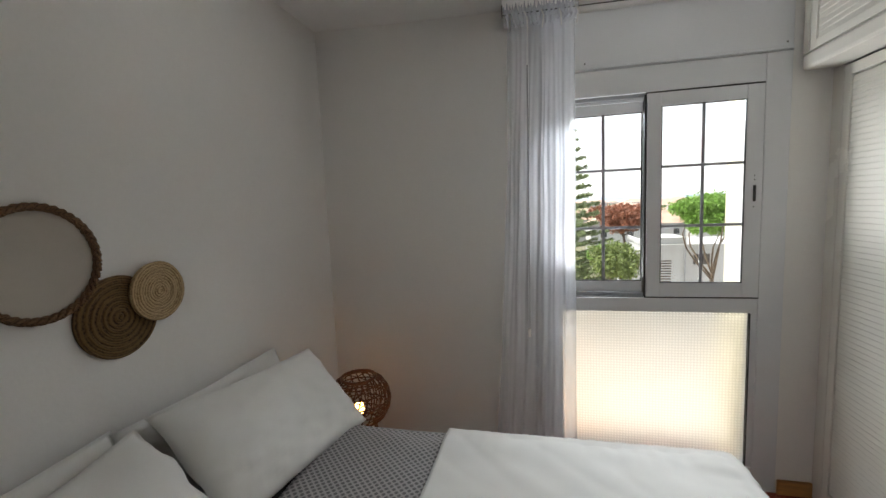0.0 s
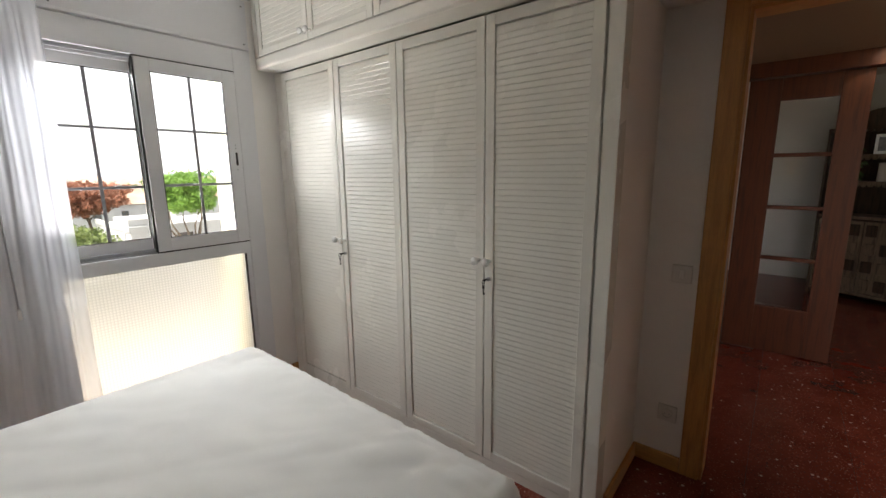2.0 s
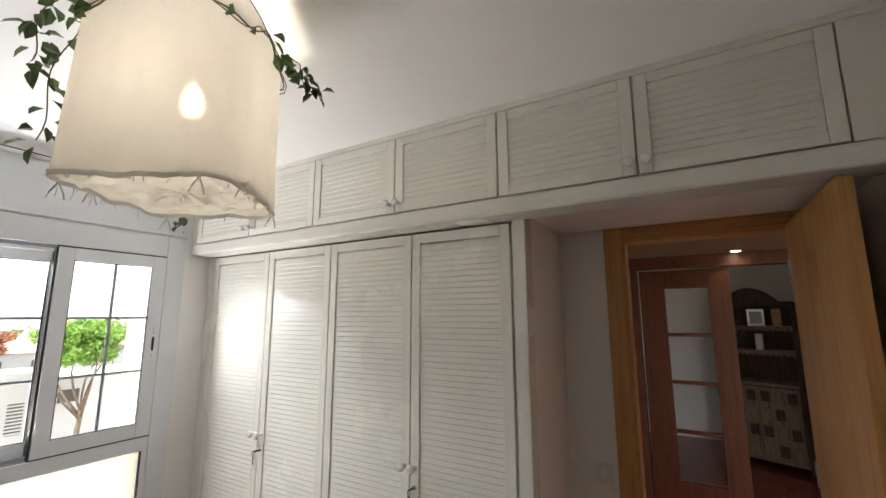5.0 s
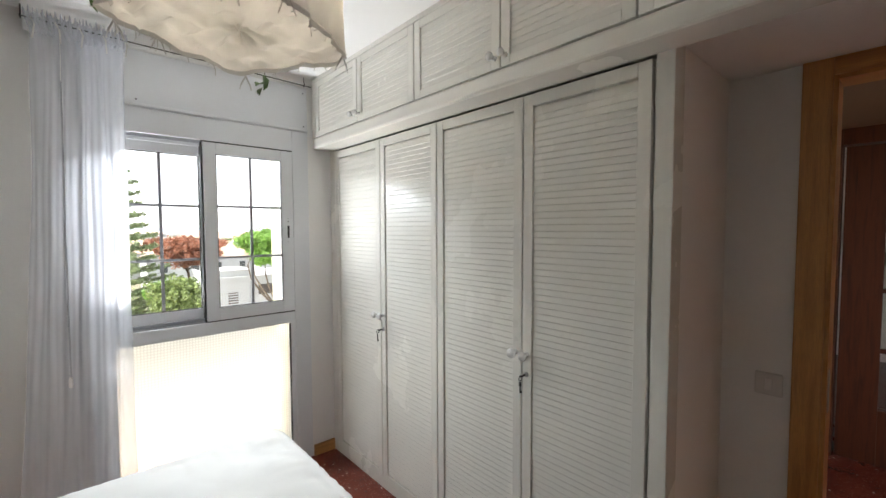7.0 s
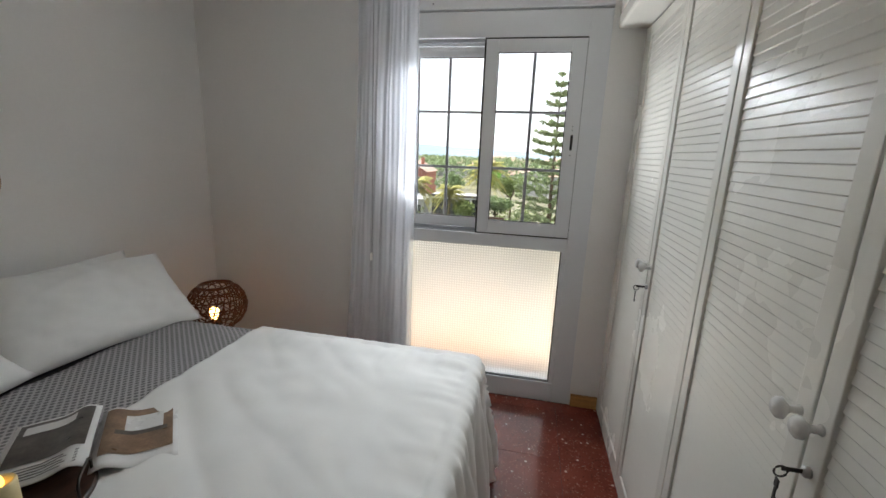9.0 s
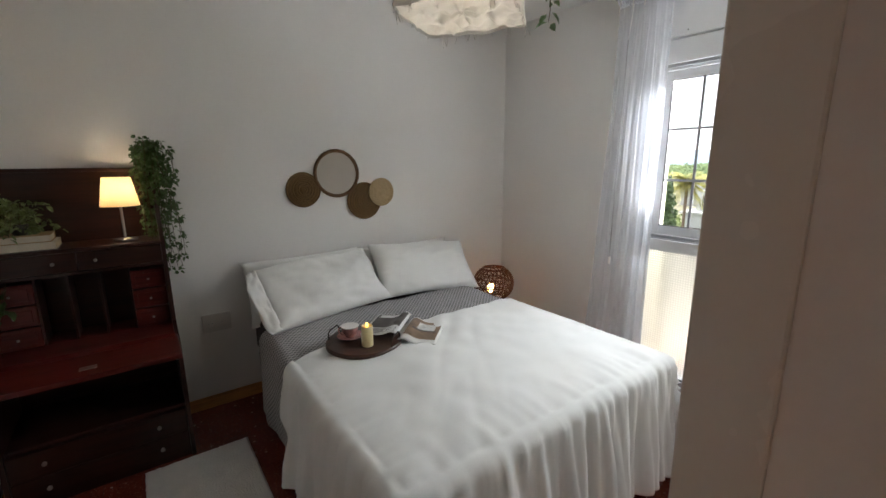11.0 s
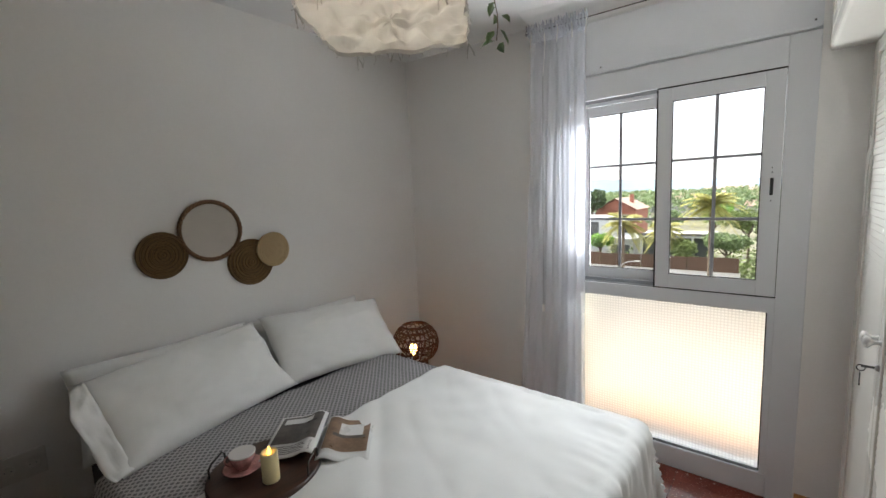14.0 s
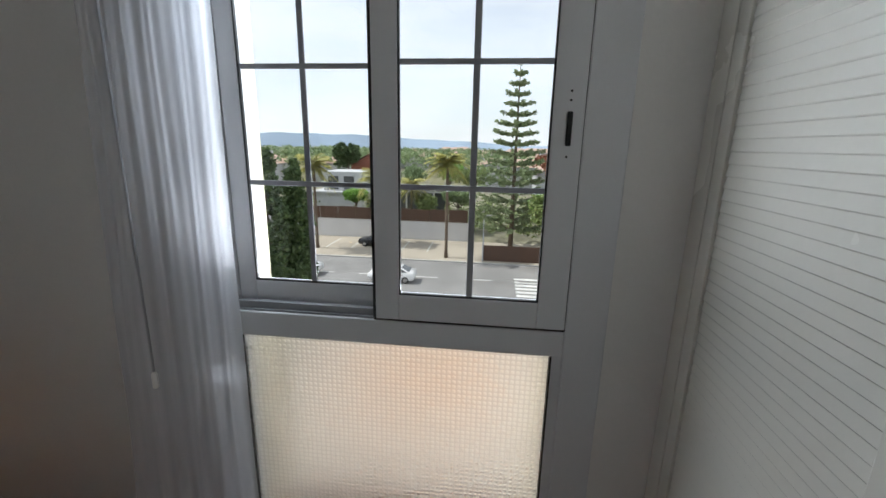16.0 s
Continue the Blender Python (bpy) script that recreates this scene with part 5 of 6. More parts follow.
vine = bmesh.new()
vleaf = bmesh.new()
ring = [shade_point(a, 0.11 - 0.08 * math.cos(4 * a) + 0.02 * math.sin(3 * a)) + Vector((0.012 * math.cos(a), 0.012 * math.sin(a), 0.008 * math.sin(7 * a))) for a in np.linspace(0, 2 * math.pi, 61)[:-1]]
tube(vine, ring, 0.0022, 5, True)
tube(vine, [p + Vector((0.006 * math.sin(k), 0.006 * math.cos(k * 1.3), 0.012 * math.sin(k * 0.8))) for k, p in enumerate(ring)], 0.0016, 5, True)
for k in range(46):
    p = random.choice(ring)
    out = Vector((p.x - CX, p.y - CY, 0)).normalized()
    way = out + Vector((random.uniform(-0.8, 0.8), random.uniform(-0.8, 0.8), random.uniform(-1.0, 0.5)))
    leaf(vleaf, p + way * 0.012, way, random.uniform(0.030, 0.044), random.uniform(0.022, 0.032), 0.3, random.uniform(-1.2, 1.2))
for a, ln, lean in ((radians(45), 0.47, 0.05), (radians(25), 0.25, 0.03), (radians(128), 0.36, 0.06), (radians(-58), 0.12, 0.08), (radians(150), 0.24, 0.05)):
    p = shade_point(a - radians(10), 0.03) + Vector((0.02 * math.cos(a), 0.02 * math.sin(a), 0))
    strand = [p + Vector((math.cos(a) * (0.02 + lean * f) + 0.012 * math.sin(f * 9), math.sin(a) * (0.02 + lean * f) + 0.010 * math.cos(f * 8), -ln * f)) for f in np.linspace(0, 1, 14)]
    tube(vine, strand, 0.0015, 5)
    for q in strand[1:]:
        for r in range(2):
            way = Vector((random.uniform(-1, 1), random.uniform(-1, 1), random.uniform(-0.9, 0.2)))
            if random.random() < 0.8:
                leaf(vleaf, q + way * 0.014, way, random.uniform(0.028, 0.042), random.uniform(0.020, 0.030), 0.3, random.uniform(-1.2, 1.2))
part("vine_stem", vine, STEM, pend, "brown artificial vine stem")
part("vine_leaves", vleaf, LEAF, pend, "green artificial leaves")

# ---------------------------------------------------------------- writing desk
DX0, DY0, DY1 = HEAD + 0.005, -0.672, 0.022
XU, XL = -0.665, -0.475
desk = thing("secretary_desk", (-0.69, -0.33, 0), "dark mahogany secretary desk with its red writing flap down", "desk")
bm = bmesh.new()
for y0, y1 in ((DY0, DY0 + 0.018), (DY1 - 0.018, DY1)):
    pts = [(DX0, 0.0), (XL + 0.01, 0.0), (XL + 0.01, 0.56), (XL - 0.03, 0.60), (XU + 0.015, 0.66), (XU, 1.07), (XU - 0.05, 1.16), (DX0 + 0.06, 1.40), (DX0, 1.405)]
    a = [bm.verts.new((x, y0, z)) for x, z in pts]
    b = [bm.verts.new((x, y1, z)) for x, z in pts]
    bm.faces.new(list(reversed(a)))
    bm.faces.new(b)
    for i in range(len(pts)):
        j = (i + 1) % len(pts)
        bm.faces.new((a[i], a[j], b[j], b[i]))
bmesh.ops.recalc_face_normals(bm, faces=bm.faces)
part("carcass", bm, MAHOGANY, desk)
yi0, yi1 = DY0 + 0.018, DY1 - 0.018
part("back_panel", boxes((DX0, DX0 + 0.012, yi0, yi1, 0.02, 1.41)), MAHOGANY, desk)
part("top_rail", boxes((DX0, DX0 + 0.03, DY0, DY1, 1.40, 1.418), bevel=0.003), MAHOGANY, desk)
part("shelf", boxes((DX0 + 0.012, XU + 0.006, yi0, yi1, 1.055, 1.072), bevel=0.003), MAHOGANY, desk)
part("shelf", boxes((DX0 + 0.012, XU, yi0, yi1, 0.952, 0.966), bevel=0.002), MAHOGANY, desk)
part("worktop", boxes((DX0 + 0.012, XL - 0.05, yi0, yi1, 0.618, 0.638), bevel=0.002), MAHOGANY_RED, desk)
ym = (yi0 + yi1) / 2
for y0, y1 in ((yi0 + 0.002, ym - 0.002), (ym + 0.002, yi1 - 0.002)):
    dw = part("drawer", boxes((XU - 0.18, XU + 0.004, y0, y1, 0.968, 1.053), bevel=0.003), MAHOGANY, desk, "shallow dark drawer")
    part("pull", lathe(bmesh.new(), [(0.007, 0), (0.008, 0.008), (0.0, 0.011)], (XU + 0.004, y0 + (y1 - y0) * (0.75 if y0 < ym - 0.1 else 0.2), 1.01), 12, Matrix.Rotation(radians(90), 4, "Y")), STEEL, dw)
for y0, y1 in ((yi0 + 0.002, yi0 + 0.160), (yi1 - 0.145, yi1 - 0.002)):
    for k in range(3):
        z0 = 0.640 + k * 0.098
        dw = part("small_drawer", boxes((XU - 0.17, XU - 0.030, y0, y1, z0 + 0.002, z0 + 0.094), bevel=0.006), MAHOGANY_RED, desk, "small red mahogany drawer with a moulded edge")
        part("panel_mould", boxes((XU - 0.031, XU - 0.026, y0 + 0.018, y1 - 0.018, z0 + 0.020, z0 + 0.076), bevel=0.002), MAHOGANY_RED, dw)
        part("pull", lathe(bmesh.new(), [(0.004, 0), (0.006, 0.008), (0.0, 0.011)], (XU - 0.027, (y0 + y1) / 2, z0 + 0.048), 10, Matrix.Rotation(radians(90), 4, "Y")), STEEL, dw)
for k in range(4):
    y = yi0 + 0.165 + k * (yi1 - yi0 - 0.315) / 3
    part("divider", boxes((XU - 0.20, XU - 0.045, y - 0.004, y + 0.004, 0.638, 0.952), bevel=0.0015), MAHOGANY, desk)
bm = boxes((-0.012, 0.012, yi0 - 0.012, yi1 + 0.012, -0.205, 0.205), bevel=0.004)
bmesh.ops.transform(bm, matrix=Matrix.Translation((XL - 0.135 + 0.075, 0, 0.607)) @ Matrix.Rotation(radians(-84), 4, "Y"), verts=bm.verts)
flap = part("writing_flap", bm, MAHOGANY_RED, desk, "red polished writing flap folded down")
part("flap_lock", boxes((XL + 0.070, XL + 0.105, ym - 0.03, ym + 0.03, 0.6065, 0.6105), bevel=0.001), STEEL, flap, "brass lock plate")
part("shelf", boxes((DX0 + 0.012, XL - 0.02, yi0, yi1, 0.262, 0.280), bevel=0.002), MAHOGANY, desk)
for z0, z1 in ((0.145, 0.260), (0.030, 0.141)):
    dw = part("lower_drawer", boxes((XL - 0.30, XL + 0.006, yi0 + 0.002, yi1 - 0.002, z0, z1), bevel=0.003), MAHOGANY, desk, "wide dark drawer front")
    for y in (yi0 + 0.12, yi1 - 0.12):
        part("pull", lathe(bmesh.new(), [(0.008, 0), (0.010, 0.010), (0.0, 0.014)], (XL + 0.006, y, (z0 + z1) / 2), 12, Matrix.Rotation(radians(90), 4, "Y")), STEEL, dw)
part("plinth", boxes((XL - 0.30, XL - 0.005, yi0, yi1, 0.0, 0.028)), MAHOGANY, desk)
desk.scale = (1.0, 1.0, 1.035)

SH = 1.111
dl = thing("table_lamp", (-0.775, -0.135, SH), "lit small table lamp with a cream shade and grey metal stem", "table lamp")
part("base", lathe(bmesh.new(), [(0.052, 0), (0.052, 0.006), (0.010, 0.012)], (-0.775, -0.135, SH), 28), STEEL, dl, "", True)
part("stem", lathe(bmesh.new(), [(0.006, 0.010), (0.006, 0.22)], (-0.775, -0.135, SH), 12), STEEL, dl)
bm = bmesh.new()
lathe(bm, [(0.082, 0.172), (0.058, 0.312)], (-0.775, -0.135, SH), 40)
bmesh.ops.delete(bm, geom=[f for f in bm.faces if len(f.verts) > 4], context="FACES")
part("shade", bm, LAMP_CLOTH, dl, "cream cloth shade", True)
part("bulb", lathe(bmesh.new(), [(0.0, 0.285), (0.018, 0.275), (0.024, 0.25), (0.012, 0.22)], (-0.775, -0.135, SH), 14), BULB, dl, "lit bulb", True)


def book(x0, x1, y0, y1, z0, z1, cover, label):
    t = thing("book", ((x0 + x1) / 2, (y0 + y1) / 2, z0), label, "book", "books on the desk")
    part("cover", boxes((x0, x1, y0, y1, z0, z0 + 0.003), (x0, x1, y0, y1, z1 - 0.003, z1), (x0, x0 + 0.003, y0, y1, z0 + 0.003, z1 - 0.003)), cover, t)
    part("page_block", boxes((x0 + 0.004, x1 - 0.005, y0 + 0.004, y1 - 0.004, z0 + 0.003, z1 - 0.003)), PAPER, t)


book(-0.85, -0.690, -0.630, -0.385, SH, SH + 0.032, PAPER, "thick old book with cream pages lying on the desk")
book(-0.84, -0.700, -0.625, -0.400, SH + 0.0325, SH + 0.066, BOOK_TAN, "old tan cloth book lying on another")


def bushy(name, label, place, spread, count, size, mat_, pot=None, hang=0.0, group=""):
    t = thing(name, place, label, "plant", group)
    p = Vector(place)
    if pot:
        part("pot", lathe(bmesh.new(), [(pot * 0.75, 0), (pot, pot * 1.5), (pot * 0.9, pot * 1.5), (pot * 0.7, pot * 1.2), (0, pot * 1.2)], place, 18), DARK_METAL, t, "small dark pot", True)
    st, lv = bmesh.new(), bmesh.new()
    for k in range(count):
        a = random.uniform(0, 2 * math.pi)
        r = random.uniform(0.2, 1.0)
        tip = p + Vector((spread[0] * r * math.cos(a), spread[1] * r * math.sin(a), random.uniform(0.15, 1.0) * spread[2] - hang * random.random() ** 1.2))
        root = p + Vector((0, 0, (pot * 1.3 if pot else 0)))
        mid = (root + tip) / 2 + Vector((0, 0, 0.25 * spread[2]))
        tube(st, [root, mid, tip], 0.0012, 4)
        for f in np.linspace(0.35, 1.0, 7):
            q = root * (1 - f) ** 2 + mid * 2 * f * (1 - f) + tip * f * f
            for r2 in range(2):
                way = Vector((random.uniform(-1, 1), random.uniform(-1, 1), random.uniform(-0.7, 0.7)))
                leaf(lv, q + way * 0.006, way, size * random.uniform(0.7, 1.2), size * random.uniform(0.45, 0.7), 0.2, random.uniform(-1.5, 1.5))
    part("stem", st, STEM, t)
    part("leaves", lv, mat_, t)
    return t


bushy("potted_plant", "small variegated green plant in a dark pot on books", (-0.76, -0.505, SH + 0.0665), (0.08, 0.15, 0.22), 32, 0.032, LEAF_PALE, 0.032, 0.12)
tp = thing("trailing_plant", (-0.80, -0.005, 1.469), "green trailing artificial plant hanging over the desk's corner", "plant")
st, lv = bmesh.new(), bmesh.new()
part("pot", lathe(bmesh.new(), [(0.030, 0), (0.038, 0.05), (0.034, 0.05), (0.028, 0.04), (0, 0.04)], (-0.872, -0.02, 1.4685), 16), DARK_METAL, tp, "small dark pot")
for k in range(46):
    a, ln = random.uniform(-0.5, 3.0), random.choice((0.12, 0.2, 0.3, 0.42, 0.52, 0.58))
    ox = Vector((random.uniform(0.0, 0.12), random.uniform(-0.05, 0.10), 0))
    strand = [Vector((-0.865, -0.02, 1.505)) + ox * min(1, f * 2.2) + Vector((0.02 * math.sin(f * 7 + k), 0.03 * f + 0.015 * math.cos(f * 6 + k), 0.14 * math.sin(min(f * 4, 3.14)) * (0.4 + 0.6 * random.random()) - ln * f ** 1.4)) for f in np.linspace(0, 1, 12)]
    tube(st, strand, 0.0012, 4)
    for q in strand[1:]:
        for r2 in range(4):
            way = Vector((random.uniform(-0.4, 1), random.uniform(-1, 1), random.uniform(-0.9, 0.6)))
            leaf(lv, q + way * 0.008, way, random.uniform(0.018, 0.030), random.uniform(0.012, 0.019), 0.2, random.uniform(-1.5, 1.5))
part("stem", st, STEM, tp)
part("leaves", lv, LEAF, tp)
iv = thing("ivy_plant", (-0.60, -0.64, 0.64), "green ivy hanging from the desk's open compartment", "plant")
st, lv = bmesh.new(), bmesh.new()
for k in range(5):
    strand = [Vector((-0.70 + 0.05 * f + 0.03 * k / 5, -0.60 - 0.05 * f + 0.03 * math.sin(k + f * 4), 0.96 - (0.16 + 0.06 * k) * f + 0.02 * math.sin(f * 9 + k))) for f in np.linspace(0, 1, 9)]
    tube(st, strand, 0.0013, 4)
    for q in strand[2::1]:
        if random.random() < 0.6:
            way = Vector((random.uniform(0.3, 1), random.uniform(-0.8, 0.8), random.uniform(-0.6, 0.1)))
            leaf(lv, q, way, random.uniform(0.040, 0.062), random.uniform(0.036, 0.052), 0.35, random.uniform(-0.8, 0.8))
part("stem", st, STEM, iv)
part("leaves", lv, LEAF, iv)

# ---------------------------------------------------------------- rug
bm = bmesh.new()
n1, n2 = 60, 34
g = [[bm.verts.new((-0.448 + 0.98 * i / n1 + 0.004 * noise.noise(Vector((i * 0.7, j * 0.7, 0))), -0.20 + 0.465 * j / n2 + 0.004 * noise.noise(Vector((i * 0.7, j * 0.7, 5))), 0.016 + 0.006 * noise.noise(Vector((i * 1.1, j * 1.1, 9))) - (0.012 if i in (0, n1) or j in (0, n2) else 0))) for j in range(n2 + 1)] for i in range(n1 + 1)]
for i in range(n1):
    for j in range(n2):
        bm.faces.new((g[i][j], g[i + 1][j], g[i + 1][j + 1], g[i][j + 1]))
rug = tagged(part("rug", bm, RUG, None, "", True), "small white fluffy rug beside the bed", "rug")
rs = rug.modifiers.new("thickness", "SOLIDIFY")
rs.thickness, rs.offset = 0.004, -1.0

# ---------------------------------------------------------------- outside
GZ = -10.5
EARTH = surface("dry_earth", (0.20, 0.19, 0.13), 0.95, var=0.25, scale=0.15, fine=3, relief=0.3)
PAVING = surface("pale_forecourt_paving", (0.56, 0.52, 0.46), 0.9, var=0.15, scale=0.3, fine=4, relief=0.2)
ASPHALT = surface("sunlit_asphalt", (0.21, 0.205, 0.20), 0.9, var=0.2, scale=0.25, fine=8, relief=0.2)
LOT = surface("pale_concrete_lot", (0.36, 0.32, 0.26), 0.9, var=0.15, scale=0.3, fine=5, relief=0.2)
KERB = surface("kerb_stone", (0.42, 0.41, 0.39), 0.85, var=0.1, scale=1.0, fine=10)
LINE = surface("road_paint", (0.62, 0.62, 0.60), 0.8, var=0.15, scale=1.0)
RENDER_WHITE = surface("white_outside_render", (0.47, 0.475, 0.485), 0.9, var=0.06, scale=0.6, fine=12)
GARDEN_WALL = surface("pale_garden_wall", (0.56, 0.55, 0.55), 0.9, var=0.08, scale=0.5, fine=10)
FENCE = surface("brown_reed_fence", (0.10, 0.060, 0.042), 0.9, var=0.3, scale=1.5, fine=20, stretch=(6, 6, 0.4))
BRICK_RED = surface("red_house_wall", (0.34, 0.14, 0.10), 0.9, var=0.12, scale=0.8, fine=12)
# both roof colours are paled to paint in the haze of distance
ROOF_TILE = surface("hazy_roof_tiles", (0.42, 0.30, 0.235), 0.9, var=0.2, scale=0.5, fine=6, stretch=(1, 1, 1))
ROOF_PINK = surface("hazy_pink_roof_tiles", (0.44, 0.31, 0.25), 0.9, var=0.15, scale=0.5, fine=6)
DARK_GLASS = surface("dark_window_glass", (0.07, 0.075, 0.08), 0.1, var=0.1, scale=1.0, relief=0)
SHUTTER = surface("dark_window_grille", (0.10, 0.085, 0.08), 0.6, var=0.1, scale=3)
CAR_WHITE = surface("white_car_paint", (0.75, 0.75, 0.75), 0.2, var=0.02, relief=0)
CAR_BLACK = surface("black_car_paint", (0.02, 0.02, 0.022), 0.15, var=0.05, relief=0)
TYRE = surface("tyre_rubber", (0.02, 0.02, 0.02), 0.8, var=0.1)
BARK = surface("grey_brown_bark", (0.14, 0.105, 0.075), 0.95, var=0.3, scale=2, fine=12, relief=0.8, depth=0.02, stretch=(3, 3, 0.5))
# distance haze is painted into the hills' blue base colour
HILL = surface("hill_with_painted_haze", (0.29, 0.37, 0.47), 1.0, var=0.10, scale=0.006, fine=0.05, relief=0)
YELLOW = surface("yellow_plastic", (0.60, 0.40, 0.06), 0.5, var=0.1)


def foliage_material(name, dark, light):
    m, n, l, p = nodes_of(name)
    geo = n.new("ShaderNodeNewGeometry")
    r = ramp(n, l, geo.outputs["Random Per Island"], [(0.0, dark), (0.6, light), (1.0, tuple(np.array(light) * 1.35))])
    l.new(r.outputs[0], p.inputs["Base Color"])
    p.inputs["Roughness"].default_value = 0.6
    t = n.new("ShaderNodeBsdfTranslucent")
    l.new(r.outputs[0], t.inputs[0])
    mx = n.new("ShaderNodeMixShader")
    mx.inputs[0].default_value = 0.3
    l.new(p.outputs[0], mx.inputs[1])
    l.new(t.outputs[0], mx.inputs[2])
    l.new(mx.outputs[0], n["Material Output"].inputs[0])
    return m


F_PINE = foliage_material("bright_pine_foliage", (0.070, 0.140, 0.028), (0.196, 0.364, 0.063))
F_RED = foliage_material("rust_red_foliage", (0.15, 0.065, 0.04), (0.36, 0.16, 0.10))
F_BUSH = foliage_material("dark_bush_foliage", (0.070, 0.105, 0.031), (0.210, 0.266, 0.091))
F_NORFOLK = foliage_material("norfolk_foliage", (0.112, 0.154, 0.077), (0.266, 0.322, 0.168))
F_CYPRESS = foliage_material("cypress_foliage", (0.031, 0.059, 0.022), (0.091, 0.140, 0.050))
F_PALM = foliage_material("palm_foliage", (0.140, 0.168, 0.042), (0.420, 0.392, 0.126))
F_WOOD = foliage_material("far_wood_foliage", (0.098, 0.154, 0.070), (0.224, 0.294, 0.140))


def quads(name, centres, radius, per, size, material, flat=0.0):
    """Many small leaf blades scattered round centres."""
    c = np.repeat(np.asarray(centres, float), per, axis=0)
    n = len(c)
    d = np.random.normal(size=(n, 3))
    d /= np.linalg.norm(d, axis=1)[:, None]
    rad = np.repeat(np.broadcast_to(np.asarray(radius, float), (len(centres),)), per)
    c = c + d * (rad * np.random.uniform(0.35, 1.0, n))[:, None]
    a = np.random.normal(size=(n, 3))
    a[:, 2] *= 1 - flat
    a /= np.linalg.norm(a, axis=1)[:, None]
    b = np.cross(a, np.random.normal(size=(n, 3)))
    b /= np.linalg.norm(b, axis=1)[:, None]
    s = (size * np.random.uniform(0.6, 1.3, n))[:, None]
    v = np.stack([c - a * s, c - b * s * 0.45, c + a * s, c + b * s * 0.45], 1).reshape(-1, 3)
    f = np.arange(4 * n).reshape(-1, 4)
    me = bpy.data.meshes.new(name)
    me.from_pydata(v.tolist(), [], f.tolist())
    me.materials.append(material)
    return me


def crown_part(me, parent, label=""):
    ob = new("crown", me)
    adopt(ob, parent)
    if label:
        ob["label"] = label
    return ob


def blob_centres(n, mid, rx, ry, rz, shell=0.55, lumps=9):
    lobes = [(np.array([random.uniform(-0.55, 0.55) * rx, random.uniform(-0.55, 0.55) * ry, random.uniform(-0.45, 0.45) * rz]), random.uniform(0.4, 0.62)) for _ in range(lumps)]
    out = []
    while len(out) < n:
        o, k = random.choice(lobes)
        d = np.random.normal(size=3)
        d /= np.linalg.norm(d)
        out.append(np.array(mid) + o + d * np.array([rx, ry, rz]) * k * random.uniform(shell, 1.0))
    return out


def limb(bm, a, b, r0, r1, bend=0.15, n=6):
    a, b = Vector(a), Vector(b)
    k = Vector((random.uniform(-1, 1), random.uniform(-1, 1), 0.3)) * bend * (b - a).length
    tube(bm, [a.lerp(b, f) + k * math.sin(f * math.pi) for f in np.linspace(0, 1, n)], [r0 + (r1 - r0) * f for f in np.linspace(0, 1, n)], 7)


def broad_tree(name, base, height, rx, rz, mat_, label, clumps, per, size, lean=(0, 0), low=2.1, bend=0.14, forks=7):
    t = thing(name, base, label, "tree")
    bx, by, bz = base
    top = Vector((bx + lean[0], by + lean[1], bz + height))
    fork = Vector((bx + lean[0] * 0.4, by + lean[1] * 0.4, bz + height - rz * low))
    bm = bmesh.new()
    limb(bm, base, fork, 0.22, 0.14, 0.05)
    for k in range(forks):
        a = 2 * math.pi * k / forks + random.uniform(-0.3, 0.3)
        limb(bm, fork - Vector((0, 0, random.uniform(0, 0.6))), top + Vector((rx * 0.6 * math.cos(a), rx * 0.6 * math.sin(a), -rz * random.uniform(0.7, 1.2))), 0.085, 0.03, bend)
    part("trunk", bm, BARK, t, "branching trunk", True)
    crown_part(quads("crown", blob_centres(clumps, top - Vector((0, 0, rz)), rx, rx, rz), 0.42, per, size, mat_), t)
    return t


bm = bmesh.new()
gv = [[bm.verts.new((-3600 + 600 * i, -3600 + 600 * j, GZ - 0.05)) for j in range(13)] for i in range(13)]
for i in range(12):
    for j in range(12):
        bm.faces.new((gv[i][j], gv[i + 1][j], gv[i + 1][j + 1], gv[i][j + 1]))
ground = structure("ground", bm, EARTH, "dry earth reaching to the horizon", "ground")
structure("pavement", boxes((-60, 60, 3.2, 33.0, GZ - 0.04, GZ + 0.12)), PAVING, "pale paved forecourt below the window", "pavement")
ORANGE_TILE = surface("orange_terracotta_paving", (0.55, 0.27, 0.10), 0.85, var=0.15, scale=0.6, fine=6)
structure("terracotta_court", boxes((-6.5, 2.5, 18.0, 25.5, GZ + 0.12, GZ + 0.15)), ORANGE_TILE, "orange terracotta paved court below the window", "pavement")
road = structure("road", boxes((-140, 140, 33.2, 43.8, GZ - 0.04, GZ)), ASPHALT, "grey asphalt street below the window", "road")
structure("kerb", boxes((-140, 140, 33.0, 33.2, GZ - 0.04, GZ + 0.13), (-140, 140, 43.8, 44.0, GZ - 0.04, GZ + 0.13)), KERB, "stone kerbs along the street", "kerb")
structure("pavement_far", boxes((-140, 140, 44.0, 53.6, GZ - 0.04, GZ + 0.12)), LOT, "pale concrete parking area across the street", "pavement")
for k in range(18):
    part("lane_line", boxes((-46 + k * 5, -43.5 + k * 5, 38.3, 38.45, GZ, GZ + 0.006)), LINE, road)
for k in range(6):
    part("crossing_bar", boxes((3.6, 6.6, 34.4 + k * 0.9, 34.9 + k * 0.9, GZ, GZ + 0.006)), LINE, road)
for k in range(9):
    part("parking_line", boxes((-30 + k * 3.0, -29.88 + k * 3.0, 47.5, 52.5, GZ + 0.12, GZ + 0.126)), LINE, road)
gw = thing("garden_wall", (-24, 53.8, GZ), "long pale garden wall with a brown reed fence on top", "garden wall")
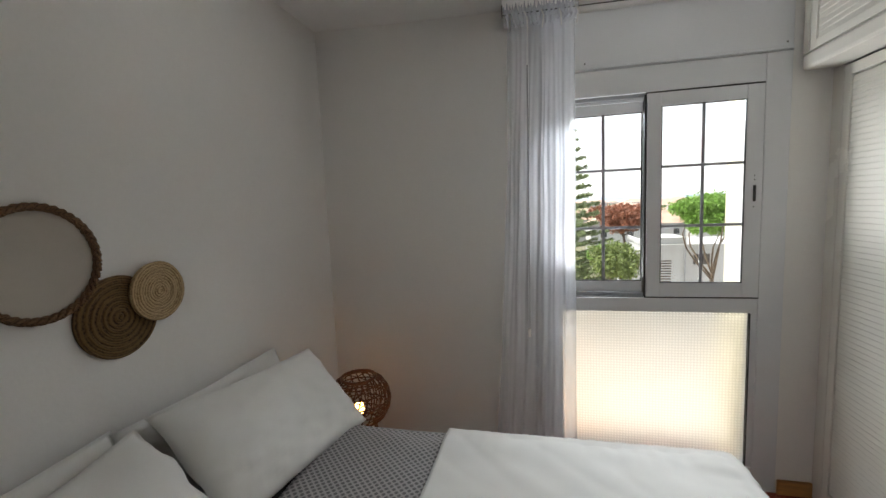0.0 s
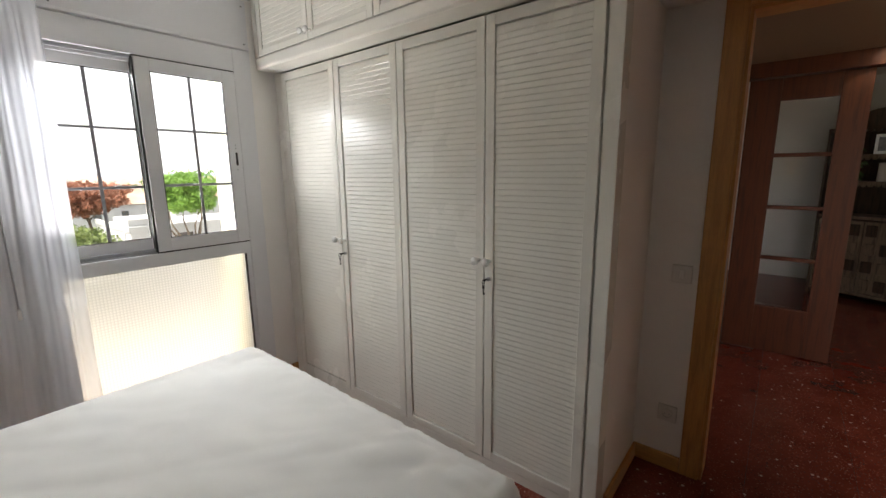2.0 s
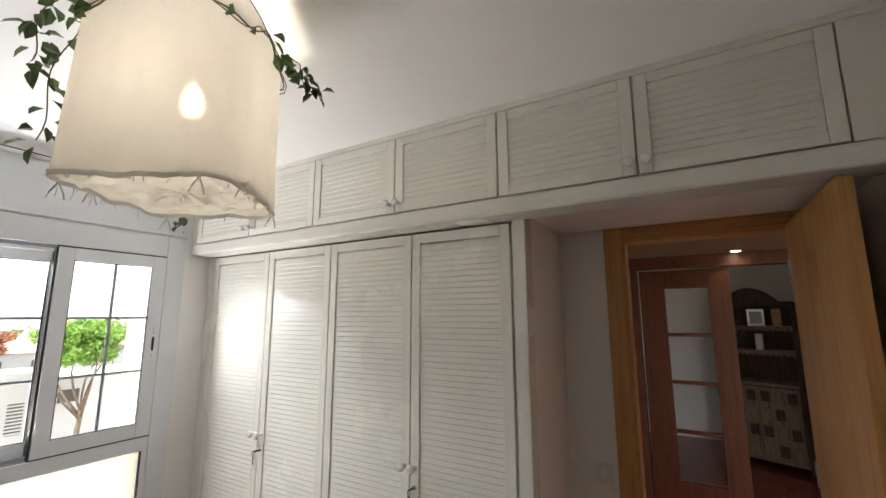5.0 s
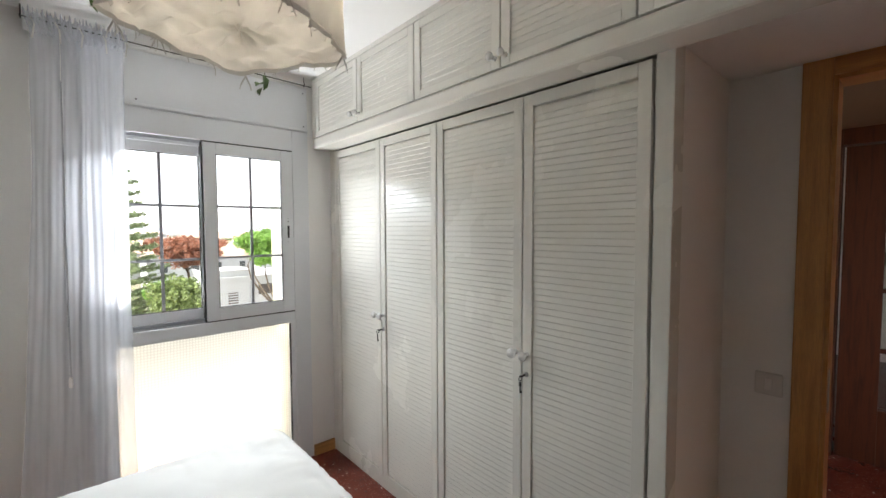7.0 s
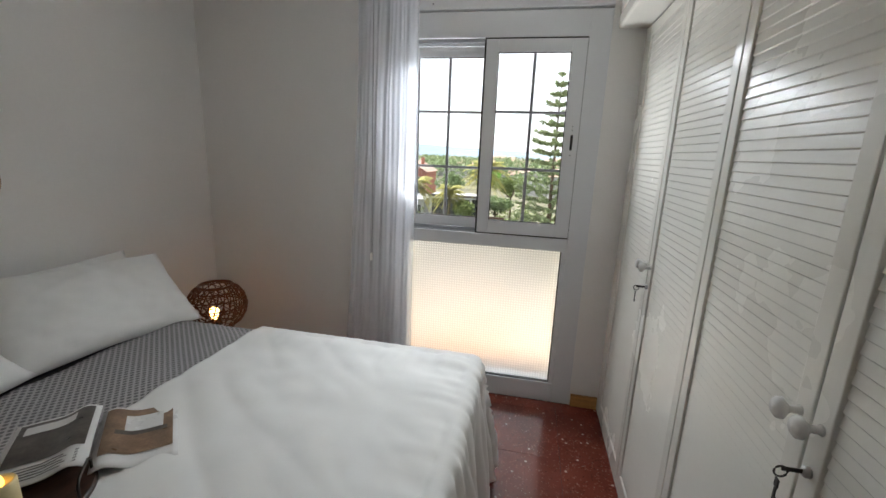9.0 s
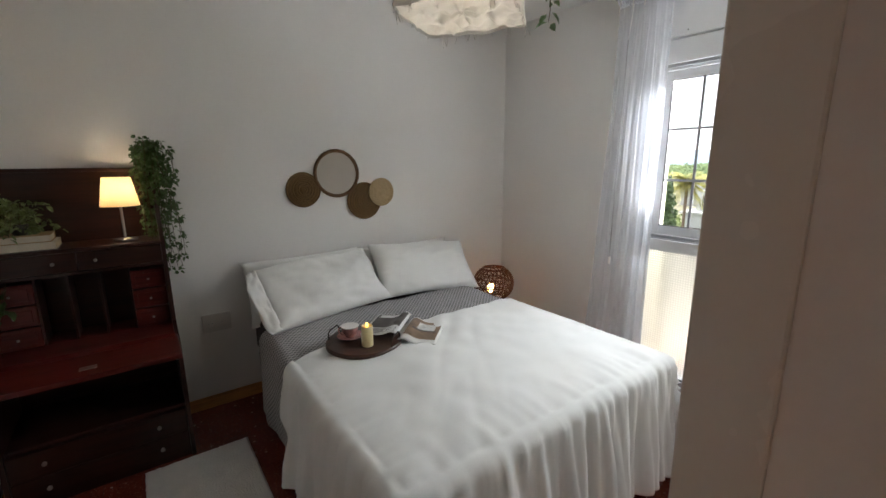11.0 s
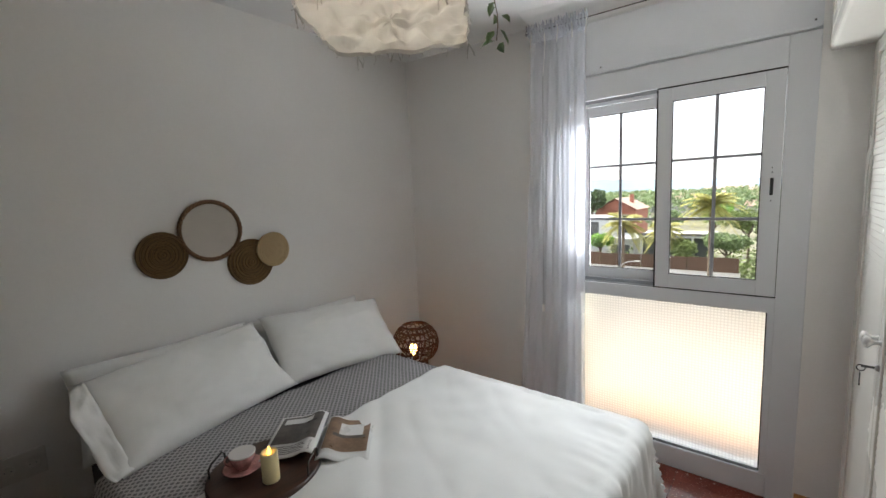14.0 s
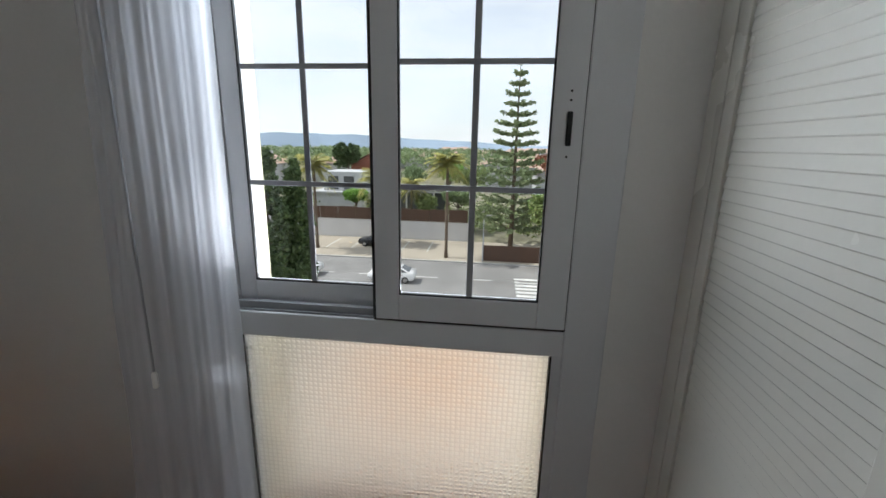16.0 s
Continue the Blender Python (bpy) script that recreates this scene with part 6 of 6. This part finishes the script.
part("wall", boxes((-60, -1.6, 53.6, 53.85, GZ, -8.1)), GARDEN_WALL, gw)
part("coping", boxes((-60, -1.6, 53.55, 53.9, -8.1, -8.02)), KERB, gw)
for k in range(24):
    part("reed_panel", boxes((-60 + k * 2.43, -60 + k * 2.43 + 2.36, 53.68, 53.76, -8.02, -6.5 + 0.04 * (k % 3))), FENCE, gw, "brown reed panel")
fr = thing("low_fence", (8, 44.8, GZ), "dark brown fence beside the pavement", "fence")
for k in range(9):
    part("fence_panel", boxes((0.6 + k * 1.9, 2.4 + k * 1.9, 44.7, 44.8, GZ + 0.12, -8.7)), FENCE, fr)
    part("post", boxes((0.5 + k * 1.9, 0.6 + k * 1.9, 44.68, 44.82, GZ + 0.12, -8.6)), FENCE, fr)


def street_lamp(x, y, h, arm):
    t = thing("street_lamp", (x, y, GZ), "slender grey street lamp beside the road", "street lamp", "street lamps")
    part("pole", lathe(bmesh.new(), [(0.10, 0), (0.08, 0.4), (0.05, h)], (x, y, GZ), 12), TRACK, t, "", True)
    part("arm", tube(bmesh.new(), [(x, y, GZ + h - 0.1), (x + arm * 0.4, y, GZ + h + 0.35), (x + arm, y, GZ + h + 0.5)], 0.04, 8), TRACK, t, "", True)
    part("lantern", boxes((x + arm - 0.25, x + arm + 0.3, y - 0.11, y + 0.11, GZ + h + 0.43, GZ + h + 0.55), bevel=0.03), KERB, t)


street_lamp(0.5, 44.4, 4.6, 0.5)
street_lamp(-11.2, 44.5, 4.2, 1.6)


def palm(x, y, h, seed):
    rnd = random.Random(seed)
    t = thing("palm_tree", (x, y, GZ), "tall palm tree with drooping fronds and a slim trunk", "tree", "palms along the street")
    z = GZ + h
    part("trunk", lathe(bmesh.new(), [(0.24, 0), (0.17, 1.0), (0.15, h * 0.6), (0.17, h)], (x, y, GZ), 12, None, 0.03), BARK, t, "", True)
    vs, fs = [], []
    for k in range(80):
        a = rnd.uniform(0, 6.283)
        up = rnd.uniform(-0.9, 1.4)
        ln = rnd.uniform(1.9, 2.7)
        prev = None
        for i, f in enumerate(np.linspace(0.08, 1, 18)):
            r = ln * f * math.cos(up * (1 - 0.3 * f))
            p = Vector((x + r * math.cos(a), y + r * math.sin(a), z + ln * (math.sin(up) * f - 0.5 * f * f)))
            side = Vector((-math.sin(a), math.cos(a), 0))
            w = 0.42 * math.sin(min(1, f * 1.6 + 0.15) * math.pi * 0.62)
            for sg in (1, -1):
                tip = p + side * sg * w + Vector((0.15 * math.cos(a), 0.15 * math.sin(a), -0.22 * w - 0.08))
                q = Vector((math.cos(a), math.sin(a), 0)) * 0.055
                i0 = len(vs)
                vs += [tuple(p - q), tuple(p + q), tuple(tip + q * 0.3), tuple(tip - q * 0.3)]
                fs.append((i0, i0 + 1, i0 + 2, i0 + 3))
    me = bpy.data.meshes.new("crown")
    me.from_pydata(vs, [], fs)
    me.materials.append(F_PALM)
    crown_part(me, t, "yellow-green palm fronds")


palm(-18.8, 47.0, 9.6, 1)
palm(-12.6, 50.5, 8.0, 2)
palm(-3.5, 45.3, 10.2, 3)
palm(-9.8, 58.0, 6.5, 4)

# tall tiered conifer
nf = thing("norfolk_pine", (3.65, 51.0, GZ), "tall green conifer with open horizontal tiers of branches", "tree")
part("trunk", lathe(bmesh.new(), [(0.30, 0), (0.20, 8), (0.10, 16), (0.02, 21.2)], (3.65, 51.0, GZ), 12), BARK, nf, "", True)
cent, bm = [], bmesh.new()
tiers = 18
for k in range(tiers):
    f = k / (tiers - 1)
    z = GZ + 2.4 + 18.4 * f
    r = 5.1 * (1 - f) ** 0.8 + 0.3
    for q in range(8 if f < 0.7 else 6):
        a = 2 * math.pi * q / (8 if f < 0.7 else 6) + k * 0.7 + random.uniform(-0.15, 0.15)
        rr = r * random.uniform(0.78, 1.08)
        tip_up = 0.16 * rr
        limb(bm, (3.65, 51.0, z), (3.65 + rr * math.cos(a), 51.0 + rr * math.sin(a), z + tip_up), 0.05, 0.012, 0.02, 4)
        for s in np.arange(0.18 * rr, rr, 0.20):
            g = s / rr
            cent.append((3.65 + s * math.cos(a), 51.0 + s * math.sin(a), z + tip_up * g * g + 0.05))
part("branches", bm, BARK, nf)
crown_part(quads("crown", cent, 0.24, 13, 0.19, F_NORFOLK, 0.5), nf, "tiers of short green needles")

for cxp, cyp, ctop, crad in ((-7.75, 17.2, 1.35, 0.75), (-7.05, 18.2, 0.75, 0.62)):
    cy_t = thing("cypress", (cxp, cyp, GZ), "dense dark green columnar cypress beside the house", "tree", "cypresses")
    part("trunk", lathe(bmesh.new(), [(0.2, 0), (0.12, 6), (0.03, 10)], (cxp, cyp, GZ), 8), BARK, cy_t)
    cent = []
    for k in range(900):
        f = random.random() ** 0.8
        z = ctop - f * 9.5
        r = crad * min(1, f * 4) ** 0.6 * random.uniform(0.55, 1.0) * (1 + 0.18 * math.sin(z * 2.3 + cxp))
        a = random.uniform(0, 6.283)
        cent.append((cxp + r * math.cos(a), cyp + r * math.sin(a), z))
    crown_part(quads("crown", cent, 0.2, 16, 0.12, F_CYPRESS), cy_t)

broad_tree("stone_pine", (12.9, 36.0, GZ), 12.0, 3.4, 1.55, F_PINE, "bright green umbrella-shaped stone pine with twisted limbs", 900, 28, 0.13, (0.9, 0), 3.9, 0.30, 6)
broad_tree("red_leaved_tree", (11.0, 59.5, GZ), 11.4, 4.8, 1.9, F_RED, "rust-red leafy tree behind the white house", 620, 24, 0.20)
broad_tree("garden_bush", (6.3, 35.6, GZ), 8.8, 2.3, 1.7, F_BUSH, "dense dark green garden tree beside the white house", 420, 24, 0.15)
broad_tree("garden_tree", (7.0, 47.0, GZ), 7.6, 2.4, 1.8, F_PINE, "light green garden tree behind the street", 260, 20, 0.17)
for gx, gy, gh, gr, gm, gl in ((-8.0, 57.5, 5.6, 1.9, F_BUSH, "green garden tree behind the fence"), (-3.4, 60.0, 6.6, 2.4, F_WOOD, "green garden tree behind the fence"), (-18.5, 60.5, 5.8, 1.8, F_PINE, "light green garden tree behind the fence"), (-13.2, 77.0, 8.6, 3.0, F_WOOD, "broad green tree beyond the pavilion"), (-7.0, 82.0, 9.2, 3.2, F_PINE, "light green tree beyond the pavilion"), (-2.0, 74.0, 8.4, 2.8, F_BUSH, "green tree beside the conifer"), (-33.0, 62.0, 7.5, 2.4, F_BUSH, "green tree beside the white modern house")):
    broad_tree("garden_tree", (gx, gy, GZ), gh, gr, gr * 0.6, gm, gl, 230, 18, 0.2)
broad_tree("dark_tree", (-29.0, 88.0, GZ), 13.2, 3.0, 3.2, F_CYPRESS, "dark round tree among the houses", 300, 20, 0.3)

# white flat-roofed house
wh = thing("white_house", (14.5, 43, GZ), "white flat-roofed house with a barred window and roof parapet", "house")
part("wall", boxes((9.6, 22, 38.6, 49, GZ, -2.9)), RENDER_WHITE, wh)
part("wall", boxes((9.6, 12.3, 38.9, 43, -2.9, -2.0)), RENDER_WHITE, wh)
part("parapet", boxes((9.5, 22.1, 38.5, 38.8, -2.95, -2.55), (9.5, 9.8, 38.8, 49, -2.95, -2.55)), RENDER_WHITE, wh)
part("terrace", boxes((7.4, 9.6, 39.4, 47, GZ, -4.6)), RENDER_WHITE, wh)
for k in range(8):
    part("rail_post", boxes((7.45 + 0.28 * k, 7.50 + 0.28 * k, 39.4, 39.45, -4.6, -3.7 + 0.09 * k)), RENDER_WHITE, wh)
part("handrail", tube(bmesh.new(), [(7.4, 39.42, -3.72), (9.6, 39.42, -3.0)], 0.04, 6), RENDER_WHITE, wh)
w1 = part("window", boxes((12.75, 13.95, 38.52, 38.60, -4.25, -3.35)), SHUTTER, wh, "small dark barred window")
for k in range(6):
    part("bar", boxes((12.8 + 0.2 * k, 12.83 + 0.2 * k, 38.48, 38.51, -4.25, -3.35)), DARK_METAL, w1)
part("window_surround", boxes((12.62, 14.08, 38.50, 38.595, -3.35, -3.25), (12.62, 14.08, 38.45, 38.595, -4.35, -4.25)), RENDER_WHITE, wh)
gr = part("grille", boxes((10.25, 11.05, 38.55, 38.60, -5.9, -3.9)), SHUTTER, wh, "tall dark ventilation grille")
for k in range(9):
    part("louvre", boxes((10.2, 11.1, 38.50, 38.54, -5.85 + 0.22 * k, -5.75 + 0.22 * k)), RENDER_WHITE, gr)
part("downpipe", lathe(bmesh.new(), [(0.06, GZ), (0.06, -3.0)], (12.1, 38.52, 0), 8), TRACK, wh)
tb = thing("garden_slide", (8.6, 33.6, GZ + 0.12), "yellow plastic garden slide", "slide")
part("chute", tube(bmesh.new(), [(8.6, 34.2, -6.6), (8.9, 33.8, -7.2), (9.3, 33.5, -8.6), (9.9, 33.2, GZ + 0.3)], 0.22, 8), YELLOW, tb, "", True)
part("post", boxes((8.5, 8.65, 34.1, 34.25, GZ + 0.12, -6.6)), YELLOW, tb)


def house(x0, x1, y0, y1, eave, ridge, wall_m, roof_m, label, along="x", windows=2, storeys=2):
    t = thing("house", ((x0 + x1) / 2, (y0 + y1) / 2, GZ), label, "house", "houses across the street")
    part("wall", boxes((x0, x1, y0, y1, GZ, eave)), wall_m, t)
    o = 0.45
    bm = bmesh.new()
    if along == "x":
        ym_ = (y0 + y1) / 2
        pts = [(x0 - o, y0 - o, eave), (x1 + o, y0 - o, eave), (x1 + o, y1 + o, eave), (x0 - o, y1 + o, eave), (x0 + 1.2, ym_, ridge), (x1 - 1.2, ym_, ridge)]
        fc = [(0, 1, 5, 4), (2, 3, 4, 5), (1, 2, 5), (3, 0, 4), (3, 2, 1, 0)]
    else:
        xm_ = (x0 + x1) / 2
        pts = [(x0 - o, y0 - o, eave), (x1 + o, y0 - o, eave), (x1 + o, y1 + o, eave), (x0 - o, y1 + o, eave), (xm_, y0 - o, ridge), (xm_, y1 + o, ridge)]
        fc = [(0, 4, 5, 3), (1, 2, 5, 4), (2, 3, 5), (3, 2, 1, 0)]
    vv = [bm.verts.new(p) for p in pts]
    for f in fc:
        bm.faces.new([vv[i] for i in f])
    bmesh.ops.recalc_face_normals(bm, faces=bm.faces)
    rf = part("roof", bm, roof_m, t, "tiled pitched roof")
    if along != "x":
        bm = bmesh.new()
        xm_ = (x0 + x1) / 2
        bm.faces.new([bm.verts.new(p) for p in ((x0, y0 - 0.02, eave), (x1, y0 - 0.02, eave), (xm_, y0 - 0.02, ridge - 0.25))])
        part("gable", bm, wall_m, t)
    cx_ = x0 + (x1 - x0) * 0.7
    part("chimney", boxes((cx_, cx_ + 0.7, (y0 + y1) / 2 - 0.35, (y0 + y1) / 2 + 0.35, eave, ridge + 0.7)), wall_m, rf)
    for s in range(storeys):
        for k in range(windows):
            wx = x0 + (x1 - x0) * (k + 0.5) / windows
            wz = eave - 1.0 - 2.8 * s
            w_ = part("window", boxes((wx - 0.62, wx + 0.62, y0 - 0.06, y0 - 0.001, wz - 1.25, wz)), RENDER_WHITE, t)
            part("pane", boxes((wx - 0.52, wx + 0.52, y0 - 0.08, y0 - 0.061, wz - 1.15, wz - 0.1)), DARK_GLASS, w_)
    return t


house(-29.5, -21.5, 91, 101, -2.9, -0.5, BRICK_RED, ROOF_PINK, "red-walled house with a pale pink gabled roof", "y", 2)
mh = thing("modern_house", (-22, 69, GZ), "white modern house of stacked boxes behind the fence", "house")
part("lower_block", boxes((-27, -15.5, 66, 74, GZ, -6.2)), RENDER_WHITE, mh)
part("upper_block", boxes((-26, -19.4, 67, 74, -6.2, -2.9)), RENDER_WHITE, mh)
part("terrace_slab", boxes((-27.6, -15.0, 65.4, 74, -6.2, -5.95)), RENDER_WHITE, mh)
for wx in (-25.2, -22.6):
    w_ = part("window", boxes((wx, wx + 1.7, 66.94, 66.999, -5.7, -3.6)), DARK_GLASS, mh, "dark glass sliding window")
part("window", boxes((-18.6, -16.0, 65.94, 65.999, -9.4, -7.0)), DARK_GLASS, mh)
pv = thing("pavilion", (-10, 67, GZ), "flat white garden pavilion with dark glazing", "pavilion")
part("roof", boxes((-14.2, -5.2, 64, 70, -5.5, -5.1)), RENDER_WHITE, pv)
part("fascia", boxes((-14.4, -5.0, 63.9, 64.0, -5.2, -4.9)), SHUTTER, pv)
for k in range(5):
    part("post", boxes((-14 + k * 2.1, -13.8 + k * 2.1, 64.1, 64.3, GZ, -5.5)), RENDER_WHITE, pv)
    if k < 4:
        part("glass", boxes((-13.8 + k * 2.1, -11.9 + k * 2.1, 64.6, 64.65, GZ, -5.5)), DARK_GLASS, pv)
rnd = random.Random(4)
for k, (hx, hy) in enumerate(((14, 82), (24, 90), (34, 84), (21, 110), (33, 118), (45, 108), (58, 122), (12, 122), (46, 140), (26, 150), (66, 150), (-46, 120), (-58, 100), (-40, 150), (-5, 150), (2, 128))):
    w = rnd.uniform(8, 13)
    house(hx - w / 2, hx + w / 2, hy, hy + 9, -0.3 - 0.030 * hy + rnd.uniform(-0.8, 0.2), 1.5 - 0.030 * hy + rnd.uniform(-0.5, 0.4), RENDER_WHITE, ROOF_TILE if k % 2 else ROOF_PINK, "pale house with a terracotta tiled roof", "x" if k % 3 else "y", 2, 1)


def car(x, y, z, paint, label, back=False):
    t = thing("car", (x, y, z), label, "car", "cars on the street")
    body = bmesh.new()
    outline = [(-2.1, 0.35), (-2.15, 0.62), (-2.0, 0.86), (-1.1, 0.95), (-0.35, 1.42), (0.85, 1.45), (1.65, 1.02), (2.05, 0.92), (2.1, 0.5), (2.0, 0.30), (-1.9, 0.28)]
    rings = []
    for s, k in ((-0.84, 0.93), (-0.80, 1.0), (0.80, 1.0), (0.84, 0.93)):
        ring = []
        for px, pz in outline:
            tuck = 0.78 if pz > 1.2 else 1.0
            ring.append(body.verts.new((x + px * (1 if abs(s) < 0.82 else 0.985), y + s * tuck, z + 0.3 + (pz - 0.3) * k)))
        rings.append(ring)
    n = len(outline)
    for a, b in zip(rings, rings[1:]):
        for i in range(n):
            body.faces.new((a[i], a[(i + 1) % n], b[(i + 1) % n], b[i]))
    body.faces.new(rings[0])
    body.faces.new(list(reversed(rings[-1])))
    bmesh.ops.recalc_face_normals(body, faces=body.faces)
    bmesh.ops.bevel(body, geom=list(body.edges), offset=0.04, segments=2, affect="EDGES")
    part("body", body, paint, t, "", True)
    for sgn in (-1, 1):
        g = bmesh.new()
        vv = [g.verts.new((x + px, y + sgn * py, z + pz)) for px, pz, py in ((-0.95, 1.00, 0.845), (-0.32, 1.36, 0.69), (0.80, 1.38, 0.69), (1.45, 1.05, 0.845))]
        g.faces.new(vv)
        part("side_window", g, DARK_GLASS, t)
        for wx in (-1.35, 1.30):
            wl = part("wheel", lathe(bmesh.new(), [(0.20, -0.10), (0.30, -0.11), (0.32, -0.06), (0.32, 0.06), (0.30, 0.11), (0.20, 0.10)], (x + wx, y + sgn * 0.76, z + 0.32), 20, Matrix.Rotation(radians(90), 4, "X")), TYRE, t, "black tyre", True)
            part("rim", lathe(bmesh.new(), [(0.0, -0.112), (0.19, -0.112), (0.19, 0.112), (0.0, 0.112)], (x + wx, y + sgn * 0.76, z + 0.32), 16, Matrix.Rotation(radians(90), 4, "X")), STEEL, wl)
        part("headlight", boxes((x - 2.14, x - 2.02, y + sgn * 0.60 - 0.16, y + sgn * 0.60 + 0.16, z + 0.62, z + 0.76), bevel=0.02), PLASTIC_WHITE, t)
    for pts in (((-1.05, 1.0), (-0.36, 1.40)), ((1.58, 1.08), (0.88, 1.42))):
        g = bmesh.new()
        (xa, za), (xb, zb) = pts
        off = 0.05 * (1 if xa > 0 else -1)
        g.faces.new([g.verts.new(p) for p in ((x + xa + off, y - 0.70, z + za), (x + xa + off, y + 0.70, z + za), (x + xb + off, y + 0.58, z + zb), (x + xb + off, y - 0.58, z + zb))])
        part("windscreen", g, DARK_GLASS, t)
    return t


car(-7.4, 36.9, GZ, CAR_WHITE, "white hatchback car on the street")
car(-16.6, 37.6, GZ, CAR_WHITE, "white hatchback car on the street")
car(-12.3, 49.4, GZ + 0.12, CAR_BLACK, "black compact car in the parking area")

# shrubs and woods that nobody could count
cent = []
for k in range(900):
    hy = random.uniform(55, 76)
    hx = random.uniform(-40, 20)
    if not (-28 < hx < -4 and 62 < hy < 76):
        cent.append((hx, hy, GZ + random.uniform(0.3, 4.2) * random.random() ** 0.4))
ob = new("garden_shrubs", quads("garden_shrubs", cent, 0.9, 16, 0.26, F_BUSH))
tagged(ob, "mixed green garden shrubs behind the fence", "shrubs", "", "stuff")
cent = []
for k in range(260):
    hx, hy = random.uniform(-130, 20), random.uniform(105, 320)
    top = -0.6 - random.random() ** 2 * 3.5 - (1.5 if hx > -5 else 0)
    for q in range(9):
        cent.append((hx + random.gauss(0, 2.4), hy + random.gauss(0, 2.4), top - abs(random.gauss(0, 1.6))))
ob = new("far_woods", quads("far_woods", cent, 1.5, 14, 0.62, F_WOOD))
tagged(ob, "green tree tops of the far woods", "woods", "", "stuff")
cent = []
for k in range(120):
    hx, hy = random.uniform(10, 150), random.uniform(110, 330)
    top = -2.6 - random.random() * 2.5
    for q in range(7):
        cent.append((hx + random.gauss(0, 2.0), hy + random.gauss(0, 2.0), top - abs(random.gauss(0, 1.2))))
ob = new("town_trees", quads("town_trees", cent, 1.2, 12, 0.55, F_WOOD))
tagged(ob, "scattered green trees among the far houses", "trees", "", "stuff")

town_w, town_r = bmesh.new(), bmesh.new()
rnd = random.Random(11)
for k in range(220):
    hx, hy = rnd.uniform(-60, 330), rnd.uniform(170, 520)
    w, dd, ev = rnd.uniform(4, 8), rnd.uniform(4, 7), -5.2 + 0.006 * hy + rnd.uniform(-1.2, 1.0)
    base = [(hx - w, hy - dd), (hx + w, hy - dd), (hx + w, hy + dd), (hx - w, hy + dd)]
    lo, hi = [town_w.verts.new((px, py, GZ)) for px, py in base], [town_w.verts.new((px, py, ev)) for px, py in base]
    for q in range(4):
        town_w.faces.new((lo[q], lo[(q + 1) % 4], hi[(q + 1) % 4], hi[q]))
    ea = [town_r.verts.new((px * 1.002, py, ev + 0.01)) for px, py in base]
    ri = [town_r.verts.new((hx - w * 0.5, hy, ev + 1.9)), town_r.verts.new((hx + w * 0.5, hy, ev + 1.9))]
    for q in ((ea[0], ea[1], ri[1], ri[0]), (ea[2], ea[3], ri[0], ri[1]), (ea[1], ea[2], ri[1]), (ea[3], ea[0], ri[0])):
        town_r.faces.new(q)
for nm, bmx, mt, lb in (("far_town_walls", town_w, RENDER_WHITE, "pale walls of the far town"), ("far_town_roofs", town_r, ROOF_PINK, "terracotta roofs of the far town, paled by painted haze")):
    ob = part(nm, bmx, mt, None)
    tagged(ob, lb, "houses", "", "stuff")

# ridge of hills, its haze carried by the material's colour
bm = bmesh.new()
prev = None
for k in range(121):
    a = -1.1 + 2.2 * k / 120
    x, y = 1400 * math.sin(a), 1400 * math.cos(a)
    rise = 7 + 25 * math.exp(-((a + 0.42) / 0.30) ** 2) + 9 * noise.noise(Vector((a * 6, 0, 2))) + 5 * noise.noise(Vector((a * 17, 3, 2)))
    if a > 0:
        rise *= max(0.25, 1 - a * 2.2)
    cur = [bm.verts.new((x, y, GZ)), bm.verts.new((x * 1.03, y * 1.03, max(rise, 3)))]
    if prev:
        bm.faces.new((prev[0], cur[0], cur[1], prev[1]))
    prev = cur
structure("backdrop", bm, HILL, "hills on the horizon with blue haze painted in", "hills", True)

# ---------------------------------------------------------------- floor tiles, last
TILE = 0.40
tile_me = mesh_of("tile", box(bmesh.new(), -TILE / 2 + 0.0008, TILE / 2 - 0.0008, -TILE / 2 + 0.0008, TILE / 2 - 0.0008, -0.004, 0.0, 0.0006, 1), TERRAZZO)
for parent, xa, xb, ya, yb in ((floor, HEAD - 0.05, 2.30, SOUTH - 0.06, NORTH + 0.02), (hall_floor, 2.42, 7.2, -1.7, 0.7)):
    nx, ny = round((xb - xa) / TILE), math.ceil((yb - ya) / TILE)
    for i in range(nx + 1):
        for j in range(ny):
            x, y = -0.955 + TILE / 2 + TILE * (i + round((xa + 0.955) / TILE)), ya + TILE * (j + 0.5)
            if xa - 0.1 < x < xb + 0.1:
                piece("tile", tile_me, parent, (x, y, 0))
